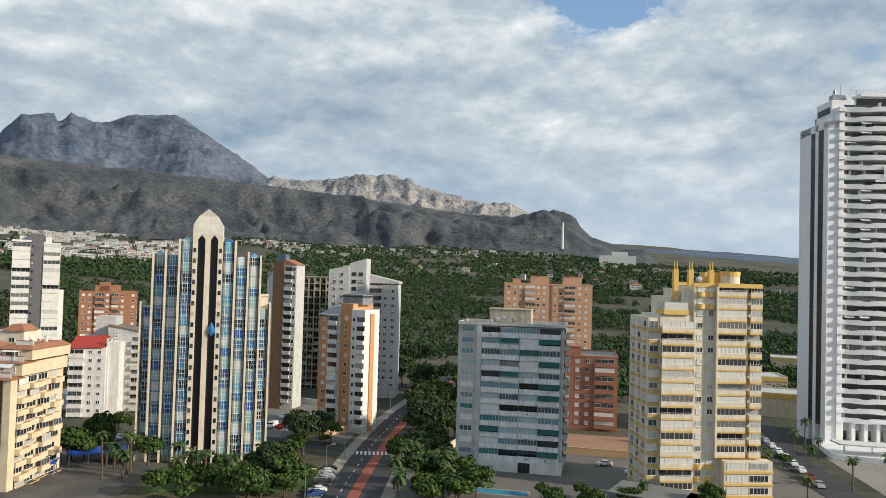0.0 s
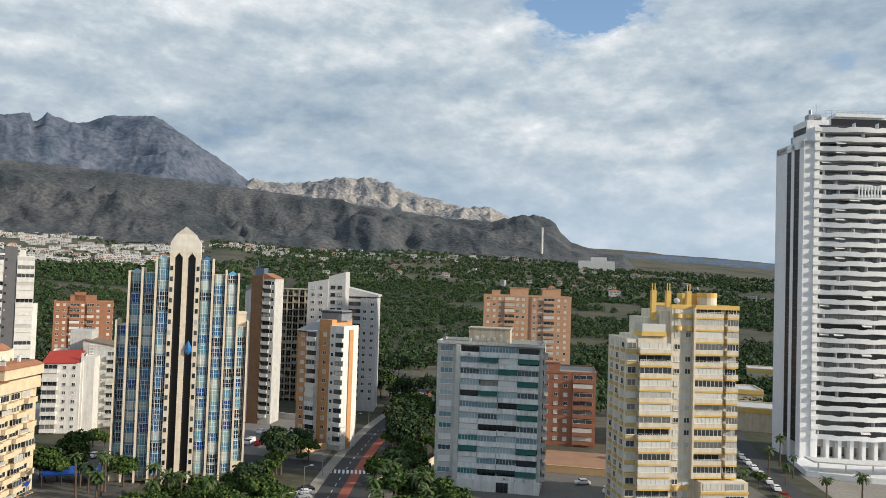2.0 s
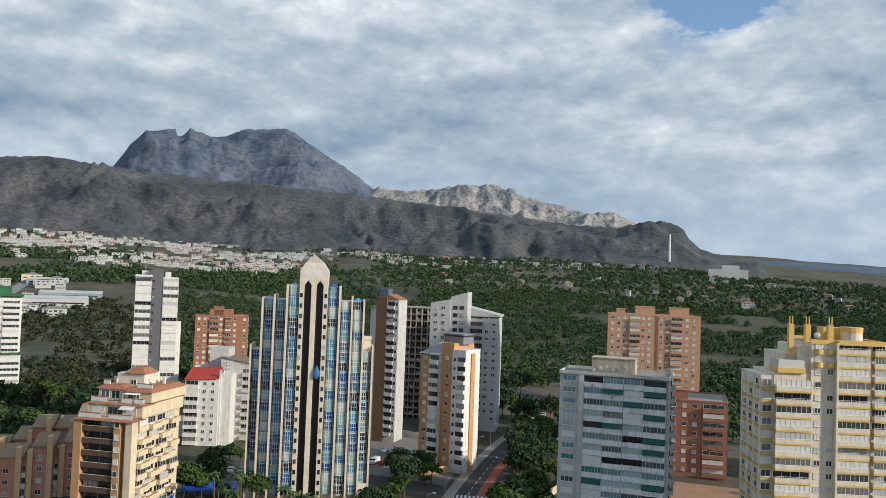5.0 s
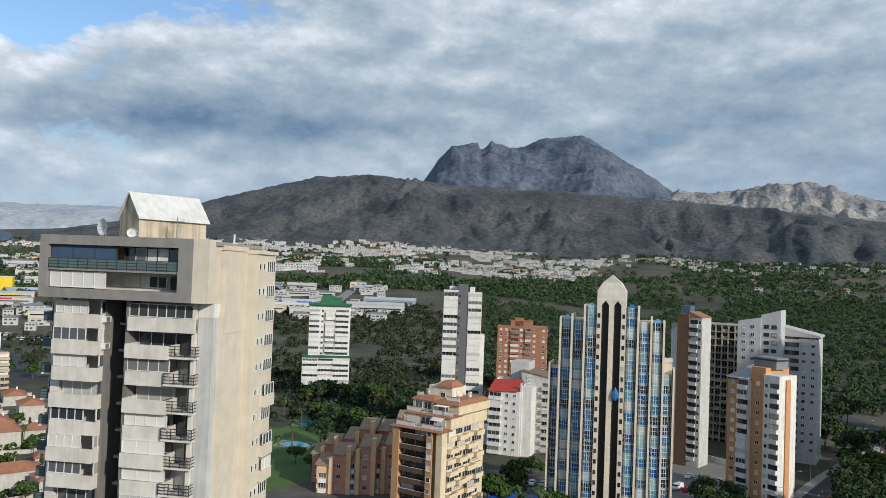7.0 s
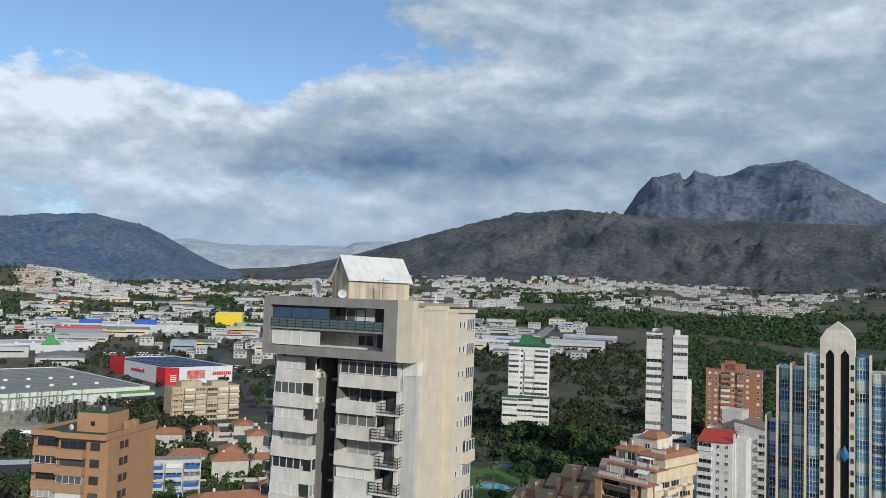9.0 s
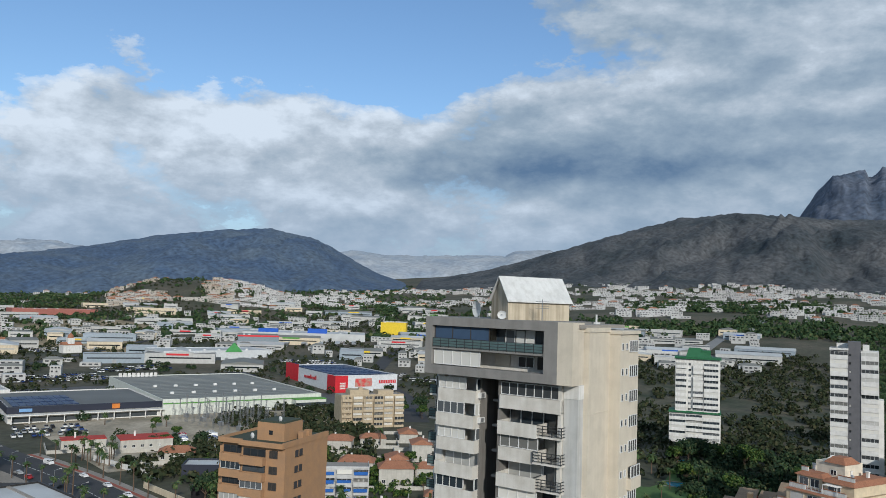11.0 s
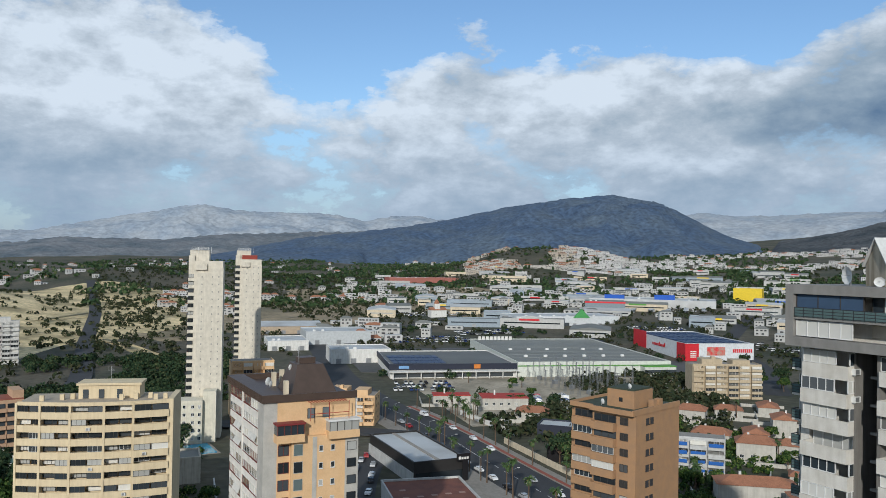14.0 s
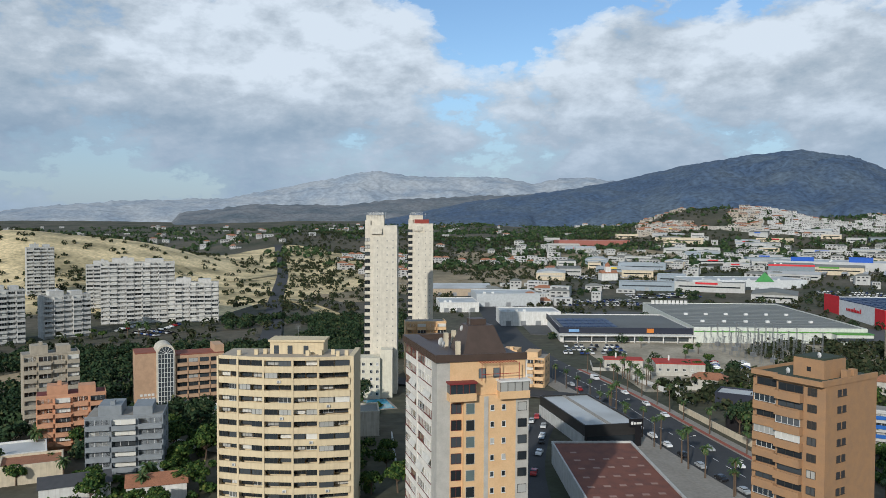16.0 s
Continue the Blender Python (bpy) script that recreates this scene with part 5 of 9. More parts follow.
# ---------------------------------------------------------------- terraced cream block with tiled roofs
def terraced_block():
    t = thing("terraced_block", -109.3, 173.6, 0, -4, "cream stepped apartment block with terracotta roof terraces", "apartment block")
    CB = mat("sand_render", (0.70, 0.59, 0.41), 0.85, streak=0.2)
    BP = mat("tan_brick", (0.48, 0.28, 0.14), 0.85, fine=5)
    W, D, fh = 15.0, 22, 2.85
    part("wall", [box(0.4, W - 0.4, 1.6, D, 0, 24.6)], CB, t)
    part("pier", [box(0, 2.0, 0, 2.4, 0, 24.4)], BP, t, "tan brick pier")
    part("pier", [box(10.5, 12.3, 0, 2.4, 0, 24.4)], BP, t, "tan brick pier")
    part("pier", [box(W - 1.4, W + 0.3, 0, 2.4, 0, 24.4)], CB, t)
    for k in range(9):
        z = k * fh - 0.8
        for a, b in ((2.0, 6.2), (6.2, 10.5)):
            put("balcony", balcony_mesh(b - a - 0.05, 1.3, 0.95, mat("dark_wood_parapet", (0.11, 0.07, 0.05), 0.8), 0.3, CB), t, (a, 1.6, z))
            put("window", window_mesh(b - a - 0.3, 2.1, 3, DFRAME, GLASSD, False), t, (a + 0.1, 1.55, z + 0.1))
        put("window", window_mesh(1.2, 1.3, 1, WFRAME, GLASSW), t, (11.0 - 0.2, -0.05, z + 1.0))
        # zigzag balconies along the east side
        for i in range(4):
            u = 2.6 + i * 4.3
            d = 1.9 if (i + k) % 2 else 1.1
            put("balcony", balcony_mesh(3.9, d, 0.95, CB, 0.3, BP), t, (W - 0.4, u, z), 90)
            put("window", window_mesh(3.5, 1.5, 3, WFRAME, GLASSW if rng.random() < 0.2 else GLASSD, False), t, (W - 0.3 + (d - 0.4 if rng.random() < 0.35 else 0), u + 0.2, z + 0.98), 90)

    def tiled(x0, x1, y0, y1, z, rise=0.9, over=0.5):
        a, b, c, d = x0 - over, x1 + over, y0 - over, y1 + over
        v = [(a, c, z), (b, c, z), (b, d, z), (a, d, z), (x0 + 0.9, y0 + 0.9, z + rise), (x1 - 0.9, y0 + 0.9, z + rise), (x1 - 0.9, y1 - 0.9, z + rise), (x0 + 0.9, y1 - 0.9, z + rise)]
        part("tile_roof", [(v, [(0, 3, 2, 1), (4, 5, 6, 7), (0, 1, 5, 4), (1, 2, 6, 5), (2, 3, 7, 6), (3, 0, 4, 7)], 0)], TILE, t, "terracotta tile roof edge")
    tiled(0.2, W + 0.2, 0, 4.5, 24.4, 0.5)
    part("storey", [box(1.0, W + 0.6, 3.4, D, 24.9, 27.7)], CB, t)
    tiled(1.0, W + 0.6, 3.4, 8, 27.7, 0.5)
    part("storey", [box(1.6, 8.2, 6.5, D, 28.2, 30.9), box(9.0, W + 1.2, 6.0, D, 28.2, 30.6)], CB, t)
    tiled(1.6, 8.2, 6.5, D - 3, 30.9, 0.9)
    tiled(9.0, W + 1.2, 6.0, D - 1, 30.6, 1.0)
    part("storey", [box(4.2, 11.5, 10, 17, 30.9, 34.4)], mat("light_cream", (0.70, 0.64, 0.52), 0.85), t)
    tiled(7.0, 11.5, 10, 15, 34.4, 1.4)
    part("parapet", [([(4.0, 9.8, 30.9), (4.3, 9.8, 30.9), (4.3, 17, 30.9), (4.0, 17, 30.9), (4.0, 9.8, 33.0), (4.3, 9.8, 33.0), (4.3, 17, 35.0), (4.0, 17, 35.0)], [(0, 3, 2, 1), (4, 5, 6, 7), (0, 1, 5, 4), (1, 2, 6, 5), (2, 3, 7, 6), (3, 0, 4, 7)], 0)], WHITE, t)
    for x, y, z, w in ((2.2, 3.35, 25.3, 3.2), (6.5, 3.35, 25.3, 4), (11.5, 3.35, 25.3, 2.5), (2.4, 6.45, 28.6, 2.2), (5.2, 6.45, 28.6, 2.2), (10, 5.95, 28.5, 3.0), (8, 9.95, 31.6, 1.4)):
        put("window", window_mesh(w, 1.9 if z < 31 else 1.2, max(2, int(w / 1.1)), WFRAME, GLASS, False), t, (x, y, z))
    for x0, x1, y, z in ((0.6, W, 0.6, 25.0), (1.4, W + 0.6, 4.0, 28.2)):
        put("railing", rail_mesh(x1 - x0, 0.05, 0.9, WFRAME, WFRAME, 3), t, (x0, y, z))
    part("pergola", [box(10.0 + i * 0.5, 10.12 + i * 0.5, 3.6, 6, 30.2, 30.35) for i in range(8)] + [box(10, 10.12, 3.6, 3.72, 28.2, 30.2), box(13.5, 13.62, 3.6, 3.72, 28.2, 30.2)], WFRAME, t)
    for x0, x1, y, z in ((0.9, 6.4, 0.5, 24.95), (8.6, W - 0.2, 0.5, 24.95), (1.4, 5.6, 3.9, 28.25), (9.6, W + 0.4, 3.9, 28.25), (2.2, 4.0, 7.4, 31.8), (11.8, W + 0.8, 6.8, 31.5)):
        part("parapet", [box(x0, x1, y, y + 0.22, z, z + 0.95), box(x0 - 0.05, x1 + 0.05, y - 0.08, y + 0.3, z + 0.95, z + 1.07, 1)], [WHITE, TILE], t, "white terrace parapet with a tile coping")
    part("awning", [poly([(10.4, 3.2, 27.6), (14.0, 3.2, 27.6), (14.0, 1.4, 26.9), (10.4, 1.4, 26.9), (10.4, 3.2, 27.68), (14.0, 3.2, 27.68), (14.0, 1.4, 26.98), (10.4, 1.4, 26.98)], [(0, 3, 2, 1), (4, 5, 6, 7), (0, 1, 5, 4), (1, 2, 6, 5), (2, 3, 7, 6), (3, 0, 4, 7)])], WFRAME, t, "pale terrace awning")
    for k in range(6):
        part("chimney", [box(2.0 + 2.3 * k, 2.6 + 2.3 * k, 12 + k % 2 * 3, 12.6 + k % 2 * 3, 30.5, 32.8), box(1.9 + 2.3 * k, 2.7 + 2.3 * k, 11.9 + k % 2 * 3, 12.7 + k % 2 * 3, 32.8, 33.0)], WHITE, t)
    dish(t, 12.6, 1.2, 25.0, 0.55)
    dish(t, 13.8, 9, 31.6, 0.55)


terraced_block()


# ---------------------------------------------------------------- white house-tower with a red roof, pale block behind
def red_roof_block():
    t = thing("apartment_block", -122.0, 258, 0, 10, "white slab block with a sloping red roof", "apartment block")
    W, D = 11.5, 13
    part("wall", [box(0, W, 0, D, 0, 22.5), ([(0, 0, 22.5), (W, 0, 22.5), (W, D, 22.5), (0, D, 22.5), (W, 0, 23.0), (W, D, 26.8), (0, D, 26.2)], [(0, 1, 4), (1, 2, 5, 4), (2, 3, 6, 5), (3, 0, 6)], 0)], WHITE, t)
    part("roof", [([(-0.3, -0.5, 22.45), (W - 0.6, -0.5, 22.95), (W - 0.6, D - 4, 26.1), (-0.3, D - 4, 25.6), (-0.3, -0.5, 22.7), (W - 0.6, -0.5, 23.2), (W - 0.6, D - 4, 26.35), (-0.3, D - 4, 25.85)], [(0, 3, 2, 1), (4, 5, 6, 7), (0, 1, 5, 4), (1, 2, 6, 5), (2, 3, 7, 6), (3, 0, 4, 7)], 0)], REDROOF, t, "faded red sloping roof")
    part("flank", [box(W, W + 4.0, 1.0, D, 0, 24.5), box(W + 0.0, W + 0.7, 0.4, 1.0, 0, 26.0)], WHITE, t, "blank white gable wall")
    for k in range(8):
        z = 0.6 + k * 2.75
        put("balcony", balcony_mesh(4.6, 1.2, 1.0, WHITE), t, (0.1, 0, z))
        put("window", window_mesh(4.2, 1.4, 3, WFRAME, GLASSD if k % 3 else GLASSW, False), t, (0.3, -0.05 if k % 2 else -0.9, z + 1.02))
        for x in (6.2, 9.0):
            put("window", window_mesh(1.0, 1.1, 2, WFRAME, GLASSD), t, (x, -0.03, z + 1.0))
    t2 = thing("apartment_block", -113.5, 268, 0, 10, "pale slab block with dark tiled lean-to tops", "apartment block")
    W2 = 12
    part("wall", [box(0, W2, 0, 13, 0, 27.5), box(-5.0, 1.8, 3, 13, 0, 32.5)], PALEGREY, t2)
    part("roof", [([(-0.2, -0.5, 29.6), (W2 + 0.4, -0.5, 27.3), (W2 + 0.4, 13, 27.3), (-0.2, 13, 29.6), (-0.2, -0.5, 29.9), (W2 + 0.4, -0.5, 27.6), (W2 + 0.4, 13, 27.6), (-0.2, 13, 29.9)], [(0, 3, 2, 1), (4, 5, 6, 7), (0, 1, 5, 4), (1, 2, 6, 5), (2, 3, 7, 6), (3, 0, 4, 7)], 0)], mat("brown_tile", (0.20, 0.15, 0.11), 0.85), t2, "brown tiled lean-to roof")
    part("gable", [([(-0.2, -0.1, 27.4), (W2, -0.1, 27.4), (-0.2, -0.1, 29.6), (-0.2, 12.8, 27.4), (W2, 12.8, 27.4), (-0.2, 12.8, 29.6)], [(0, 1, 2), (3, 5, 4), (0, 2, 5, 3), (0, 3, 4, 1)], 0)], PALEGREY, t2)
    part("louvre", [box(1.9, 3.4, -0.25, 0, 24.5 + i * 0.5, 24.75 + i * 0.5) for i in range(8)], WHITE, t2)
    for k in range(9):
        z = 1.0 + k * 2.8
        put("balcony", balcony_mesh(4.2, 1.1, 1.0, PALEGREY), t2, (7.6, 0, z))
        put("window", window_mesh(3.8, 1.4, 3, WFRAME, GLASS, False), t2, (7.8, -0.05, z + 1.02))
        dish(t2, 6.4, -0.4, z + 0.8, 0.38) if k % 2 else None


red_roof_block()
brick_block(-181, 391, 21, 27, 14, 36.5, mat("terracotta_brick", (0.34, 0.16, 0.09), 0.85, fine=5.0), "terracotta brick apartment block with white balconies", 12, [1.2, 4.2, 12.4, 19.4, 24.4], [(7.2, 4.6), (15.0, 3.2)], [(7, 19, 4, 9, 3.2), (9, 14, 4, 8, 4.6)], right_cols=[2, 6, 10])


def slim_tower():
    t = thing("apartment_tower", -145.5, 264, 0, 27, "slim white tower split by a dark brick shaft", "apartment tower")
    W, D, fh = 15.4, 11, 2.85
    OW = mat("off_white", (0.70, 0.69, 0.66), 0.8, streak=0.15)
    part("wall", [box(0, 5.6, 1.2, D, 0, 57.6), box(9.4, W - 0.6, 1.2, D, 0, 57.4), box(W - 0.6, W + 0.9, 4, D, 0, 41)], OW, t)
    part("shaft", [box(5.6, 9.4, 0.4, D, 0, 60.4)], mat("slate_brick", (0.13, 0.13, 0.14), 0.85, fine=6), t, "dark grey brick lift shaft")
    for k in range(20):
        z = 0.4 + k * fh
        for a, w in ((0.1, 5.4), (9.5, 5.2)):
            put("balcony", balcony_mesh(w, 1.2, 1.15, OW, 0.3), t, (a, 1.2, z))
            o = rng.random()
            put("window", window_mesh(w - 0.1, 1.3, 4, WFRAME, GLASSW if o < 0.75 else GLASSD, False), t, (a + 0.05, 0.2 if o < 0.8 else 1.15, z + 1.17))
        put("window", window_mesh(0.6, 0.8, 1, DFRAME, GLASSD, False), t, (5.9, 0.35, z + 1))
    roof_rim(t, 5.6, D, 57.6, OW, 0.5)
    part("roof_house", [box(2, 5.5, 4, 9, 57.6, 59.6), box(10, 12, 4, 9, 57.4, 59.4)], OW, t)
    antenna(t, 3, 6, 59.6, 2.5)
    part("podium", [box(-6, W + 5, -1, D, 0, 5.5)], WHITE, t)


slim_tower()


def green_top_tower():
    t = thing("apartment_tower", -262.5, 324.5, 0, 37, "white apartment tower with green roof bands", "apartment tower")
    W, D, fh = 25, 13, 2.8
    part("wall", [box(3.0, W - 0.4, 1.2, D, 18.5, 45.2)], WHITE, t)
    part("wall", [box(0.2, W, 1.0, D, 3.4, 18.4)], WHITE, t)
    for i in range(8):
        part("column", [box(0.4 + i * 3.4, 1.0 + i * 3.4, 1.2, 2.0, 0, 3.4)], WHITE, t)
    for k in range(14):
        z = 3.6 + k * fh + (0.6 if k > 4 else 0)
        spans = [(0.4, 8.4), (8.4, 16.4), (16.4, 24.6)] if k < 5 else [(3.2, 8.6), (11.6, 16.6), (16.8, 23.8)]
        for a, b in spans:
            put("balcony", balcony_mesh(b - a - 0.1, 1.2, 1.1, WHITE, 0.3), t, (a, 1.1, z))
            put("window", window_mesh(b - a - 0.2, 1.25, 5, WFRAME, GLASS, False), t, (a + 0.05, 1.0 if rng.random() < 0.5 else 0.15, z + 1.12))
        if k > 4:
            put("window", window_mesh(1.3, 1.2, 2, WFRAME, GLASSD), t, (9.4, 1.15, z + 1))
    part("green_band", [box(0.0, W + 0.2, -0.3, D, 18.0, 18.9), box(2.6, W + 0.1, -0.3, D, 45.0, 45.9)], GREENP, t, "dark green band")
    part("green_roof", [([(8, 2, 45.9), (21, 2, 45.9), (21, 11, 45.9), (8, 11, 45.9), (9.5, 4, 50.4), (15, 4, 50.4), (15, 9, 50.4), (9.5, 9, 50.4)], [(0, 1, 5, 4), (1, 2, 6, 5), (2, 3, 7, 6), (3, 0, 4, 7), (4, 5, 6, 7)], 0), box(15.5, 20, 3, 9, 45.9, 49.4)], GREENP, t, "green roof structures")


green_top_tower()


# ---------------------------------------------------------------- red-brown village houses
def village():
    RB = mat("rust_brick", (0.58, 0.28, 0.18), 0.85, fine=5)
    OR = mat("apricot_render", (0.72, 0.48, 0.27), 0.85, streak=0.2)
    PK = mat("dusky_render", (0.54, 0.29, 0.23), 0.85)
    BT = mat("brown_roof_tile", (0.30, 0.22, 0.145), 0.9, fine=3, vary=0.4)
    spec = [  # x, y, turn, width, depth, eaves, rise, wall, balconies
        (-140, 182, 24, 10, 9, 9.5, 3.0, OR, True), (-133, 186, 24, 9, 10, 12.0, 3.0, RB, True), (-127.5, 191, 24, 9, 9, 12.5, 2.6, RB, True),
        (-139, 194, 24, 9, 10, 15.0, 3.4, PK, False), (-131, 200, 24, 11, 10, 17.5, 3.2, RB, True), (-148, 190, 24, 8, 8, 10.0, 2.4, PK, False), (-124, 203, 24, 8, 10, 15.0, 2.6, RB, True)]
    halves = []
    for x, y, r, w, d, h, rise, m, bal in spec:
        c, s = math.cos(math.radians(r)) * w / 2, math.sin(math.radians(r)) * w / 2
        halves += [(x, y, r, w / 2, d, h - 1.6, 1.6, m, bal), (x + c, y + s, r, w / 2, d - 1.5, h + 1.5, 1.9, RB if m is not RB else PK, False)]
    for x, y, r, w, d, h, rise, m, bal in halves:
        t = thing("town_house", x, y, 0, r, "rust-red town house with a sloping tiled roof", "house", "town houses round the garden")
        part("wall", [box(0, w, 0, d, 0, h), ([(0, 0, h), (w, 0, h), (w, d, h), (0, d, h), (0, d, h + rise), (w, d, h + rise)], [(0, 4, 3), (1, 2, 5), (0, 1, 5, 4), (2, 3, 4, 5)], 0)], m, t)
        part("roof", [([(-0.4, -0.6, h), (w + 0.4, -0.6, h), (w + 0.4, d, h + rise + 0.05), (-0.4, d, h + rise + 0.05), (-0.4, -0.6, h + 0.3), (w + 0.4, -0.6, h + 0.3), (w + 0.4, d, h + rise + 0.35), (-0.4, d, h + rise + 0.35)], [(0, 3, 2, 1), (4, 5, 6, 7), (0, 1, 5, 4), (1, 2, 6, 5), (2, 3, 7, 6), (3, 0, 4, 7)], 0)], BT, t, "brown tiled roof")
        part("stair_tower", [box(w - 1.3, w - 0.05, -0.8, 1.6, 0, h + rise + 0.8)], OR if m is not OR else mat("pale_apricot", (0.64, 0.47, 0.30), 0.85), t, "tall stair tower")
        for k in range(int(h // 2.9)):
            z = 0.4 + k * 2.9
            put("window", window_mesh(1.2, 1.2, 2, WFRAME, GLASS), t, (0.8, -0.03, z + 1.0)) if not bal else None
            if bal:
                put("balcony", balcony_mesh(2.4, 1.0, 1.0, WHITE), t, (0.6, 0, z))
                put("window", window_mesh(2.2, 1.5, 3, WFRAME, GLASS, False), t, (0.7, -0.05, z + 1.02))
                continue
            put("window", window_mesh(1.1, 1.2, 1, WFRAME, GLASS), t, (w + 0.03, d * 0.6, z + 1.0), 90)
        dish(t, w - 2.4, 3, h + rise * 0.4, 0.5) if bal else None


village()


# ---------------------------------------------------------------- twin towers
def twin_tower(x, y, rz, W, D, H, red):
    t = thing("apartment_tower", x, y, 0, rz, "slender cream tower with balconies up one edge", "apartment tower", "twin towers")
    TC = mat("ivory_tower", (0.66, 0.61, 0.51), 0.8, streak=0.2)
    wins = []
    part("wall", [box(1.2, W, 0.4, D, 0, H - 3)], TC, t)
    part("wall", [box(W * 0.62, W + 0.2, -0.5, D, 0, H - 5.5), box(2.4, W * 0.62, -0.5, 2, 0, H - 7.5)], TC, t)
    part("edge_wall", [box(-1.0, 1.2, 2, D, 0, H - 1)], TC, t)
    n = int((H - 8) / 2.85)
    for k in range(n):
        z = 3 + k * 2.85
        put("balcony", balcony_mesh(2.3, 1.0, 1.0, TC), t, (-1.05, 2.0, z))
        put("window", window_mesh(2.0, 1.4, 2, DFRAME, GLASSD, False), t, (-1.0, 1.9, z + 1.02))
        for u in (W * 0.66, W * 0.86):
            wins.append(box(u, u + 0.42, -0.57, -0.49, z + 1.15, z + 1.7))
        wins.append(box(4.0, 4.4, -0.57, -0.49, z + 1.15, z + 1.7))
        # solid dark block: the side balcony's recess shade is its colour
        put("balcony", cached("ttb", lambda: mesh("balcony", [box(0, 3, -0.9, 0, -0.2, 0.95)], DARK)), t, (-1.0, D - 2, z), 270)
    part("small_windows", wins, mat("dull_bathroom_glass", (0.30, 0.29, 0.27), 0.4), t, "small dark bathroom windows")
    part("roof_house", [box(-0.6, W * 0.55, 3, D - 2, H - 3, H + 1.2, 0), box(W * 0.15, W * 0.5, -0.6, 2, H - 6.5, H - 4.2, 0)], [TC], t)
    if red:
        part("red_storey", [box(2, W - 2, 1, D - 2, H - 3.1, H - 1.0)], mat("dark_red_render", (0.26, 0.05, 0.035), 0.8), t, "dark red attic storey")
    part("railing", [box(0, W * 0.55, 2.4, 2.5, H + 1.2 + q, H + 1.3 + q) for q in (0.0, 0.5, 1.0)] + [box(i * 1.2, i * 1.2 + 0.08, 2.4, 2.5, H, H + 2.3) for i in range(7)], WFRAME, t)
    lo = part("lower_block", [box(-2.5, W * 0.5, -10, -1.2, 0, 16), box(W * 0.5, W * 0.9, -8, -1.2, 0, 19)], mat("lemon_render", (0.68, 0.64, 0.52), 0.85, streak=0.2), t, "low lemon-yellow block at the foot")
    for k in range(5):
        for u in (-1.0, 2.0, 4.4):
            put("window", window_mesh(1.0, 1.2, 2, WFRAME, GLASSD), lo, (u, -10.05, 1.5 + k * 2.9))
    return t


twin_tower(-310, -42.8, 93, 11.8, 12, 70.5, False)
twin_tower(-381, -31.4, 93, 11.0, 12, 71.2, True)


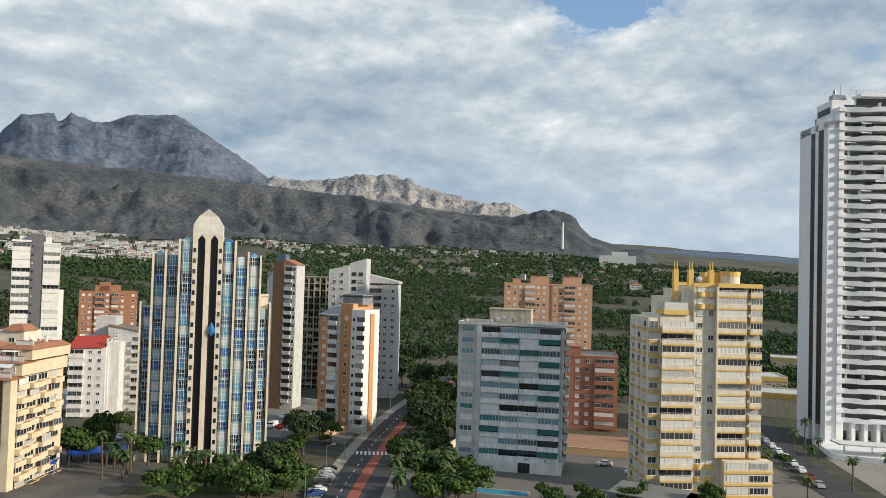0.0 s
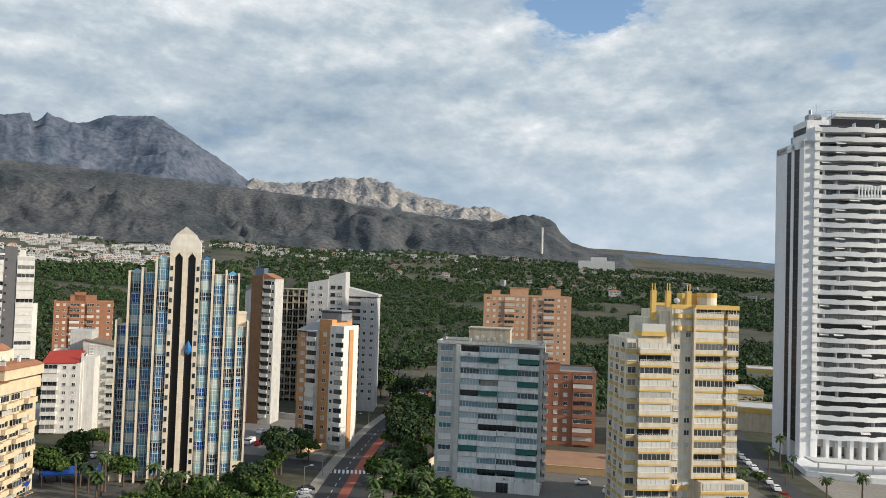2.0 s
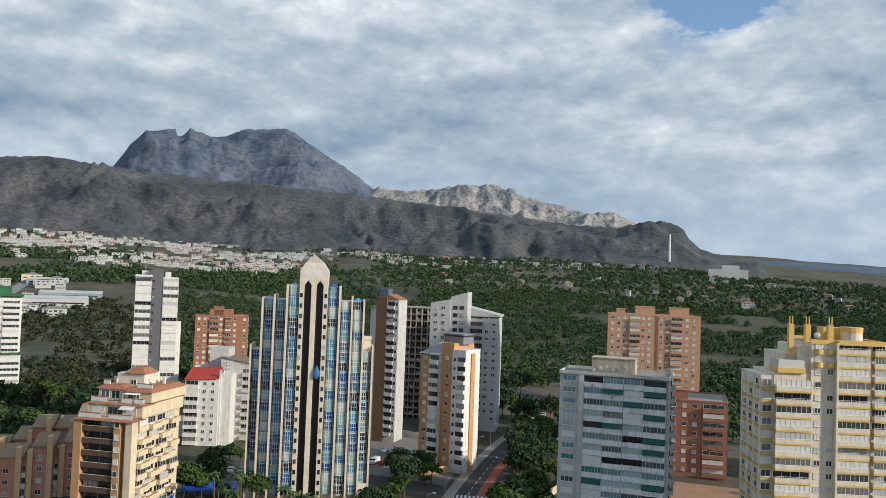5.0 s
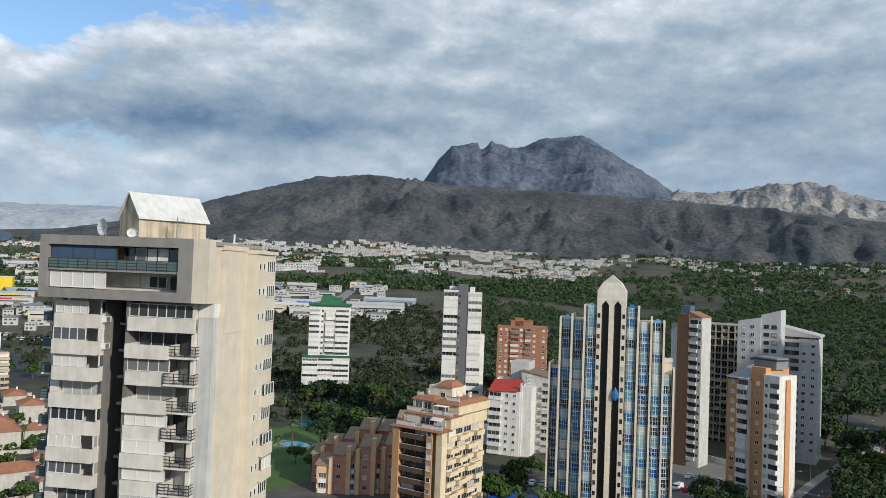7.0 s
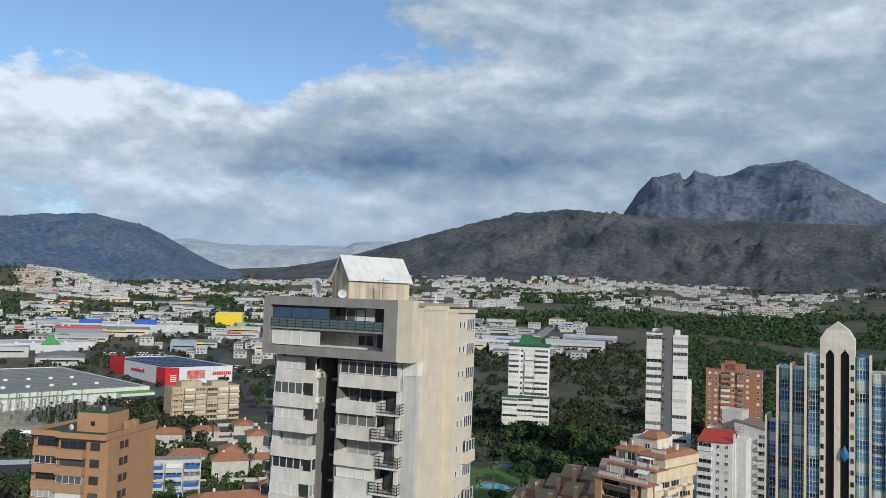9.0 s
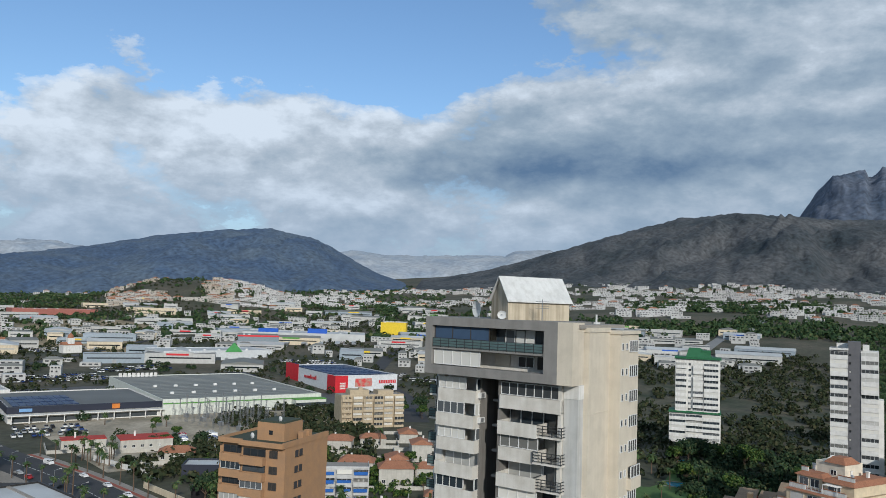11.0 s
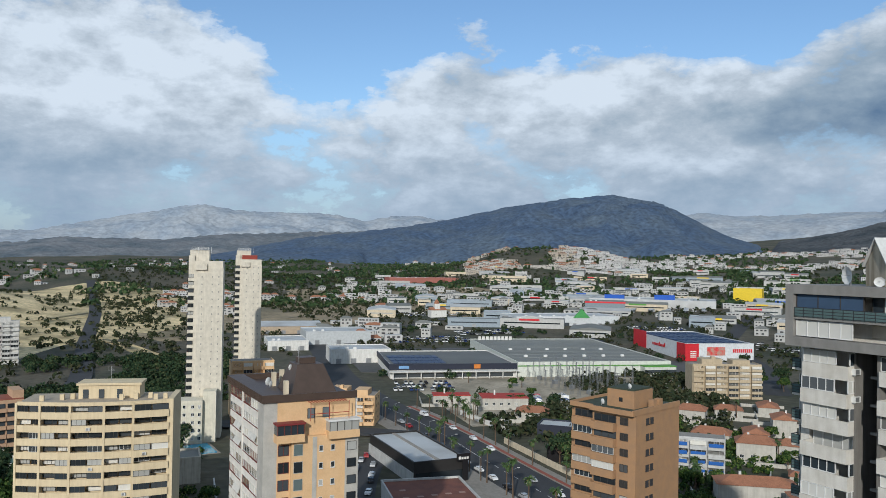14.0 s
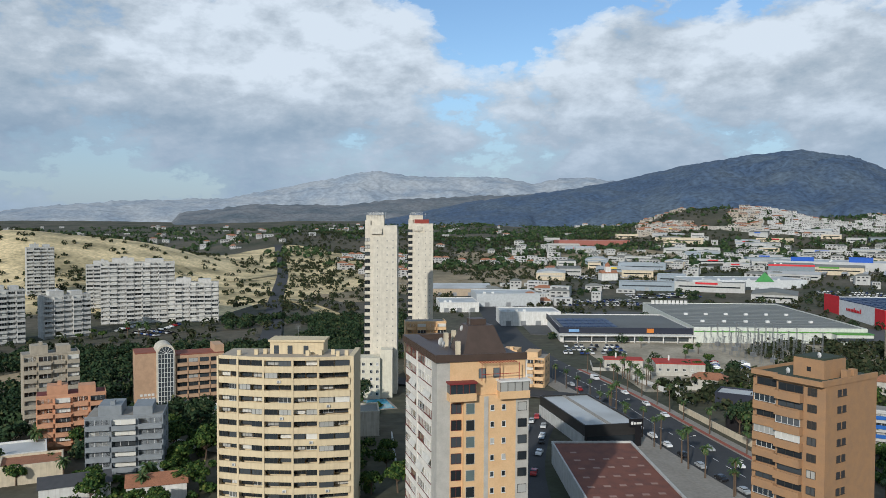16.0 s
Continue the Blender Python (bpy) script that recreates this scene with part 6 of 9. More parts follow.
# ---------------------------------------------------------------- curved cream block
def cream_block():
    t = thing("apartment_block", -180.5, -60.2, 0, 91, "curved cream apartment block with long window bands", "apartment block")
    CC = mat("warm_cream_band", (0.66, 0.55, 0.36), 0.8, streak=0.25, second=(0.62, 0.51, 0.33))
    t.scale = (0.965, 1, 1)
    n, fh = 13, 2.86
    W = 32.0

    def yy(x):
        return 1.6 - 2.6 * math.sin(math.pi * min(max(x / W, 0), 1))
    xs = [0, 5.2, 11.6, 18.6, 24.6, W]
    part("wall", [prism([(x, yy(x) + 1.3) for x in [W * i / 12 for i in range(13)]] + [(W, 13), (0, 13)], 0, 36.6)], CC, t)
    for i in range(5):
        a, b = xs[i], xs[i + 1]
        ang = math.degrees(math.atan2(yy(b) - yy(a), b - a))
        L = math.hypot(b - a, yy(b) - yy(a))
        out = 0.5 if i == 4 else 0.0
        bm = mesh("balcony", [box(0, L, -0.9 - out, 0.8, -0.3, 0), box(0, L, -0.9 - out, -0.72 - out, 0, 1.15), box(0, L, -0.95 - out, -0.7 - out, 1.15, 1.22)], CC)
        put_pier = part("pier", [box(-0.25, 0.25, -1.0, 1.2, 0, 37)], CC, t, "", (a, yy(a), 0), ang)
        for k in range(n):
            z = 36.6 - (k + 1) * fh + 0.2
            put("balcony", bm, t, (a, yy(a), z), ang)
            o = rng.random()
            half = L / 2
            for q in range(2):
                gm = [GLASSD, GLASS, GLASSW][0 if rng.random() < 0.72 else (1 if rng.random() < 0.6 else 2)]
                dep = -0.55 - out if rng.random() < 0.5 else 0.6
                m = pose(a, yy(a), z, 0, 0, ang) @ pose(0.25 + q * half, dep, 1.2)
                ob = put("window", window_mesh(half - 0.35, 1.3, 3, WFRAME if gm is GLASSW else DFRAME, gm, False), t)
                ob.matrix_basis = m
            if rng.random() < 0.25:
                ob = put("air_conditioner", ac_mesh(), t)
                ob.matrix_basis = pose(a, yy(a), z, 0, 0, ang) @ pose(rng.uniform(0.4, L - 1.2), -0.92 - out, 0.2)
    part("end_wall", [box(W - 0.1, W + 1.2, 0.6, 13, 0, 37.4)], CC, t)
    part("roof", [prism([(x, yy(x) + 0.2) for x in [W * i / 12 for i in range(13)]] + [(W, 12.8), (0, 12.8)], 36.6, 36.95)], mat("roof_screed", (0.42, 0.36, 0.28), 0.9, vary=0.3), t)
    part("parapet", [prism([(x, yy(x) - 0.9) for x in [W * i / 12 for i in range(13)]] + [(x, yy(x) - 0.6) for x in [W * (12 - i) / 12 for i in range(13)]], 36.5, 37.3)], CC, t)
    part("roof_house", [box(11.6, 25, 5.0, 11, 36.9, 39.9, 0), box(11.2, 25.4, 4.6, 11.4, 39.9, 40.4, 0), box(12.6, 13.8, 4.9, 5.0, 37, 39.0, 1), box(16, 17.2, 4.9, 5.0, 37, 39.0, 1), box(20, 21.2, 4.9, 5.0, 37, 39, 1)], [CC, GLASSD], t)
    for i, x in enumerate((4, 8, 10, 21, 24, 27, 28.5, 30.5)):
        part("roof_vent", [box(x, x + 0.9, 2.5 + i % 3, 3.3 + i % 3, 36.9, 38.2)], CC, t)
    antenna(t, 18, 8, 40.4, 3.4)


cream_block()


# ---------------------------------------------------------------- peach tower with brown roof
def peach_tower():
    t = thing("apartment_tower", -152.8, -13.4, 0, 18, "peach and grey tower with a brown metal roof", "apartment tower")
    # local x runs along the shaded side, the sunlit face turns off at the corner
    fh = 2.85
    GP = mat("grey_tile_panel", (0.47, 0.45, 0.41), 0.7, fine=4)
    WS = mat("white_shade", (0.80, 0.76, 0.69), 0.8, streak=0.15)
    REDF = mat("maroon_frame", (0.16, 0.035, 0.025), 0.5)
    BRM = mat("brown_roof_metal", (0.10, 0.07, 0.055), 0.5, metal=0.3)
    W, D = 24.0, 17.0
    t.scale = (1, 0.94, 1)
    part("wall", [box(0, W, 0.8, D, 0, 45.5)], WS, t)
    for k in range(16):
        z = 45.2 - (k + 1) * fh
        for a, w in ((0.5, 4.4), (5.0, 4.4), (10.4, 4.7), (15.3, 4.7)):
            put("balcony", cached(("pb", w), lambda: mesh("balcony", [box(0, w, -0.9, 0.1, -0.3, 0.0, 0), box(0, w, -0.9, -0.75, 0, 1.0, 0), box(-0.03, w + 0.03, -0.95, -0.72, 1.0, 1.12, 1)], [WS, REDF])), t, (a, 0.8, z))
            put("window", window_mesh(w - 0.1, 1.5, 4, REDF if rng.random() < 0.35 else WFRAME, GLASSW, False), t, (a + 0.05, -0.0, z + 1.14))
            if rng.random() < 0.07:
                part("awning", [poly([(0, 0, 0), (w, 0, 0), (w, -0.55, -0.9), (0, -0.55, -0.9), (0, 0, 0.05), (w, 0, 0.05), (w, -0.5, -0.9), (0, -0.5, -0.9)], [(0, 3, 2, 1), (4, 5, 6, 7), (0, 1, 5, 4), (1, 2, 6, 5), (2, 3, 7, 6), (3, 0, 4, 7)])], mat("white_awning", (0.62, 0.60, 0.55), 0.8), t, "white canvas awning", (a, -0.15, z + 2.6))
    part("grey_strip", [box(9.45, 10.35, -0.2, 0.9, 0, 45.4)], WS, t)
    part("grey_strip", [box(20.7, W + 0.1, -0.2, 2.2, 0, 45.6)], GP, t, "grey tiled corner strip")
    # sunlit face
    segs = [(2.2, 4.6, PEACH, "glz"), (4.6, 7.0, PEACH, "none"), (7.0, 14.5, PEACH, "small"), (14.5, D, GP, "dark")]
    for u0, u1, m, kind in segs:
        bump_ = 0.9 if u0 >= 4.6 else 0.1
        part("wall", [box(W, W + bump_, u0, u1, 0, 39.6 if u0 >= 4.6 else 42)], m, t)
        for k in range(14):
            z = 38.0 - (k + 1) * fh + 1.0
            f = (W + bump_ + 0.02)
            if kind == "glz":
                put("window", window_mesh(1.9, 1.8, 2, REDF, GLASSD, False), t, (f, u0 + 0.25, z + 0.4), 90)
            elif kind == "small":
                for u in (u0 + 2.6, u0 + 4.8):
                    put("window", window_mesh(0.7, 1.0, 1, WFRAME, GLASSD), t, (f, u, z + 0.8), 90)
            elif kind == "dark":
                put("window", window_mesh(1.7, 1.5, 1, DFRAME, GLASSD, False), t, (f, u0 + 0.4, z + 0.5), 90)
            else:
                put("window", window_mesh(1.6, 1.9, 1, GP, GLASSD if k % 2 else mat("teal_shutter", (0.12, 0.16, 0.16), 0.7), False), t, (f, u0 + 0.4, z + 0.4), 90)
    part("grey_stripe", [box(W + 0.9, W + 0.96, 8.4, 9.2, 0, 39.4)], GP, t)
    part("upper_wall", [box(W - 3, W + 0.2, 2.2, D - 0.4, 39.6, 45.4)], PEACH, t, "peach upper storey")
    for u0, w, red in ((1.6, 5.0, True), (11.0, 5.8, False)):
        sun_room = part("sun_room", [box(W - 1.4, W + 2.0, u0, u0 + w, 39.0, 40.3, 0), box(W - 1.4, W + 1.9, u0 + 0.1, u0 + w - 0.1, 40.3, 41.9, 1), box(W - 1.5, W + 2.2, u0 - 0.1, u0 + w + 0.1, 41.9, 42.2, 2)], [PEACH, GLASS, mat("maroon_lattice", (0.2, 0.03, 0.03), 0.6) if red else WFRAME], t, "glazed roof terrace room")
        for i in range(5):
            part("mullion", [box(W + 1.9, W + 1.97, u0 + 0.1 + i * (w - 0.3) / 4, u0 + 0.2 + i * (w - 0.3) / 4, 40.3, 41.9)], REDF if red else DFRAME, sun_room)
    for u in (7.6, 10.4):
        put("window", window_mesh(1.3, 1.7, 1, DFRAME, mat("slate_shutter", (0.14, 0.16, 0.17), 0.7), False), t, (W + 0.22, u, 42.4), 90)
    part("pergola", [box(W - 0.2, W + 1.8, 7.6 + i * 0.55, 7.7 + i * 0.55, 45.2, 45.32) for i in range(13)] + [box(W + 1.7, W + 1.8, u, u + 0.1, 42.3, 45.2) for u in (7.6, 11, 14.7)] + [box(W + 1.7, W + 1.8, 7.6, 14.8, 43.3, 43.4)], mat("red_steel", (0.35, 0.05, 0.03), 0.5), t, "red steel pergola")
    part("roof_band", [box(-0.4, W + 0.5, -0.6, 2.6, 45.4, 46.7), box(-0.4, W + 0.5, 2.6, D - 0.2, 45.4, 45.7), box(-0.4, 0.2, 2.6, D, 45.7, 46.7), box(W + 0.1, W + 0.5, 2.6, D - 0.2, 45.7, 46.6)], BRM, t, "brown standing-seam roof band")
    part("seams", [box(i * 0.53, i * 0.53 + 0.05, -0.66, -0.6, 45.4, 46.7) for i in range(46)], BRM, t)
    v = [(11.5, 6, 45.7), (20.5, 6, 45.7), (20.5, 14.5, 45.7), (11.5, 14.5, 45.7), (12.6, 8, 50.4), (17.0, 8, 50.4), (17.0, 13, 50.4), (12.6, 13, 50.4)]
    part("roof_cone", [(v, [(0, 1, 5, 4), (1, 2, 6, 5), (2, 3, 7, 6), (3, 0, 4, 7), (4, 5, 6, 7)], 0)] + [box(13.0, 15.6, 9.0, 12.0, 50.35, 51.4)], BRM, t, "brown metal mansard roof house")
    dish(t, 15.4, 3.2, 46.6, 0.75, -60)
    dish(t, 16.4, 3.4, 46.6, 0.55, -50)
    dish(t, 14.6, 7.6, 49.0, 0.55, -60)
    for x, y in ((9, 5.5), (19.5, 4.6), (6, 8)):
        part("chimney", [box(x, x + 0.8, y, y + 0.8, 45.7, 48.2)], CREAM, t)
    antenna(t, 14.5, 9, 50.2, 3.0)


peach_tower()


# ---------------------------------------------------------------- brown brick block
def brown_block():
    t = thing("apartment_block", -144.6, 50.8, 0, 35, "brown brick apartment block with stepped balconies", "apartment block")
    t.scale = (1.08, 1.08, 1)
    W, D, fh = 13.2, 15, 2.85
    part("wall", [box(0, 4.6, 1.4, D, 0, 41.6), box(4.6, W, 0.4, D, 0, 41.6)], BROWN, t)
    part("wall", [box(-1.2, 0, 2.4, D, 0, 40.6)], BROWN, t)
    for k in range(14):
        z = 41.2 - (k + 1) * fh
        for a, w, y in ((0.2, 4.2, 1.4), (4.9, 4.6, 0.4)):
            put("balcony", balcony_mesh(w, 1.1, 1.15, BROWN, 0.3), t, (a, y, z))
            o = rng.random()
            put("window", window_mesh(w - 0.3, 1.35, 4 if o < 0.5 else 3, WFRAME if o < 0.45 else DFRAME, GLASS if o < 0.5 else GLASSD, False), t, (a + 0.15, y - (0.75 if o < 0.4 else 0.05), z + 1.18))
        put("window", window_mesh(1.5, 1.4, 2, DFRAME, GLASSD, False), t, (10.2, 0.35, z + 1.1))
        for u in (3.6, 5.0):
            put("window", window_mesh(0.95, 1.15, 1, DFRAME, DARK), t, (W + 0.02, u, z + 1.1), 90)
    part("parapet", [box(-0.1, 4.7, 0.2, 0.45, 41.5, 42.4), box(4.7, W + 0.1, -0.8, -0.5, 41.5, 42.4), box(W - 0.2, W + 0.15, -0.5, D, 41.5, 42.5), box(-0.2, 0.1, 0.4, D, 41.5, 42.4)], BROWN, t)
    part("roof", [box(0.1, W - 0.2, 0.4, D, 41.6, 41.9)], mat("green_felt_roof", (0.05, 0.065, 0.045), 0.9), t, "dark green felt roof")
    part("roof_house", [box(5.6, 11.0, 3.4, 9.5, 41.9, 45.2, 0), box(5.8, 10.8, 3.6, 9.3, 45.2, 45.5, 1), box(8, 8.7, 3.35, 3.4, 43, 43.8, 2)], [BROWN, mat("green_felt_roof", (0.05, 0.065, 0.045), 0.9), GLASSD], t)
    dish(t, 5.0, 2.6, 42.0, 0.55)
    dish(t, 9.6, 4.0, 45.4, 0.5)
    for y in (6.2, 8.2):
        part("chimney", [box(W - 1.1, W - 0.1, y, y + 1.1, 41.9, 43.6)], BROWN, t)


brown_block()


# ---------------------------------------------------------------- hotel with an arched glass front
def arch_hotel():
    t = thing("hotel", -270, -119.5, 0, 118, "brick hotel with a tall arched glass stair front", "hotel")
    HB = mat("salmon_brick", (0.50, 0.33, 0.21), 0.85, fine=5)
    W, D = 31, 12
    part("wall", [box(0, 7.0, 0.5, D, 0, 21.5), box(13.5, W, 1.5, D, 0, 20)], HB, t)
    out = [(7.0, 0), (13.4, 0), (13.4, 21.4)] + [(10.2 + 3.2 * math.cos(a), 21.4 + 3.2 * math.sin(a)) for a in [math.pi * i / 10 for i in range(1, 10)]] + [(7.0, 21.4)]
    n = len(out)
    v = [(x, -0.2, z) for x, z in out] + [(x, D - 1, z) for x, z in out]
    part("arch_wall", [(v, [tuple(range(n)), tuple(range(2 * n - 1, n - 1, -1))] + [(i, n + i, n + (i + 1) % n, (i + 1) % n) for i in range(n)], 0)], mat("cream_arch", (0.62, 0.56, 0.46), 0.8), t)
    gl = [(7.6, 0.8), (12.8, 0.8), (12.8, 21.2)] + [(10.2 + 2.6 * math.cos(a), 21.2 + 2.6 * math.sin(a)) for a in [math.pi * i / 10 for i in range(1, 10)]] + [(7.6, 21.2)]
    v = [(x, -0.32, z) for x, z in gl] + [(x, -0.2, z) for x, z in gl]
    part("arch_glass", [(v, [tuple(range(n)), tuple(range(2 * n - 1, n - 1, -1))] + [(i, n + i, n + (i + 1) % n, (i + 1) % n) for i in range(n)], 0)], GLASSD, t, "dark glazing")
    for i in range(6):
        part("mullion", [box(7.6 + i * 1.04 - 0.07, 7.6 + i * 1.04 + 0.07, -0.45, -0.3, 0.8, 21.2)], WFRAME, t)
    for i in range(13):
        part("transom", [box(7.6, 12.8, -0.44, -0.3, 0.8 + i * 1.7 - 0.07, 0.8 + i * 1.7 + 0.07)], WFRAME, t)
    for i in range(1, 6):
        a = math.pi * i / 6
        part("mullion", [rod((10.2, -0.4, 21.2), (10.2 + 2.6 * math.cos(a), -0.4, 21.2 + 2.6 * math.sin(a)), 0.08)], WFRAME, t)
    for k in range(6):
        z = 1.8 + k * 2.9
        for i in range(4):
            u = 14.2 + i * 3.9
            put("balcony", balcony_mesh(3.7, 1.0, 1.0, HB), t, (u, 1.5, z))
            put("window", window_mesh(3.2, 1.5, 2, DFRAME, GLASSD, False), t, (u + 0.2, 1.45, z + 1.02))
    part("sign", [box(1.5 + i * 1.3, 2.4 + i * 1.3, 0.42, 0.5, 6.3, 7.1) for i in range(4)] + [box(2.0 + i * 1.2, 2.8 + i * 1.2, 0.42, 0.5, 5.0, 5.7) for i in range(4)], WHITE, t, "white raised wall lettering")
    part("roof", [box(0, 7, 0.5, D, 21.5, 21.9), box(13.5, W, 1.5, D, 20, 20.4)], mat("dull_red_roof", (0.26, 0.09, 0.06), 0.9), t)
    part("roof_house", [box(W - 3.4, W, 2, D, 20, 23)], HB, t)


arch_hotel()


# ---------------------------------------------------------------- white flats on the rise, small blocks below
FLATW = mat("sun_bleached_white", (0.60, 0.59, 0.56), 0.85, streak=0.25)


def white_flats(x, y, z, rz, W, D, H, cols, label, m=FLATW, step=True, top=ROOFGREY):
    t = thing("apartment_block", x, y, z, rz, label, "apartment block")
    part("wall", [box(0, W, 0.8, D, -6, H)], m, t)
    fh = 2.85
    n = int(H / fh)
    w = W / cols
    ends = []
    for k in range(n):
        zz = H - (k + 1) * fh
        for i in range(cols):
            q = 0.7 if (i % 2) else 0.0
            put("balcony", cached(("flatbal", round(w, 2), m.name), lambda: mesh("balcony", [box(0, w - 0.5, -1.1, 0, -0.3, 0, 0), box(0, w - 0.5, -1.1, -0.96, 0, 1.05, 0), box(0, 0.12, -0.96, 0.8, 0, 2.5, 0), box(0.15, w - 0.6, 0.0, 0.9, 1.05, 2.4, 1), box(w * 0.33, w * 0.33 + 0.1, -0.06, 0, 1.05, 2.4, 2), box(w * 0.62, w * 0.62 + 0.1, -0.06, 0, 1.05, 2.4, 2)], [m, GLASSW, WFRAME])), t, (i * w + 0.25, 0.8 - q, zz))
        ends += [box(W - 0.02, W + 0.05, u, u + 1.1, zz + 0.9, zz + 2.1) for u in (D * 0.3, D * 0.65)]
    part("end_windows", ends, GLASSD, t)
    part("roof", [box(0.1, W - 0.25, 1.0, D - 0.1, H - 0.1, H + 0.12)], top, t, "flat roof")
    if step:
        part("roof_house", [box(W * 0.15, W * 0.45, 3, D - 2, H, H + 2.9), box(W * 0.6, W * 0.85, 3, D - 2, H, H + 2.4), box(W * 0.3, W * 0.36, 4, 6, H + 2.9, H + 4)], m, t)
    part("parapet", [box(0, W, 0.7, 0.95, H, H + 0.6), box(W - 0.2, W, 0.95, D, H, H + 0.6)], m, t)
    return t


white_flats(-500, -244, 1, 115, 46, 14, 40, 9, "large white stepped apartment block on the slope")
white_flats(-516, -206, 1, 108, 33, 13, 26, 7, "white mid-rise apartment block with balconies")
white_flats(-436, -246, 0, 135, 26, 12, 25, 5, "white mid-rise apartment block among trees")
white_flats(-560, -284, 2, 118, 34, 12, 34, 7, "white slab block behind the car park")
white_flats(-410, -262, 0, 130, 18, 12, 30, 4, "pale apartment block at the slope foot", PALEGREY)
white_flats(-600, -352, 3, 125, 20, 12, 44, 4, "dark banded apartment tower beyond the slope", PALEGREY)
# partial shade over this block is put into its darker beige
white_flats(-246, -146, 0, 124, 17, 11, 24.5, 4, "tall beige block of flats with stacked balconies", mat("shaded_beige", (0.42, 0.37, 0.29), 0.85, streak=0.2))
white_flats(-222, -128, 0, 118, 19, 10, 16.5, 4, "orange apartment house with white balconies", mat("salmon_orange", (0.54, 0.29, 0.17), 0.85), True, mat("maroon_roof", (0.16, 0.045, 0.04), 0.9))
white_flats(-203, -104, 0, 106, 20, 14, 15.5, 3, "pale grey modern apartment house", mat("blue_grey_render", (0.25, 0.27, 0.29), 0.85), True)
white_flats(-345, -30, 0, 100, 18, 12, 24, 4, "salmon apartment block beside a pool", PEACH, False)


# ---------------------------------------------------------------- roads, plots and water
ASPHALT = mat("asphalt", (0.050, 0.051, 0.055), 0.9, vary=0.3, scale=0.15, fine=2.0)
PAVING = mat("pale_paving", (0.29, 0.265, 0.23), 0.9, vary=0.3, scale=0.1, fine=1.0)
PAINT = mat("road_paint", (0.70, 0.70, 0.68), 0.8, bump=0)
REDLANE = mat("red_lane", (0.30, 0.09, 0.06), 0.9, vary=0.2, fine=2.0)
LAWN = mat("lawn", (0.075, 0.14, 0.034), 0.95, vary=0.4, scale=0.3, fine=3.0)
SAND = mat("sandy_earth", (0.40, 0.31, 0.19), 0.95, vary=0.4, scale=0.02, fine=0.3, second=(0.27, 0.21, 0.13))
WATER = mat("pool_water", (0.05, 0.32, 0.50), 0.08, vary=0.05, spec=0.6, bump=0.05)


def ribbon(name, pts, width, z, material, label, category="road", kind="structure", off=0.0, parent=None):
    """A strip along a line of points, lying on the land; off shifts it sideways."""
    fine = []
    for (x0, y0), (x1, y1) in zip(pts, pts[1:]):
        n = max(1, int(math.hypot(x1 - x0, y1 - y0) / 12))
        fine += [(x0 + (x1 - x0) * i / n, y0 + (y1 - y0) * i / n) for i in range(n)]
    fine.append(pts[-1])
    for _ in range(3):
        fine = [fine[0]] + [((a[0] + 2 * b[0] + c[0]) / 4, (a[1] + 2 * b[1] + c[1]) / 4) for a, b, c in zip(fine, fine[1:], fine[2:])] + [fine[-1]]
    v, f = [], []
    for i, (x, y) in enumerate(fine):
        a, b = fine[max(i - 1, 0)], fine[min(i + 1, len(fine) - 1)]
        d = Vector((b[0] - a[0], b[1] - a[1], 0)).normalized()
        for s in (off - width / 2, off + width / 2):
            px, py = x + d.y * s, y - d.x * s
            g = float(land(px, py)) + z
            v += [(px, py, g), (px, py, g - 0.5)]
    for i in range(len(fine) - 1):
        k = i * 4
        f += [(k, k + 2, k + 6, k + 4), (k + 1, k, k + 4, k + 5), (k + 2, k + 3, k + 7, k + 6)]
    me = mesh(name, [(v, f, 0)], material)
    ob = new(name, me)
    if parent:
        ob.parent = parent
        return ob
    return tagged(ob, label, category, kind=kind)


STREET = [(-20, 120), (-20, 150), (-18.5, 190), (-16, 230), (-10, 283), (0, 330), (6, 375), (2, 415), (-14, 445), (-40, 470), (-90, 500)]
AVENUE = [(-100, 106), (-160, 89), (-213, 74), (-269, 62), (-299, 57), (-332, 49), (-364, 39), (-400, 31), (-464, 21), (-590, 15), (-760, -5), (-1000, -70)]
road = ribbon("road", STREET, 13, 0.08, ASPHALT, "asphalt street with a red lane between the towers")
ribbon("red_lane", STREET[:7], 2.6, 0.09, REDLANE, "", off=0.4, parent=road)
ribbon("pavement", STREET[:8], 3.0, 0.20, PAVING, "pale paved footway along the street", "pavement", off=8.1)
ribbon("pavement", STREET[:8], 3.0, 0.20, PAVING, "pale paved footway along the street", "pavement", off=-8.1)
for i in range(11):
    part("zebra_bar", [box(0, 0.6, 0, 4.0, 0.085, 0.105)], PAINT, road, "", (-23.6 + i * 1.15, 217, 0), 4)
for i in range(22):
    y = 150 + i * 6
    part("lane_mark", [box(-0.08, 0.08, 0, 2.4, 0.085, 0.1)], PAINT, road, "", (float(np.interp(y, [150, 190, 230, 283], [-20, -18.5, -16, -10])) - 3.0, y, 0), -4)
ribbon("road", [(-70, 236), (-45, 232), (-28, 226), (-20, 222)], 9, 0.065, ASPHALT, "side street by the parked cars")
ribbon("road", [(90, 120), (97, 190), (101, 220), (106, 250), (116, 290), (132, 335), (150, 400)], 9, 0.08, ASPHALT, "street lined with parked cars below the white tower")
av = ribbon("road", AVENUE, 19, 0.08, ASPHALT, "wide palm-lined avenue through the retail area")
ribbon("pavement", AVENUE[:7], 5.0, 0.2, PAVING, "pale footway beside the avenue", "pavement", off=12.2)
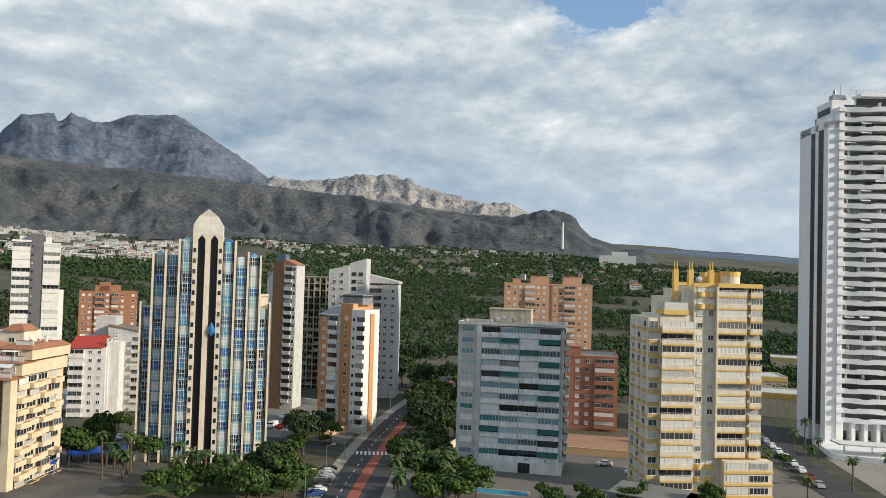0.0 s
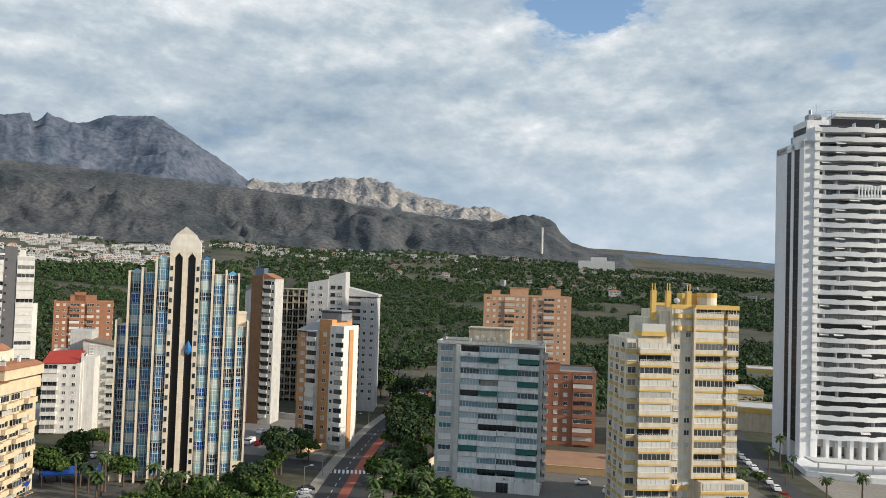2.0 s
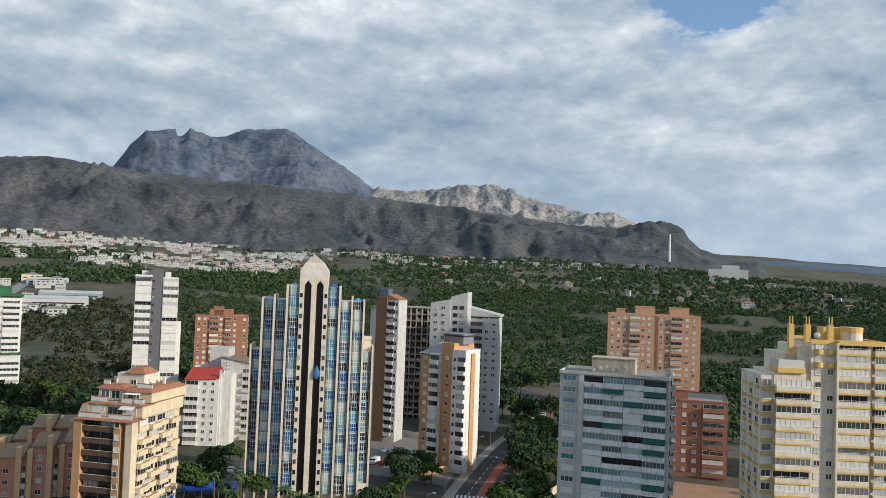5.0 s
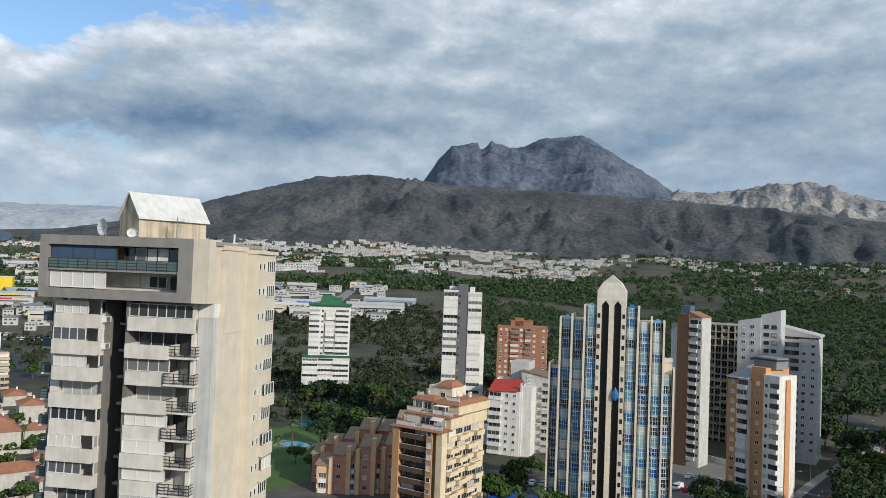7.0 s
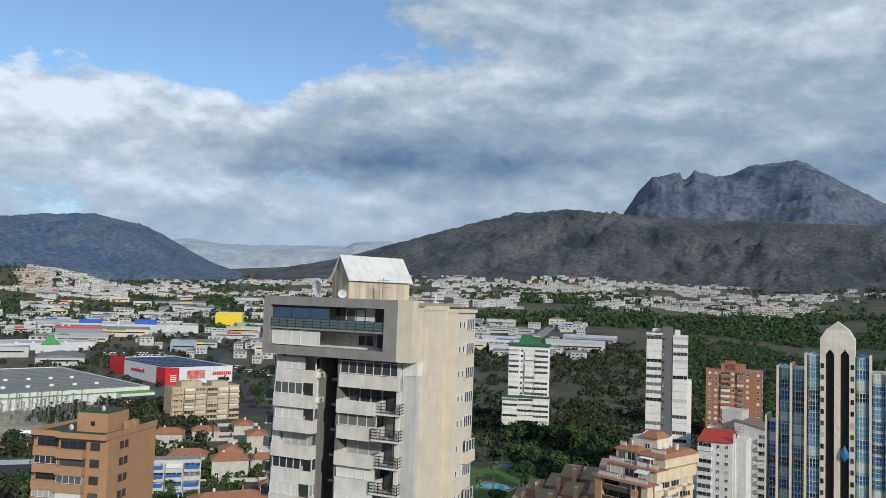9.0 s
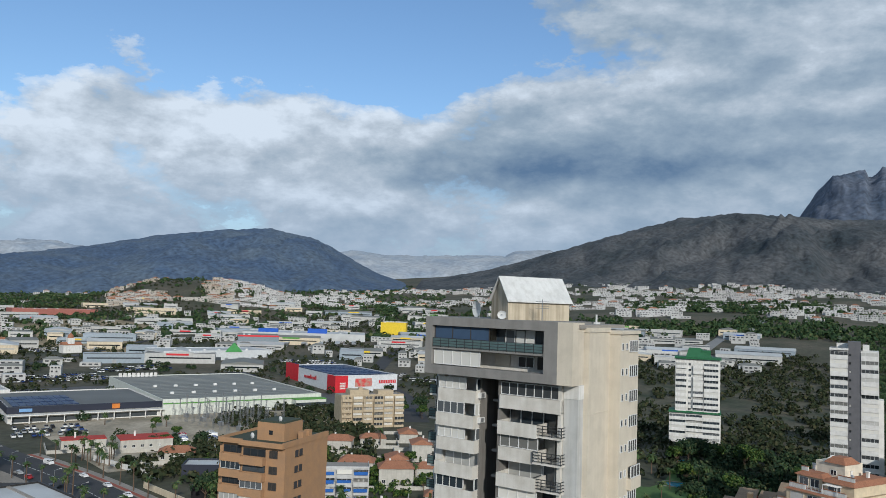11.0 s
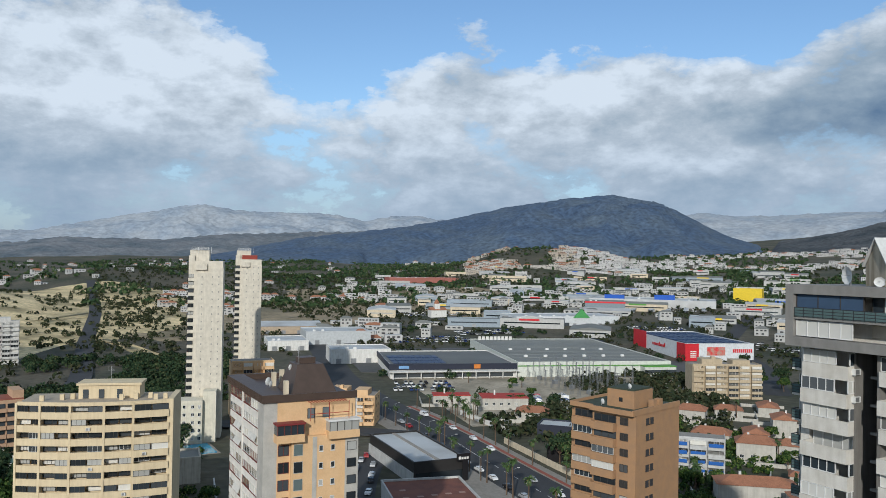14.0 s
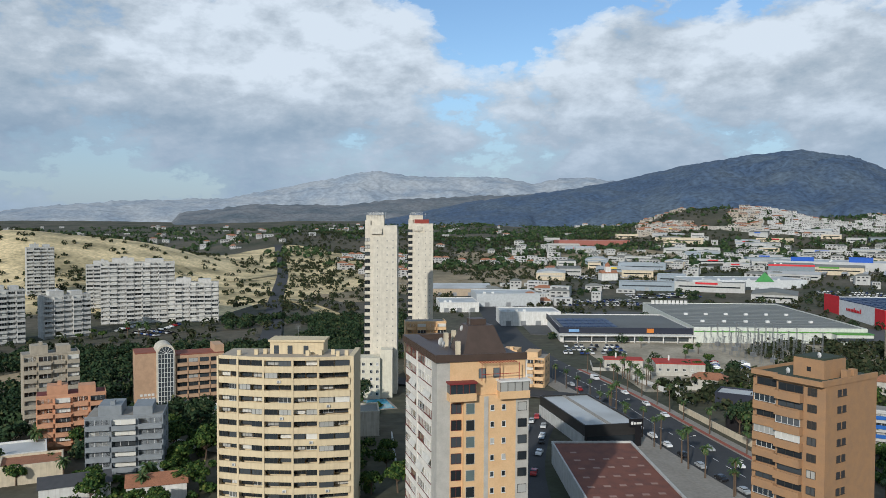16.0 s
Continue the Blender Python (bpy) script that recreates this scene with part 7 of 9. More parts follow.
ribbon("pavement", AVENUE[:7], 7.0, 0.2, PAVING, "pale footway beside the avenue", "pavement", off=-13.2)
ribbon("bicycle_lane", AVENUE[:7], 1.6, 0.21, REDLANE, "red cycle lane along the avenue footway", "cycle lane", off=11.0)
for i in range(40):
    t_ = i / 40
    k = t_ * 5
    a, b = AVENUE[1 + int(k)], AVENUE[2 + int(k)]
    x, y = a[0] + (b[0] - a[0]) * (k % 1), a[1] + (b[1] - a[1]) * (k % 1)
    part("lane_mark", [box(0, 3.0, -0.1, 0.1, 0.085, 0.1)], PAINT, av, "", (x, y, 0), math.degrees(math.atan2(b[1] - a[1], b[0] - a[0])))
ribbon("road", [(-300, 50), (-315, 20), (-330, -30), (-370, -110), (-453, -119), (-640, -165), (-868, -215), (-1023, -254), (-1300, -330)], 12, 1.0, ASPHALT, "straight road running away over the dry rise")
ribbon("road", [(-180, -50), (-230, -70), (-262, -60), (-300, -75), (-330, -30)], 7, 0.06, ASPHALT, "narrow lane behind the curved block")
ribbon("road", [(-140, 14), (-175, 16), (-212, 14), (-237, 18), (-262, 21), (-288, 30), (-305, 46)], 9, 0.07, ASPHALT, "service street behind the store")
ribbon("road", [(-380, 250), (-470, 300), (-600, 345), (-700, 420), (-840, 530), (-1000, 700)], 14, 0.09, ASPHALT, "dual road through the retail park")
ribbon("road", [(-500, 640), (-560, 760), (-650, 930), (-680, 1080), (-800, 1250), (-1050, 1500)], 13, 0.5, mat("pale_road", (0.24, 0.24, 0.24), 0.9), "pale winding motorway climbing towards the hills")
ribbon("road", [(-1000, 260), (-900, 200), (-800, 130), (-700, 60), (-600, 25)], 9, 0.5, ASPHALT, "road between the fields and warehouses")


def plot(name, pts, z, material, label, category="ground"):
    return tagged(new(name, mesh(name, [prism(pts, -0.3, z)], material)), label, category, kind="structure")


plot("pavement", [(-160, 54), (-228, 48), (-246, 40), (-282, 44), (-276, 52), (-214, 62), (-160, 78)], 0.15, PAVING, "pale paved forecourt beside the showroom", "pavement")
plot("pavement", [(-150, 140), (-70, 150), (-69, 238), (-96, 246), (-128, 226), (-150, 168)], 0.03, mat("yard_asphalt", (0.075, 0.073, 0.070), 0.9, vary=0.35, scale=0.12, fine=1.2, second=(0.13, 0.12, 0.105)), "asphalt yard and drive round the terraced block", "pavement")
plot("pavement", [(103, 150), (172, 146), (178, 238), (113, 230)], 0.05, PAVING, "pale paved plaza before the white tower", "pavement")
plot("lawn", [(-66, 174), (-40, 176), (-29, 182), (-31, 204), (-44, 196), (-66, 188)], 0.05, LAWN, "garden lawn at the foot of the glass tower")
plot("lawn", [(-152, 170), (-215, 205), (-255, 300), (-205, 335), (-146, 262)], 0.05, LAWN, "resort lawn with trees round the pools")
plot("pavement", [(-60, 228), (-27, 228), (-23, 300), (-62, 296)], 0.04, mat("car_park_asphalt", (0.20, 0.19, 0.18), 0.9, vary=0.3, scale=0.1, fine=1.5), "open car park between the towers", "car park")
plot("pavement", [(-12, 172), (40, 180), (70, 176), (92, 180), (92, 262), (34, 240), (-8, 205)], 0.04, mat("grey_plot", (0.16, 0.15, 0.135), 0.95, vary=0.3, scale=0.08, fine=1.0), "paved yard round the apartment blocks", "pavement")
plot("court", [(36, 226), (62, 220), (70, 248), (42, 254)], 0.07, mat("clay_court", (0.36, 0.21, 0.13), 0.95, vary=0.3, scale=0.2), "sandy red sports court", "sports court")
plot("ground_plot", [(-300, -160), (-520, -205), (-560, -300), (-440, -300), (-280, -220)], 0.06, SAND, "bare sandy car park and waste ground")
plot("ground_plot", [(-320, 70), (-470, 55), (-480, 260), (-400, 250), (-330, 150)], 0.05, mat("dusty_plot", (0.44, 0.38, 0.29), 0.95, vary=0.4, scale=0.04, fine=0.5, second=(0.25, 0.22, 0.16)), "dusty waste ground round the substation")
plot("pavement", [(-480, 35), (-700, 20), (-900, 330), (-720, 420), (-560, 330), (-440, 250)], 0.45, mat("retail_asphalt", (0.10, 0.10, 0.10), 0.9, vary=0.35, scale=0.03, fine=0.6), "retail park asphalt and car parks", "car park")
for x, y, a, w, d in ((-200, 262, 30, 22, 9), (-184, 226, 20, 12, 8), (-238, 300, 30, 14, 6), (9, 184.5, -12, 24, 3.6), (-292, -36, 20, 16, 9), (-432, -82, 10, 30, 18)):
    p = thing("swimming_pool", x, y, 0.0, a, "blue outdoor swimming pool with pale coping", "swimming pool")
    part("water", [prism([(w / 2 * math.cos(q) * (1 if abs(math.cos(q)) < 0.8 else 0.95), d / 2 * math.sin(q)) for q in [6.2832 * i / 20 for i in range(20)]], -0.3, 0.10) if y > 200 else box(-w / 2, w / 2, -d / 2, d / 2, -0.3, 0.10)], WATER if x != -432 else mat("green_court", (0.03, 0.14, 0.12), 0.9), p)
    part("coping", [box(-w / 2 - 0.8, w / 2 + 0.8, d / 2, d / 2 + 0.8, -0.3, 0.16), box(-w / 2 - 0.8, w / 2 + 0.8, -d / 2 - 0.8, -d / 2, -0.3, 0.16), box(-w / 2 - 0.8, -w / 2, -d / 2, d / 2, -0.3, 0.16), box(w / 2, w / 2 + 0.8, -d / 2, d / 2, -0.3, 0.16)], PAVING, p, "pale stone coping")


# ---------------------------------------------------------------- stores and halls
ROOFW = mat("white_roof_sheet", (0.52, 0.53, 0.53), 0.6, vary=0.2, scale=0.06, second=(0.40, 0.40, 0.39))
ROOFG = mat("grey_roof_sheet", (0.20, 0.205, 0.19), 0.8, vary=0.2, scale=0.05)
RED = mat("sign_red", (0.55, 0.02, 0.03), 0.6, vary=0.05)
BLUE = mat("sign_blue", (0.02, 0.10, 0.50), 0.6, vary=0.05)
YEL = mat("sign_yellow", (0.75, 0.55, 0.02), 0.6, vary=0.05)
NAVY = mat("navy_cladding", (0.022, 0.026, 0.045), 0.6, vary=0.1)
SOLAR = mat("solar_panel", (0.012, 0.03, 0.09), 0.4, spec=0.3, vary=0.05)
GREENS = mat("sign_green", (0.10, 0.30, 0.04), 0.6, vary=0.05)


def hall(x, y, rz, W, D, H, wall, roof, label, name="warehouse", z=None, band=None, doors=0, vents=0, ridge=0.0, group=""):
    z = float(land(x, y)) if z is None else z
    t = thing(name, x, y, z, rz, label, "shop" if name == "store" else "warehouse", group)
    part("wall", [box(0, W, 0, D, -5, H)], wall, t)
    if ridge:
        v = [(-0.4, -0.4, H), (W + 0.4, -0.4, H), (W + 0.4, D + 0.4, H), (-0.4, D + 0.4, H), (-0.4, D / 2, H + ridge), (W + 0.4, D / 2, H + ridge)]
        part("roof", [(v, [(0, 1, 5, 4), (2, 3, 4, 5), (0, 4, 3), (1, 2, 5), (0, 3, 2, 1)], 0)], roof, t)
    else:
        part("roof", [box(0.4, W - 0.4, 0.4, D - 0.4, H - 0.5, H + 0.04)], roof, t)
        part("parapet", [box(-0.1, W + 0.1, -0.1, 0.35, H - 0.2, H + 0.6), box(-0.1, W + 0.1, D - 0.35, D + 0.1, H - 0.2, H + 0.6), box(-0.1, 0.35, 0.35, D - 0.35, H - 0.2, H + 0.6), box(W - 0.35, W + 0.1, 0.35, D - 0.35, H - 0.2, H + 0.6)], wall, t)
    if band:
        part("fascia", [box(W * 0.3, W * 0.62, -0.25, -0.1, H - 1.5, H + 0.3)] if group else [box(-0.15, W + 0.15, -0.25, -0.1, H - 1.6, H + 0.3)], band, t)
    if group:
        part("window_strip", [box(W * 0.06, W * 0.94, -0.12, -0.02, H * 0.52, H * 0.52 + 1.2), box(-0.12, -0.02, D * 0.1, D * 0.9, H * 0.52, H * 0.52 + 1.2)], GLASSD, t, "dark strip of windows")
    for i in range(doors):
        put("door", cached("hdoor", lambda: mesh("door", [box(0, 3.6, -0.08, 0.05, 0, 3.4)], METAL)), t, (W * (i + 0.5) / doors - 1.8, 0, 0.05))
    for i in range(vents):
        put("roof_unit", cached("rvent", lambda: mesh("roof_unit", [box(0, 2.2, 0, 1.6, 0, 1.1), box(0.2, 2.0, 0.2, 1.4, 1.1, 1.25)], WFRAME)), t, (W * (0.12 + 0.8 * (i % 6) / 6), D * (0.2 + 0.55 * (i // 6) / 2), H + 0.03))
    return t


GS = mat("sage_white", (0.64, 0.66, 0.60), 0.7, streak=0.15)
diy = hall(-455, 127, 90, 98, 138, 8.6, GS, ROOFG, "big white do-it-yourself store with green trim", "store", 0, GS, 0, 12)
for i in range(9):
    part("letter_sign", [box(4 + i * 3.0, 6.2 + i * 3.0, 127, 127.4, 9.2, 12.0)], WHITE, diy, "white roof letters seen from behind")
for i in range(16):
    part("roof_seam", [box(1, 97, 8 + i * 8, 8.25 + i * 8, 8.64, 8.72)], mat("pale_seam", (0.30, 0.31, 0.29), 0.8), diy)
part("green_stripe", [box(0, 77.5, -0.32, -0.26, 6.4, 7.0)], GREENS, diy, "thin green stripe")
part("glazed_wing", [box(78, 98.4, -7, 0, 0, 6.4, 0), box(78, 98.4, -7.1, -7, 2.6, 4.6, 1), box(77.8, 98.6, -7.3, 0, 6.4, 6.9, 2)], [GS, GLASSD, GREENS], diy)
food = hall(-455, 50, 91, 76, 70, 7.4, WHITE, mat("slate_roof", (0.16, 0.165, 0.16), 0.8, vary=0.3, scale=0.05), "low white supermarket with a navy fascia and solar roof", "store", 0)
part("shopfront", [box(0, 76, -1.2, -0.1, 0, 3.9, 0), box(2, 74, -1.3, -1.2, 0.6, 2.9, 1)], [WHITE, GLASSD], food, "white glazed shopfront")
part("canopy", [box(-1, 77, -5, -0.1, 4.0, 4.5)], WHITE, food)
part("fascia", [box(-0.6, 76.6, -0.75, -0.12, 4.9, 8.3)], NAVY, food, "deep navy fascia")
part("fascia", [box(-0.6, -0.12, -0.12, 70.2, 4.9, 8.3)], NAVY, food, "deep navy fascia")
for i in range(9):
    for j in range(3):
        part("solar_panel", [box(3 + i * 3.6, 6.2 + i * 3.6, 8 + j * 14, 20 + j * 14, 7.5, 7.75)], SOLAR, food)
part("sign", [box(5, 11, -0.95, -0.76, 5.7, 7.3)], mat("pale_blue_sign", (0.20, 0.36, 0.62), 0.6, vary=0.05), food, "blue sign board")
part("sign", [box(50, 54, -0.95, -0.76, 5.4, 7.9)], mat("sign_orange", (0.6, 0.2, 0.03), 0.6), food, "orange round sign board")
for i in range(10):
    put("pillar", cached("fpil", lambda: mesh("pillar", [box(0, 0.5, 0, 0.5, 0, 4)], WHITE)), food, (1 + i * 8.2, -4.8, 0))
fur = hall(-519, 268, 88, 52, 96, 12.5, mat("white_cladding", (0.68, 0.70, 0.72), 0.6, streak=0.1), NAVY, "white furniture store with red corner panels", "store", 0)
for piece in (box(-0.2, 10, -0.25, -0.1, 0.5, 12.9), box(-0.25, -0.1, 0, 14, 0.5, 12.9), box(-0.3, -0.12, 70, 96.5, 0.5, 15.5)):
    part("red_panel", [piece], RED, fur, "red corner panel")
part("lettering", [box(-0.4, -0.3, 34 + i * 2.4, 35.7 + i * 2.4, 6.5, 8.4 + (1.2 if i in (0, 4) else 0)) for i in range(10)], RED, fur, "red lettering bars")
part("lettering", [box(3.5, 8, -0.4, -0.26, 7.0 - i * 1.3, 7.7 - i * 1.3) for i in range(4)], WHITE, fur, "white lettering bars")
part("poster", [box(16, 30, -0.22, -0.1, 4.5, 10.5)], mat("poster", (0.42, 0.28, 0.22), 0.6, scale=0.4, second=(0.6, 0.05, 0.05)), fur, "printed wall poster")
part("lettering", [box(36 + i * 1.5, 37.1 + i * 1.5, -0.22, -0.1, 6.5, 9) for i in range(10)], RED, fur)
for i in range(6):
    for j in range(7):
        part("solar_panel", [box(4 + i * 7.6, 10.6 + i * 7.6, 8 + j * 12, 17 + j * 12, 12.6, 12.9)], SOLAR, fur)
sho = hall(-238, 34, 104, 18, 42, 6.6, mat("charcoal_cladding", (0.03, 0.028, 0.027), 0.5, vary=0.1), ROOFW, "black showroom with a pale ridged roof", "store", 0)
part("shopfront", [box(0.6, 17.4, -0.3, -0.1, 0.3, 3.6)], GLASSD, sho)
part("side_wall", [box(-0.4, -0.1, 0, 42, 0, 3.8)], PALEGREY, sho)
part("sign", [box(14, 18.6, -1.2, -0.8, 6.4, 8.8), box(16, 18, -1.1, -0.9, 0, 6.4)], BLACK, sho, "black sign pylon")
part("lettering", [box(14.6 + i * 0.9, 15.3 + i * 0.9, -1.28, -1.2, 7.0, 7.9 - 0.2 * (i > 0)) for i in range(4)], WHITE, sho, "white lettering bars")
part("roof_ridge", [box(8.2, 9.4, 0, 42, 6.6, 6.9)], mat("ridge_strip", (0.34, 0.31, 0.27), 0.8, vary=0.5), sho)
rust = hall(-158, 27, 94, 23, 65, 5.8, PALEGREY, mat("rust_roof", (0.19, 0.075, 0.05), 0.9, vary=0.5, scale=0.3, second=(0.14, 0.06, 0.045)), "low hall with a rust-red patched roof", "warehouse", 0)
for i in range(26):
    part("roof_patch", [box(0, 1.7, 0, 1.2, 5.86, 5.9)], mat("faded_patch", (0.34, 0.22, 0.18), 0.9), rust, "", (2 + (i % 5) * 4.0 + (i // 5) * 0.3, 20 + (i // 5) * 7.0 + (i % 5) * 0.6, 0))
flat = white_flats(-377, 199, 0, 80, 36, 13, 17.2, 6, "long tan apartment block with continuous balconies", mat("tan_render", (0.50, 0.41, 0.28), 0.85, streak=0.2), True)
blinds = white_flats(-243.5, 121, 0, 62, 17, 10, 11.5, 3, "white apartment house with blue blinds", mat("grey_white", (0.52, 0.52, 0.51), 0.8, streak=0.2), False)
for k in range(4):
    for i in range(3):
        if (i + k) % 4:
            part("awning", [box(0, 4.6, -0.75, -0.62, 0, 1.15)], mat("blue_canvas", (0.03, 0.12, 0.42), 0.8), blinds, "blue canvas blind", (0.5 + i * 5.67, 0.0, 0.9 + k * 2.85))
white_flats(-330, 8, 0, 75, 22, 14, 12, 5, "tan corner block of flats with shops below", PEACH, True)
hall(-520, 18, 95, 40, 30, 9, WHITE, ROOFW, "white car showroom with a flat sheet roof", "store", None, None, 4, 3)
hall(-592, -26, 97, 30, 40, 7, WHITE, ROOFW, "low white hall with a sheet roof", "warehouse", None, None, 3, 2)
hall(-630, 2, 97, 52, 40, 10, mat("pale_grey_clad", (0.52, 0.54, 0.55), 0.6), ROOFW, "pale grey distribution hall", "warehouse", None, None, 3, 2)
hall(-700, -38, 97, 55, 50, 7, mat("buff_wall", (0.45, 0.36, 0.26), 0.8), ROOFW, "hall with saw-tooth roof lights", "warehouse", None, None, 4, 0, 3)
long_shop = hall(-742, 205, 95, 110, 50, 10, mat("white_showroom", (0.62, 0.64, 0.65), 0.6), ROOFW, "long white showroom with glass front and green gable", "store", None, None, 8, 6)
part("green_gable", [poly([(60, -0.9, 9.0), (78, -0.9, 9.0), (69, -0.9, 18.0), (60, 0.6, 9.0), (78, 0.6, 9.0), (69, 0.6, 18.0)], [(0, 1, 2), (3, 5, 4), (0, 3, 4, 1), (1, 4, 5, 2), (2, 5, 3, 0)])], mat("gable_green", (0.10, 0.34, 0.10), 0.6, vary=0.05), long_shop, "green triangular gable sign")
part("shopfront", [box(2, 56, -0.3, -0.1, 1.0, 4.2)], GLASSD, long_shop, "dark glazed shopfront")
hall(-850, 315, 70, 45, 40, 14, mat("slate_clad", (0.20, 0.24, 0.27), 0.6), ROOFG, "grey clad shop with red and white signs", "store", None, RED, 0, 2)
hall(-930, 350, 62, 150, 70, 11, ROOFW, ROOFW, "very long white hypermarket with blue gateways", "store", None, None, 0, 10)
for d in (22, 82):
    q = hall(-930 + 0.47 * d - 3, 350 + 0.88 * d - 2, 62, 24, 5, 15, BLUE, BLUE, "square blue gateway of the hypermarket", "store")
    # flat dark panel painted for the shade inside the gateway, nothing is cut
    part("opening", [box(7, 17, -0.2, -0.1, 1, 9)], NAVY, q)
hall(-912, 535, 50, 34, 16, 19, YEL, ROOFG, "yellow billboard-clad retail building by the road", "store", None, None, 0, 1)
hall(-590, 205, 90, 30, 24, 6, NAVY, ROOFG, "navy blue storage hall", "warehouse", None, None, 2, 0)
hall(-1400, 150, 97, 130, 40, 12, mat("brick_red_clad", (0.36, 0.14, 0.11), 0.8), ROOFW, "long brick-red retail hall", "store", None, None, 0, 4)
wr = random.Random(21)
DUSTY = mat("dusty_white_cladding", (0.50, 0.50, 0.485), 0.8, streak=0.25)
pal = [DUSTY, PALEGREY, CREAM, mat("blue_grey_clad", (0.30, 0.35, 0.40), 0.6), DUSTY]
k = 0
while k < 100:
    if k < 78:
        az, d = wr.uniform(56, 86), wr.uniform(700, 1600)
    else:
        az, d = wr.uniform(33.5, 44), wr.uniform(800, 1080)
    if 86 < az and d > 1300:
        continue
    x, y = -math.sin(radians(az)) * d, math.cos(radians(az)) * d
    hall(x, y, az + wr.choice([0, 8, 90, -6]), wr.uniform(24, 66), wr.uniform(16, 36), wr.uniform(5.5, 10), pal[k % 5], ROOFW if k % 3 else ROOFG, "pale industrial hall with a sheet roof", "warehouse", None, [None, None, None, RED, BLUE, None, GREENS, None, None, YEL, None, None][wr.randrange(12)], wr.randrange(0, 3), 0, wr.choice([0, 0, 2.5]), "halls of the industrial estate")
    k += 1


# substation of lattice masts
sub = thing("substation", -425, 148, 0, 12, "electrical substation with steel lattice masts", "substation")
for i in range(9):
    for j in range(4):
        h = 9 + 3 * ((i * 7 + j * 3) % 3)
        put("mast", cached(("mast", h), lambda: mesh("mast", [rod((sx, sy, 0), (sx * 0.2, sy * 0.2, h), 0.07, 0, 4) for sx in (-0.6, 0.6) for sy in (-0.6, 0.6)] + [rod((-0.5, 0, h * q), (0.5, 0, h * q + 0.8), 0.05, 0, 4) for q in (0.2, 0.4, 0.6)] + [box(-2.2, 2.2, -0.08, 0.08, h - 0.3, h - 0.1)], METAL)), sub, (i * 7 - 20, j * 11 - 15, 0))
for i in range(10):
    put("transformer", cached("trafo", lambda: mesh("transformer", [box(-1.5, 1.5, -1, 1, 0, 2.2), box(-1.9, 1.9, -0.6, 0.6, 0.3, 1.9), rod((-0.8, 0, 2.2), (-0.8, 0, 3.6), 0.12), rod((0.8, 0, 2.2), (0.8, 0, 3.6), 0.12)], METAL)), sub, (i * 6 - 22, -6 + (i % 3) * 9, 0))

# church with a red dome
ch = thing("church", -851, 138, float(land(-851, 138)), 100, "small white church with a red domed tower", "church")
part("nave", [box(0, 18, 0, 12, -2, 8), ([(-0.4, -0.4, 8), (18.4, -0.4, 8), (18.4, 12.4, 8), (-0.4, 12.4, 8), (-0.4, 6, 11), (18.4, 6, 11)], [(0, 1, 5, 4), (2, 3, 4, 5), (0, 4, 3), (1, 2, 5)], 1)], [WHITE, TILE], ch)
part("tower", [box(5, 11, 2, 8, 8, 15)], WHITE, ch)
part("dome", [rod((8, 5, 15), (8, 5, 17.5), 3.2, 0, 10, 2.6), rod((8, 5, 17.5), (8, 5, 20), 2.6, 0, 10, 0.3)], TILE, ch, "red tiled dome")

# villas with tiled roofs
def villa(x, y, rz, W, D, H, flat_=False, label="white villa with a terracotta tiled roof"):
    t = thing("villa", x, y, float(land(x, y)), rz, label, "house", "villas in their gardens")
    VW = mat("villa_render", (0.50, 0.48, 0.43), 0.85, streak=0.3)
    part("wall", [box(0, W, 0, D, -1, H)], VW, t)
    if flat_:
        part("roof", [box(-0.2, W + 0.2, -0.2, D + 0.2, H, H + 0.3)], REDROOF, t, "flat red roof")
    else:
        r = D * 0.22
        part("roof", [([(-0.5, -0.5, H), (W + 0.5, -0.5, H), (W + 0.5, D + 0.5, H), (-0.5, D + 0.5, H), (W * 0.2, D / 2, H + r), (W * 0.8, D / 2, H + r)], [(0, 1, 5, 4), (1, 2, 5), (2, 3, 4, 5), (3, 0, 4), (0, 3, 2, 1)], 0)], TILE, t, "terracotta tiled roof")
    for i in range(max(2, int(W / 4))):
        put("window", window_mesh(1.3, 1.2, 2, WFRAME, GLASSD), t, (1.2 + i * 3.6, -0.03, 1.0))
    part("chimney", [box(W * 0.3, W * 0.3 + 0.7, D * 0.6, D * 0.6 + 0.7, H, H + 2.6)], WHITE, t)
    part("garden_wall", [box(-6, W + 6, -7, -6.7, 0, 1.5), box(-6, -5.7, -6.7, D + 4, 0, 1.5), box(W + 5.7, W + 6, -6.7, D + 4, 0, 1.5)], VW, t)


vr = random.Random(5)
for x, y, W, D in ((-208, 118, 22, 9), (-190, 130, 20, 9), (-222, 150, 12, 9), (-256, 152, 13, 10), (-262, 172, 12, 9), (-285, 150, 14, 10), (-292, 176, 12, 9), (-304, 196, 13, 9), (-318, 160, 12, 10), (-330, 185, 12, 9), (-240, 172, 13, 9), (-268, 196, 12, 9), (-210, 172, 13, 9), (-300, 128, 13, 9), (-345, 215, 14, 9), (-180, 150, 14, 9), (-166, 128, 14, 9)):
    villa(x, y, vr.choice([55, 62, 70, -28]), W, D, vr.choice([3.4, 3.6, 6.2]))
villa(-362, 84, 85, 22, 14, 4.2, True, "white roadside villa with a red flat roof")
villa(-372, 62, 85, 18, 9, 4.0, True, "cream roadside pavilion with palms")
villa(-332, 92, 70, 14, 10, 3.5)
hall(-300, 92, 62, 22, 12, 4.2, NAVY, ROOFW, "dark roadside shop with awnings", "store", 0)
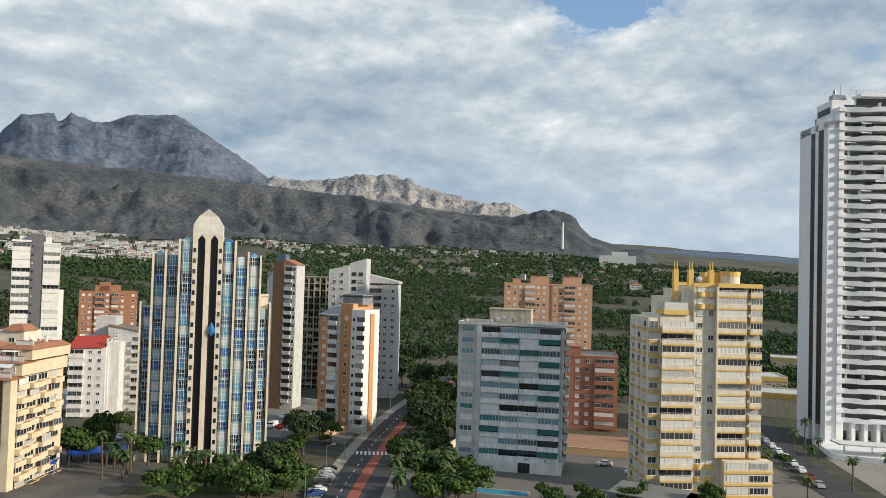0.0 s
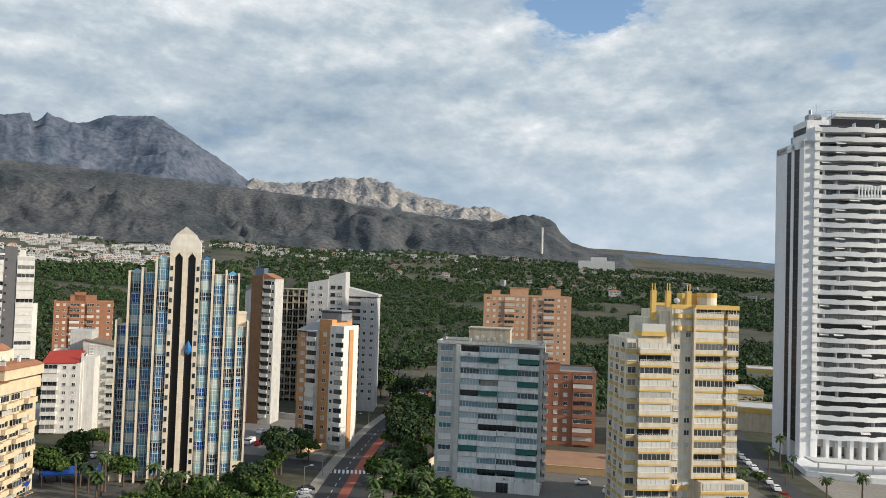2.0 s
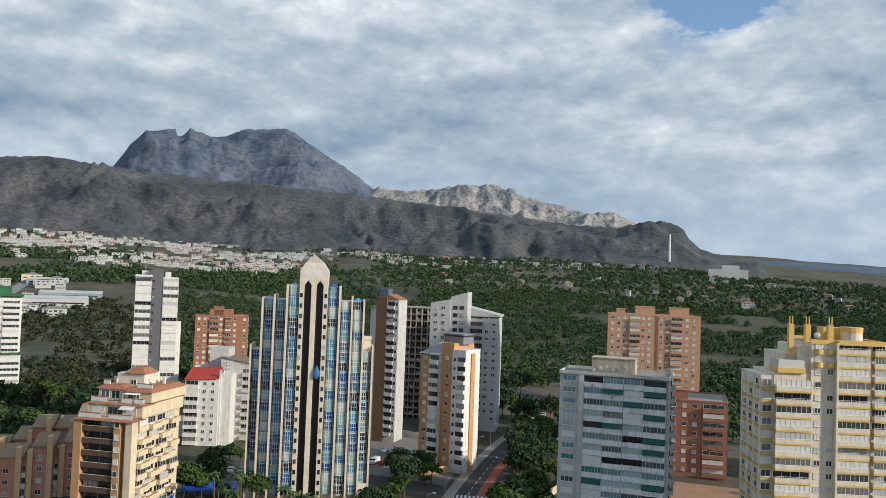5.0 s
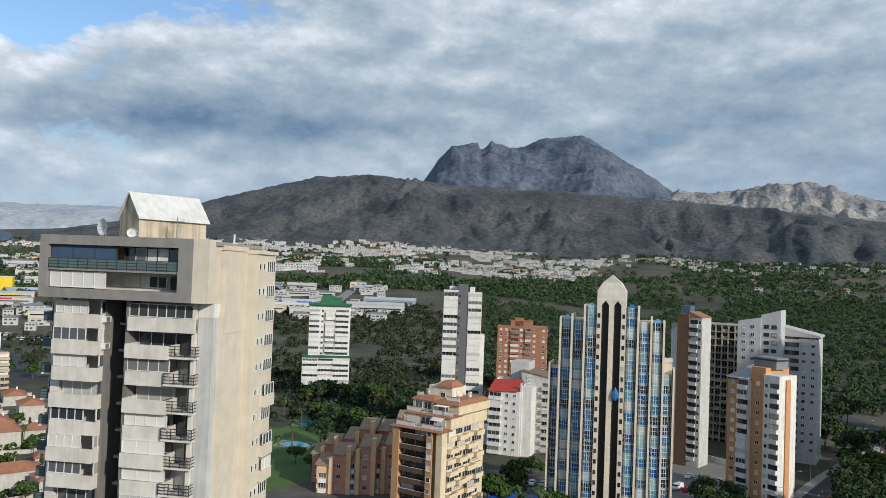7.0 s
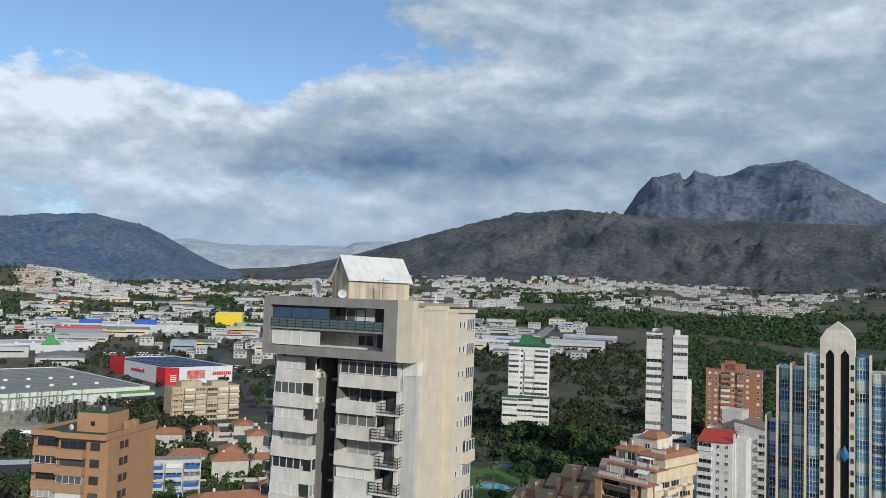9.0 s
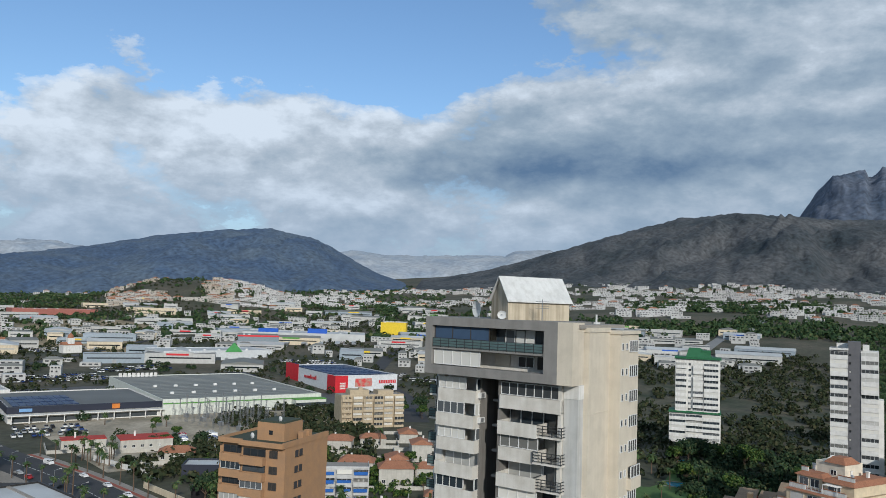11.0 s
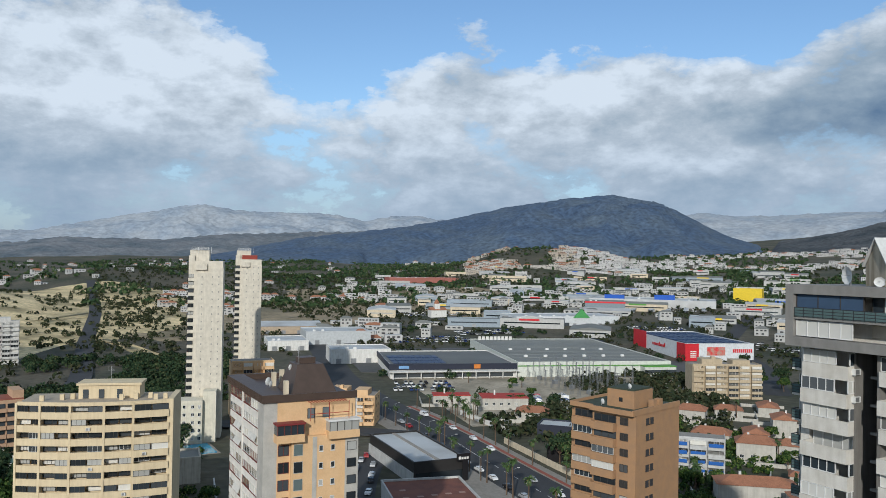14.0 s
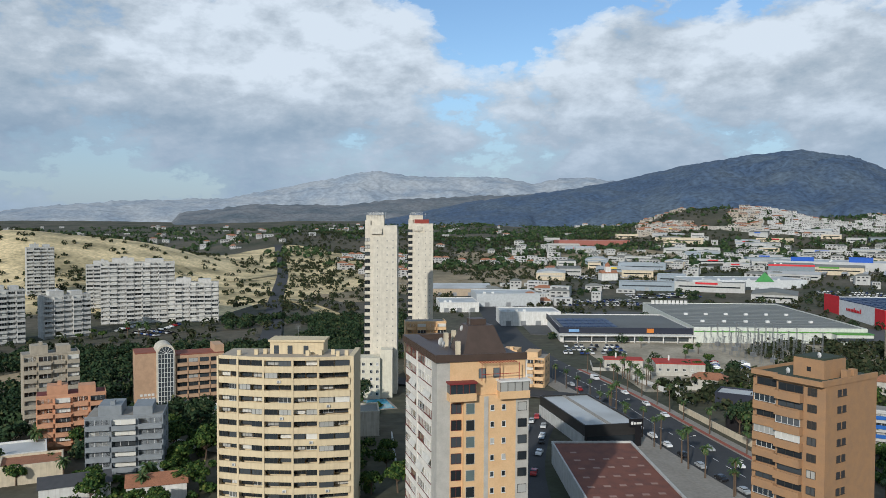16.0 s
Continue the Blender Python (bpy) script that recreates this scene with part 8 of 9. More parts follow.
hall(-262, 84, 62, 20, 12, 5.0, BLACK, ROOFG, "black roadside bar with sign boards", "store", 0)
for x, y, r in ((116, 300, -20), (150, 318, -18), (186, 440, -20), (120, 352, -10)):
    hall(x, y, r, 34, 18, 8.5, CREAM, ROOFW, "low cream school building with terraces", "warehouse", 0, YELLOW, 0, 0)
hall(391, 1955, -12, 90, 30, 22, WHITE, ROOFW, "long white hospital complex on the plain", "warehouse", None, None, 0, 6)
hall(430, 1990, -12, 40, 30, 32, WHITE, ROOFW, "long white hospital complex on the plain", "warehouse")
part_chim = thing("chimney_stack", 345, 2260, float(land(345, 2260)), 0, "slender tall white chimney on the plain", "chimney")
part("shaft", [rod((0, 0, -5), (0, 0, 96), 4.2, 0, 10, 2.6)], WHITE, part_chim)

hall(-258, -88, 108, 26, 10, 4.6, WHITE, mat("sea_green_roof", (0.16, 0.26, 0.20), 0.8), "white pavilion with a flat green roof", "warehouse", 0)
hall(-246, -44, 100, 14, 12, 7.5, mat("faded_plaster", (0.50, 0.46, 0.38), 0.9, streak=0.5), ROOFG, "old plastered workshop beside the lane", "warehouse", 0)
hall(-200, -140, 120, 24, 14, 4.0, WHITE, ROOFW, "low white pavilion with a pale awning roof", "warehouse", 0)
hall(-194, -122, 118, 15, 11, 4.6, CREAM, TILE, "low cream house with a flat terracotta roof", "store", 0)
hall(-181, -104, 118, 16, 9, 4.2, WHITE, mat("dark_slate_roof", (0.07, 0.07, 0.075), 0.8), "low white house with a dark roof", "store", 0, None, 0, 0, 1.8)
hall(-184, -84, 112, 14, 9, 4.0, WHITE, TILE, "low white house with a red tiled roof", "store", 0, None, 0, 0, 2.0)
# canopies, car park roofs, walls near the street
for x, y, r, w, d in ((38, 176, -30, 22, 12), (52, 168, -30, 18, 10), (-92, 196, 20, 14, 8), (-100, 184, 20, 10, 6)):
    t = thing("carport", x, y, 0, r, "flat grey carport roof on thin posts", "carport")
    part("roof", [box(0, w, 0, d, 2.7, 2.95)], ROOFG if x > 0 else BLUE, t)
    for i in range(4):
        for q in (0.3, d - 0.5):
            part("post", [box(0.3 + i * (w - 0.8) / 3, 0.5 + i * (w - 0.8) / 3, q, q + 0.2, 0, 2.7)], METAL, t)
for pts, m in (([(-40, 236), (-28, 246), (-24, 262)], PEACH), ([(-58, 300), (-40, 292), (-26, 300)], WHITE), ([(-10, 205), (2, 222), (12, 250)], CREAM), ([(34, 226), (66, 218)], PEACH), ([(66, 218), (74, 250)], PEACH), ([(-210, -62), (-226, -72), (-234, -92)], WHITE), ([(-160, 53), (-226, 47)], WHITE), ([(-206, 96), (-250, 84), (-290, 76)], CREAM), ([(-300, 84), (-345, 70)], WHITE), ([(-205, -20), (-246, -26)], PALEGREY)):
    t = new("boundary_wall")
    tagged(t, "low rendered boundary wall along a plot", "wall", kind="structure")
    for (x0, y0), (x1, y1) in zip(pts, pts[1:]):
        L = math.hypot(x1 - x0, y1 - y0)
        part("wall_panel", [box(0, L, -0.15, 0.15, -0.2, 2.0), box(-0.05, L + 0.05, -0.2, 0.2, 2.0, 2.12)], m, t, "", (x0, y0, 0), math.degrees(math.atan2(y1 - y0, x1 - x0)))


# ---------------------------------------------------------------- green
FOREST = glass_mat("forest_green", [(0.0, (0.028, 0.054, 0.025)), (0.3, (0.042, 0.073, 0.031)), (0.6, (0.060, 0.092, 0.037)), (0.9, (0.092, 0.106, 0.047))], 0.85, 0.1, 0, True)
LEAF = glass_mat("leaf_green", [(0.0, (0.018, 0.042, 0.011)), (0.3, (0.036, 0.072, 0.016)), (0.6, (0.066, 0.105, 0.023)), (0.85, (0.125, 0.148, 0.034))], 0.75, 0.15, 0, True)
PINE = glass_mat("pine_needles", [(0.0, (0.018, 0.036, 0.018)), (0.3, (0.029, 0.052, 0.025)), (0.6, (0.045, 0.068, 0.030)), (0.88, (0.080, 0.088, 0.038))], 0.85, 0.1, 0, True)
DRY = glass_mat("dry_shrub", [(0.0, (0.024, 0.034, 0.017)), (0.4, (0.038, 0.048, 0.023)), (0.75, (0.062, 0.062, 0.032))], 0.85, 0.1, 0, True)
PALM = glass_mat("palm_frond", [(0.0, (0.04, 0.075, 0.02)), (0.4, (0.06, 0.10, 0.03)), (0.8, (0.12, 0.13, 0.045))], 0.6, 0.3, 0, True)
BARK = mat("bark", (0.13, 0.09, 0.06), 0.95, fine=6, vary=0.4)


def cards(centres, radii, heights, per, size, seed, material, name):
    """Crowns made of many small leaf clumps: quads strewn over lumpy domes."""
    g = np.random.default_rng(seed)
    n = len(centres)
    C = np.repeat(np.asarray(centres, float), per, 0)
    R = np.repeat(np.asarray(radii, float), per)
    H = np.repeat(np.asarray(heights, float), per)
    m = n * per
    th, u = g.uniform(0, 2 * np.pi, m), g.uniform(-0.35, 1, m)
    rr = np.sqrt(np.clip(1 - u * u, 0, 1))
    lump = 0.72 + 0.42 * vnoise(th * 1.3 + np.repeat(np.arange(n) * 7.3, per), u * 2.2 + 5, seed)
    nrm = np.stack([rr * np.cos(th), rr * np.sin(th), u], -1)
    P = C + nrm * np.stack([R * lump, R * lump, H * lump], -1) * g.uniform(0.72, 1.05, m)[:, None]
    nn = nrm + g.normal(0, 0.45, (m, 3))
    nn /= np.linalg.norm(nn, axis=1, keepdims=True)
    t1 = np.cross(nn, g.normal(0, 1, (m, 3)))
    t1 /= np.linalg.norm(t1, axis=1, keepdims=True) + 1e-9
    t2 = np.cross(nn, t1)
    s = (np.repeat(np.broadcast_to(size, n), per) * g.uniform(0.6, 1.35, m))[:, None]
    V = np.stack([P - t1 * s - t2 * s * 0.7, P + t1 * s * 0.9 - t2 * s, P + t1 * s + t2 * s * 0.8, P - t1 * s * 0.8 + t2 * s], 1).reshape(-1, 3)
    me = bpy.data.meshes.new(name)
    me.vertices.add(4 * m)
    me.vertices.foreach_set("co", V.ravel())
    me.loops.add(4 * m)
    me.loops.foreach_set("vertex_index", np.arange(4 * m))
    me.polygons.add(m)
    me.polygons.foreach_set("loop_start", np.arange(0, 4 * m, 4))
    me.materials.append(material)
    me.update(calc_edges=True)
    return me


def broad_tree(seed, h, r, material, per=1050):
    g = random.Random(seed)
    t = new("tree")
    limbs, tips = [rod((0, 0, 0), (g.uniform(-0.3, 0.3), g.uniform(-0.3, 0.3), h * 0.45), 0.05 * h / 2 + 0.08, 0, 7, 0.1)], []
    for i in range(6):
        a = i * 1.05 + g.uniform(-0.3, 0.3)
        tip = (math.cos(a) * r * 0.55, math.sin(a) * r * 0.55, h * g.uniform(0.55, 0.8))
        limbs.append(rod((0, 0, h * 0.35), tip, 0.12, 0, 5, 0.04))
        tips.append(tip)
    put("trunk", mesh("trunk", limbs, BARK), t)
    tips.append((0, 0, h * 0.78))
    put("crown", cards(tips, [r * g.uniform(0.45, 0.7) for _ in tips], [h * g.uniform(0.16, 0.26) for _ in tips], per // 7, 0.21 + r * 0.02, seed, material, "crown"), t)
    return t


def palm_tree(seed, h, fronds=22, L=2.6):
    g = random.Random(seed)
    t = new("palm_tree")
    bend = g.uniform(-0.5, 0.5)
    put("trunk", mesh("trunk", [rod((0, 0, 0), (bend * 0.4, 0, h * 0.5), 0.28, 0, 8, 0.21), rod((bend * 0.4, 0, h * 0.5), (bend, 0, h), 0.21, 0, 8, 0.18)], BARK), t)
    v, f = [], []
    for i in range(fronds):
        a, el = i * 2.4, g.uniform(-0.5, 1.2)
        d = Vector((math.cos(a), math.sin(a), 0))
        s = Vector((-d.y, d.x, 0))
        p, pts = Vector((bend, 0, h)), []
        e = el
        for k in range(6):
            pts.append(p.copy())
            p = p + (d * math.cos(e) + Vector((0, 0, math.sin(e)))) * L / 5
            e -= 0.36
        for side in (-1, 1):
            for k in range(5):
                w0, w1 = (0.10, 0.36, 0.42, 0.36, 0.24, 0.03)[k], (0.10, 0.36, 0.42, 0.36, 0.24, 0.03)[k + 1]
                o = len(v)
                dr = Vector((0, 0, -0.35))
                v += [tuple(pts[k]), tuple(pts[k + 1]), tuple(pts[k + 1] + (s * side + dr) * w1), tuple(pts[k] + (s * side + dr) * w0 + d * 0.1)]
                f.append((o, o + 1, o + 2, o + 3))
    put("crown", mesh("crown", [(v, f, 0)], PALM), t)
    return t


def cypress(seed, h):
    t = new("cypress_tree")
    put("trunk", mesh("trunk", [rod((0, 0, 0), (0, 0, h * 0.6), 0.14, 0, 6, 0.05)], BARK), t)
    put("crown", cards([(0, 0, h * q) for q in (0.25, 0.45, 0.65, 0.82)], [h * 0.11, h * 0.115, h * 0.09, h * 0.05], [h * 0.16] * 4, 70, 0.26, seed, PINE, "crown"), t)
    return t


gr = random.Random(3)
KINDS = [(broad_tree(31, 8, 3.6, LEAF), "broad green garden tree with a dense crown", "garden trees"), (broad_tree(32, 6, 3.0, LEAF), "rounded green garden tree with leaves", "garden trees"), (broad_tree(33, 10, 4.2, PINE), "dark spreading pine tree", "pine trees"), (broad_tree(34, 5, 2.6, LEAF, 700), "small leafy street tree", "street trees"),
         (palm_tree(41, 9), "tall palm with a shaggy crown", "palms"), (palm_tree(42, 6.5, 26, 3.0), "date palm with a full crown", "palms"), (palm_tree(43, 12, 20, 2.3), "slender tall palm with a small crown", "palms"), (cypress(51, 9), "narrow dark green cypress tree", "cypresses")]
for ob, label, group in KINDS:
    tagged(ob, label, "palm" if "palm" in label else "tree", group)
used = set()


def plant(k, x, y, s=1.0):
    ob = KINDS[k][0]
    m = pose(x, y, float(land(x, y)), 0, 0, gr.uniform(0, 360)) @ Matrix.Diagonal((s, s, s * gr.uniform(0.9, 1.1), 1))
    if k not in used:
        used.add(k)
        ob.matrix_basis = m
    else:
        new_ob = copy_thing(ob, Matrix.Identity(4))
        new_ob.matrix_basis = m


def grove(n, x0, x1, y0, y1, kinds, s0=0.8, s1=1.2):
    for _ in range(n):
        plant(gr.choice(kinds), gr.uniform(x0, x1), gr.uniform(y0, y1), gr.uniform(s0, s1))


grove(13, -58, -30, 174, 186, [0, 1, 3, 1], 0.7, 1.0)
grove(9, -52, -30, 176, 194, [0, 1, 3, 1], 0.8, 1.2)      # garden of the glass tower
grove(8, -66, -44, 176, 190, [4, 5, 4, 3], 0.8, 1.1)
grove(5, -82, -74, 178, 196, [4, 6, 5], 0.8, 1.0)
grove(14, -6, 4, 182, 262, [0, 1, 2, 5], 0.8, 1.2)        # street side by the grey block
grove(5, -9, 6, 178, 190, [5, 5, 4], 0.8, 1.0)
grove(14, -12, 12, 280, 350, [0, 2, 1], 0.9, 1.3)
grove(8, -44, -30, 226, 244, [0, 2, 3], 0.6, 0.9)
grove(16, -8, 6, 190, 300, [0, 1, 2], 0.9, 1.3)
grove(12, -4, 10, 170, 190, [0, 1, 5, 3], 0.8, 1.1)
grove(10, -40, -28, 180, 215, [0, 1, 2], 0.8, 1.1)
grove(9, -110, -70, 196, 214, [0, 3, 5], 0.7, 1.0)
grove(10, -30, -8, 330, 420, [2, 0], 1.0, 1.4)
grove(8, 14, 40, 300, 380, [2, 0], 1.0, 1.3)
grove(8, 36, 72, 258, 300, [0, 1, 5], 0.7, 1.1)
grove(9, 74, 96, 175, 240, [4, 5, 1, 3], 0.8, 1.1)
grove(7, 100, 112, 190, 240, [4, 5, 3], 0.7, 1.0)
grove(10, 110, 180, 330, 440, [0, 1, 2], 0.8, 1.2)
grove(7, -100, -88, 200, 240, [0, 0, 3], 0.9, 1.2)        # behind the terraced block
grove(22, -235, -150, 205, 320, [5, 4, 0, 2, 5], 0.8, 1.25)  # resort garden
grove(12, -235, -205, 285, 330, [2, 7, 0], 1.0, 1.3)
grove(15, -196, -154, 178, 226, [5, 4, 0, 1], 0.8, 1.1)
for i in range(26):                                       # palms of the avenue
    k = i / 26 * 5
    a, b = AVENUE[1 + int(k)], AVENUE[2 + int(k)]
    d = Vector((b[0] - a[0], b[1] - a[1], 0)).normalized()
    s = 12.2 if i % 2 else -12.2
    plant(gr.choice([4, 6, 4]), a[0] + (b[0] - a[0]) * (k % 1) + d.y * s, a[1] + (b[1] - a[1]) * (k % 1) - d.x * s, gr.uniform(0.7, 0.95))
grove(9, -352, -330, 62, 82, [4, 6, 5], 0.7, 1.0)
grove(16, -330, -200, 112, 215, [0, 1, 4, 7, 3], 0.6, 1.0)
grove(14, -262, -160, 100, 150, [4, 5, 0, 7], 0.6, 0.95)
grove(10, -255, -230, 78, 112, [2, 5, 4, 0], 0.7, 1.0)
grove(8, -420, -360, 230, 290, [0, 2], 0.8, 1.2)
grove(12, -240, -190, -128, -70, [0, 1, 5, 3], 0.8, 1.1)
grove(14, -262, -205, -100, -64, [0, 1, 2, 3], 0.8, 1.2)
grove(10, -225, -180, -28, 4, [0, 3, 1], 0.7, 1.0)
grove(8, -320, -262, -62, -40, [0, 2, 5], 0.8, 1.1)
grove(14, -330, -285, -125, -95, [2, 0, 5], 0.8, 1.1)
grove(10, -470, -430, -245, -190, [5, 3, 0], 0.8, 1.1)
grove(12, -205, -176, -100, -64, [0, 1, 5, 3], 0.7, 1.0)
for i in range(11):                                       # palms on the near footway
    k = (i + 0.3) / 11 * 2.6
    a, b = AVENUE[1 + int(k)], AVENUE[2 + int(k)]
    d = Vector((b[0] - a[0], b[1] - a[1], 0)).normalized()
    plant(gr.choice([4, 6]), a[0] + (b[0] - a[0]) * (k % 1) - d.y * 11.4, a[1] + (b[1] - a[1]) * (k % 1) + d.x * 11.4, gr.uniform(0.85, 1.05))
grove(4, -262, -244, 84, 96, [5, 5, 2], 1.0, 1.3)
grove(8, -440, -350, 92, 120, [3, 5, 1], 0.7, 1.0)
grove(26, -300, -175, 108, 205, [0, 1, 7, 3, 4], 0.6, 0.9)
grove(10, -180, -150, 100, 150, [0, 1, 5], 0.7, 1.0)
grove(9, -64, -32, 166, 176, [1, 3, 0, 5], 0.7, 1.0)
grove(12, -12, -2, 168, 232, [5, 0, 1, 4], 0.8, 1.15)
grove(9, 20, 60, 168, 182, [0, 1, 5, 3], 0.6, 0.9)


# forest, scrub and far gardens
def scatter(n, az0, az1, d0, d1, seed, clump=140.0, cut=0.45):
    g = np.random.default_rng(seed)
    az = g.uniform(az0, az1, n * 3)
    d = np.sqrt(g.uniform(d0 ** 2, d1 ** 2, n * 3))
    x, y = -np.sin(np.radians(az)) * d, np.cos(np.radians(az)) * d
    keep = fbm(x / clump, y / clump, 3, seed) > cut
    keep &= ~((az > 65) & (az < 79.5) & (d > 1480) & (d < 1850) & (g.random(n * 3) < 0.45))
    x, y = x[keep][:n], y[keep][:n]
    for line, w in ((STREET, 12), (AVENUE, 22)):
        P = np.array(line, float)
        ok = np.ones(len(x), bool)
        for a, b in zip(P, P[1:]):
            t = np.clip(((x - a[0]) * (b[0] - a[0]) + (y - a[1]) * (b[1] - a[1])) / ((b - a) @ (b - a)), 0, 1)
            ok &= np.hypot(x - a[0] - t * (b[0] - a[0]), y - a[1] - t * (b[1] - a[1])) > w
        x, y = x[ok], y[ok]
    return x, y


def wood(name, label, spots, r, per, size, seed, material):
    x = np.concatenate([s[0] for s in spots])
    y = np.concatenate([s[1] for s in spots])
    g = np.random.default_rng(seed + 1)
    R = g.uniform(0.6, 1.25, len(x)) * r
    z = land(x, y) + R * 0.55
    tagged(new(name, cards(np.stack([x, y, z], -1), R, R * 0.95, per, size, seed, material, name)), label, "trees", kind="stuff")


drape("ground_forest", "dark forest floor under the pines", -34, 26, 470, 1250, mat("forest_floor", (0.075, 0.070, 0.042), 0.95, vary=0.6, scale=0.02, fine=0.2, second=(0.032, 0.042, 0.022)), 0.4, seed=13, edge=0.2)
# sun patch from a cloud gap is put into the pale sand colour
drape("ground_rise", "bare sandy slope dotted with scrub", 98.5, 126, 600, 1280, mat("sunlit_sandy_rise", (0.80, 0.64, 0.36), 0.95, vary=0.6, scale=0.02, fine=0.25, second=(0.30, 0.25, 0.13), bump=0.8, relief=1.2), 0.6, seed=3)
drape("ground_field", "dry tan fields beyond the warehouses", 84, 104, 700, 1150, mat("tan_field", (0.34, 0.27, 0.17), 0.95, vary=0.5, scale=0.012, fine=0.2, second=(0.17, 0.145, 0.085)), 0.5, seed=5)
drape("ground_field", "dry tan fields beyond the warehouses", 76, 92, 880, 1350, MATS["tan_field"], 0.4, seed=7)
drape("ground_scrub", "grey-green scrub and bare paths", 24, 46, 330, 820, mat("grey_scrub", (0.095, 0.088, 0.058), 0.95, vary=0.6, scale=0.03, fine=0.3, second=(0.032, 0.044, 0.022)), 0.06, seed=9)
wood("pine_forest", "dense dark green pine forest on the plain", [scatter(5600, -32, 27, 455, 1180, 61, 130, 0.31), scatter(700, -32, -6, 330, 520, 68, 90, 0.42)], 4.2, 54, 0.62, 61, FOREST)
wood("far_forest", "distant pine woods below the hills", [scatter(4200, -33, 15, 1100, 2250, 62, 220, 0.33), scatter(1500, 15, 42, 1050, 1560, 62, 160, 0.46), scatter(420, 15, 60, 1500, 2250, 63, 120, 0.5), scatter(700, 40, 60, 1000, 1600, 69, 200, 0.46)], 5.6, 20, 1.4, 62, FOREST)
wood("scrub_bushes", "scattered bushes and small pines on dry land", [scatter(1900, 22, 48, 340, 900, 64, 70, 0.40), scatter(7600, 46, 104, 560, 1900, 65, 80, 0.37), scatter(560, 100, 125, 620, 1250, 79, 22, 0.45), scatter(600, 60, 80, 300, 520, 66, 60, 0.5), scatter(260, 98, 124, 430, 800, 67, 80, 0.46)], 3.0, 24, 0.7, 64, DRY)
wood("pine_grove", "grove of dark umbrella pines", [scatter(760, 99, 124, 225, 440, 71, 45, 0.40), scatter(260, 95, 108, 380, 560, 72, 60, 0.40), scatter(110, 58, 90, 330, 760, 74, 50, 0.52), scatter(150, 28, 38, 300, 420, 75, 40, 0.42)], 3.6, 130, 0.46, 71, PINE)
wood("west_trees", "trees between the warehouses and fields", [scatter(4600, 55, 105, 1000, 2900, 73, 130, 0.43), scatter(700, 105, 125, 1350, 2900, 77, 130, 0.48)], 5.2, 10, 1.9, 73, FOREST)


wood("garden_shrubs", "dense shrubs and hedges in the villa gardens", [scatter(620, 48, 72, 170, 350, 91, 24, 0.40), scatter(160, 97, 121, 190, 300, 92, 26, 0.42)], 1.7, 90, 0.3, 91, LEAF)


# far white estates: small houses in terraces
def estate(name, label, regions, seed, walls, roof, share, cut=0.42):
    g = np.random.default_rng(seed)
    P = []
    for n, az0, az1, d0, d1 in regions:
        k = 0
        while k < n:
            a, d = g.uniform(az0, az1), g.uniform(d0, d1)
            d = round(d / 34) * 34 + g.uniform(-5, 5)
            x, y = -math.sin(radians(a)) * d, math.cos(radians(a)) * d
            if fbm(x / 150, y / 150, 2, seed) < cut:
                k += 0.2
                continue
            k += 1
            z = float(land(x, y))
            c, s = math.cos(radians(a + g.uniform(-14, 14))), math.sin(radians(a + g.uniform(-14, 14)))
            w, dp, h = g.uniform(7, 19), g.uniform(6, 11), g.choice([3.4, 6.2, 6.4, 9.0])

            def turned(b):
                return [(x + px * c - py * s, y + px * s + py * c, z + pz) for px, py, pz in b[0]], b[1], b[2]
            P.append(turned(box(0, w, 0, dp, -4, h, 0)))
            P += [turned(box(w * q, w * (q + 0.17), -0.3, 0.3, h - 2.1, h - 0.9, 1)) for q in (0.12, 0.42, 0.70)]
            if h > 5:
                P += [turned(box(w * q, w * (q + 0.17), -0.3, 0.3, h - 5.1, h - 3.8, 1)) for q in (0.12, 0.52)]
            if g.random() < share:
                P.append(turned(([(-0.5, -0.5, h), (w + 0.5, -0.5, h), (w + 0.5, dp + 0.5, h), (-0.5, dp + 0.5, h), (w * 0.3, dp / 2, h + 2.2), (w * 0.7, dp / 2, h + 2.2)], [(0, 1, 5, 4), (1, 2, 5), (2, 3, 4, 5), (3, 0, 4)], 2)))
    tagged(new(name, mesh(name, P, [walls, DARK, roof])), label, "houses", kind="stuff")


FARWHITE = mat("whitewashed", (0.52, 0.52, 0.515), 0.85, scale=0.01, second=(0.40, 0.395, 0.38))
estate("far_houses", "white terraced houses of a hillside estate", [(620, 18, 37, 1640, 2280), (300, 19, 38, 1270, 1600), (480, 37, 58, 1500, 2350), (160, 38, 52, 1250, 1500), (650, 50, 70, 1750, 2600), (90, -9, 9, 1900, 2200), (100, 6, 18, 1800, 2100)], 81, FARWHITE, TILE, 0.10)
estate("hill_houses", "cream and ochre houses crowding a low hill", [(330, 70.5, 78.5, 1520, 1790)], 83, mat("ochre_walls", (0.40, 0.35, 0.285), 0.85, scale=0.012, second=(0.46, 0.45, 0.42)), TILE, 0.3, 0.36)
estate("white_hill_houses", "white terraced houses on the flank of a hill", [(190, 66, 71.5, 1520, 1790)], 84, FARWHITE, TILE, 0.08, 0.34)
estate("plain_houses", "scattered farmhouses and villas on the plain", [(160, 78, 122, 1300, 3000), (50, -30, 8, 1200, 1900), (120, 84, 100, 620, 1200)], 85, FARWHITE, TILE, 0.4)


estate("workshops", "small pale workshops and sheds between the halls", [(210, 56, 90, 660, 1450), (60, 33.5, 46, 760, 1100)], 87, DUSTY, ROOFG, 0.3)


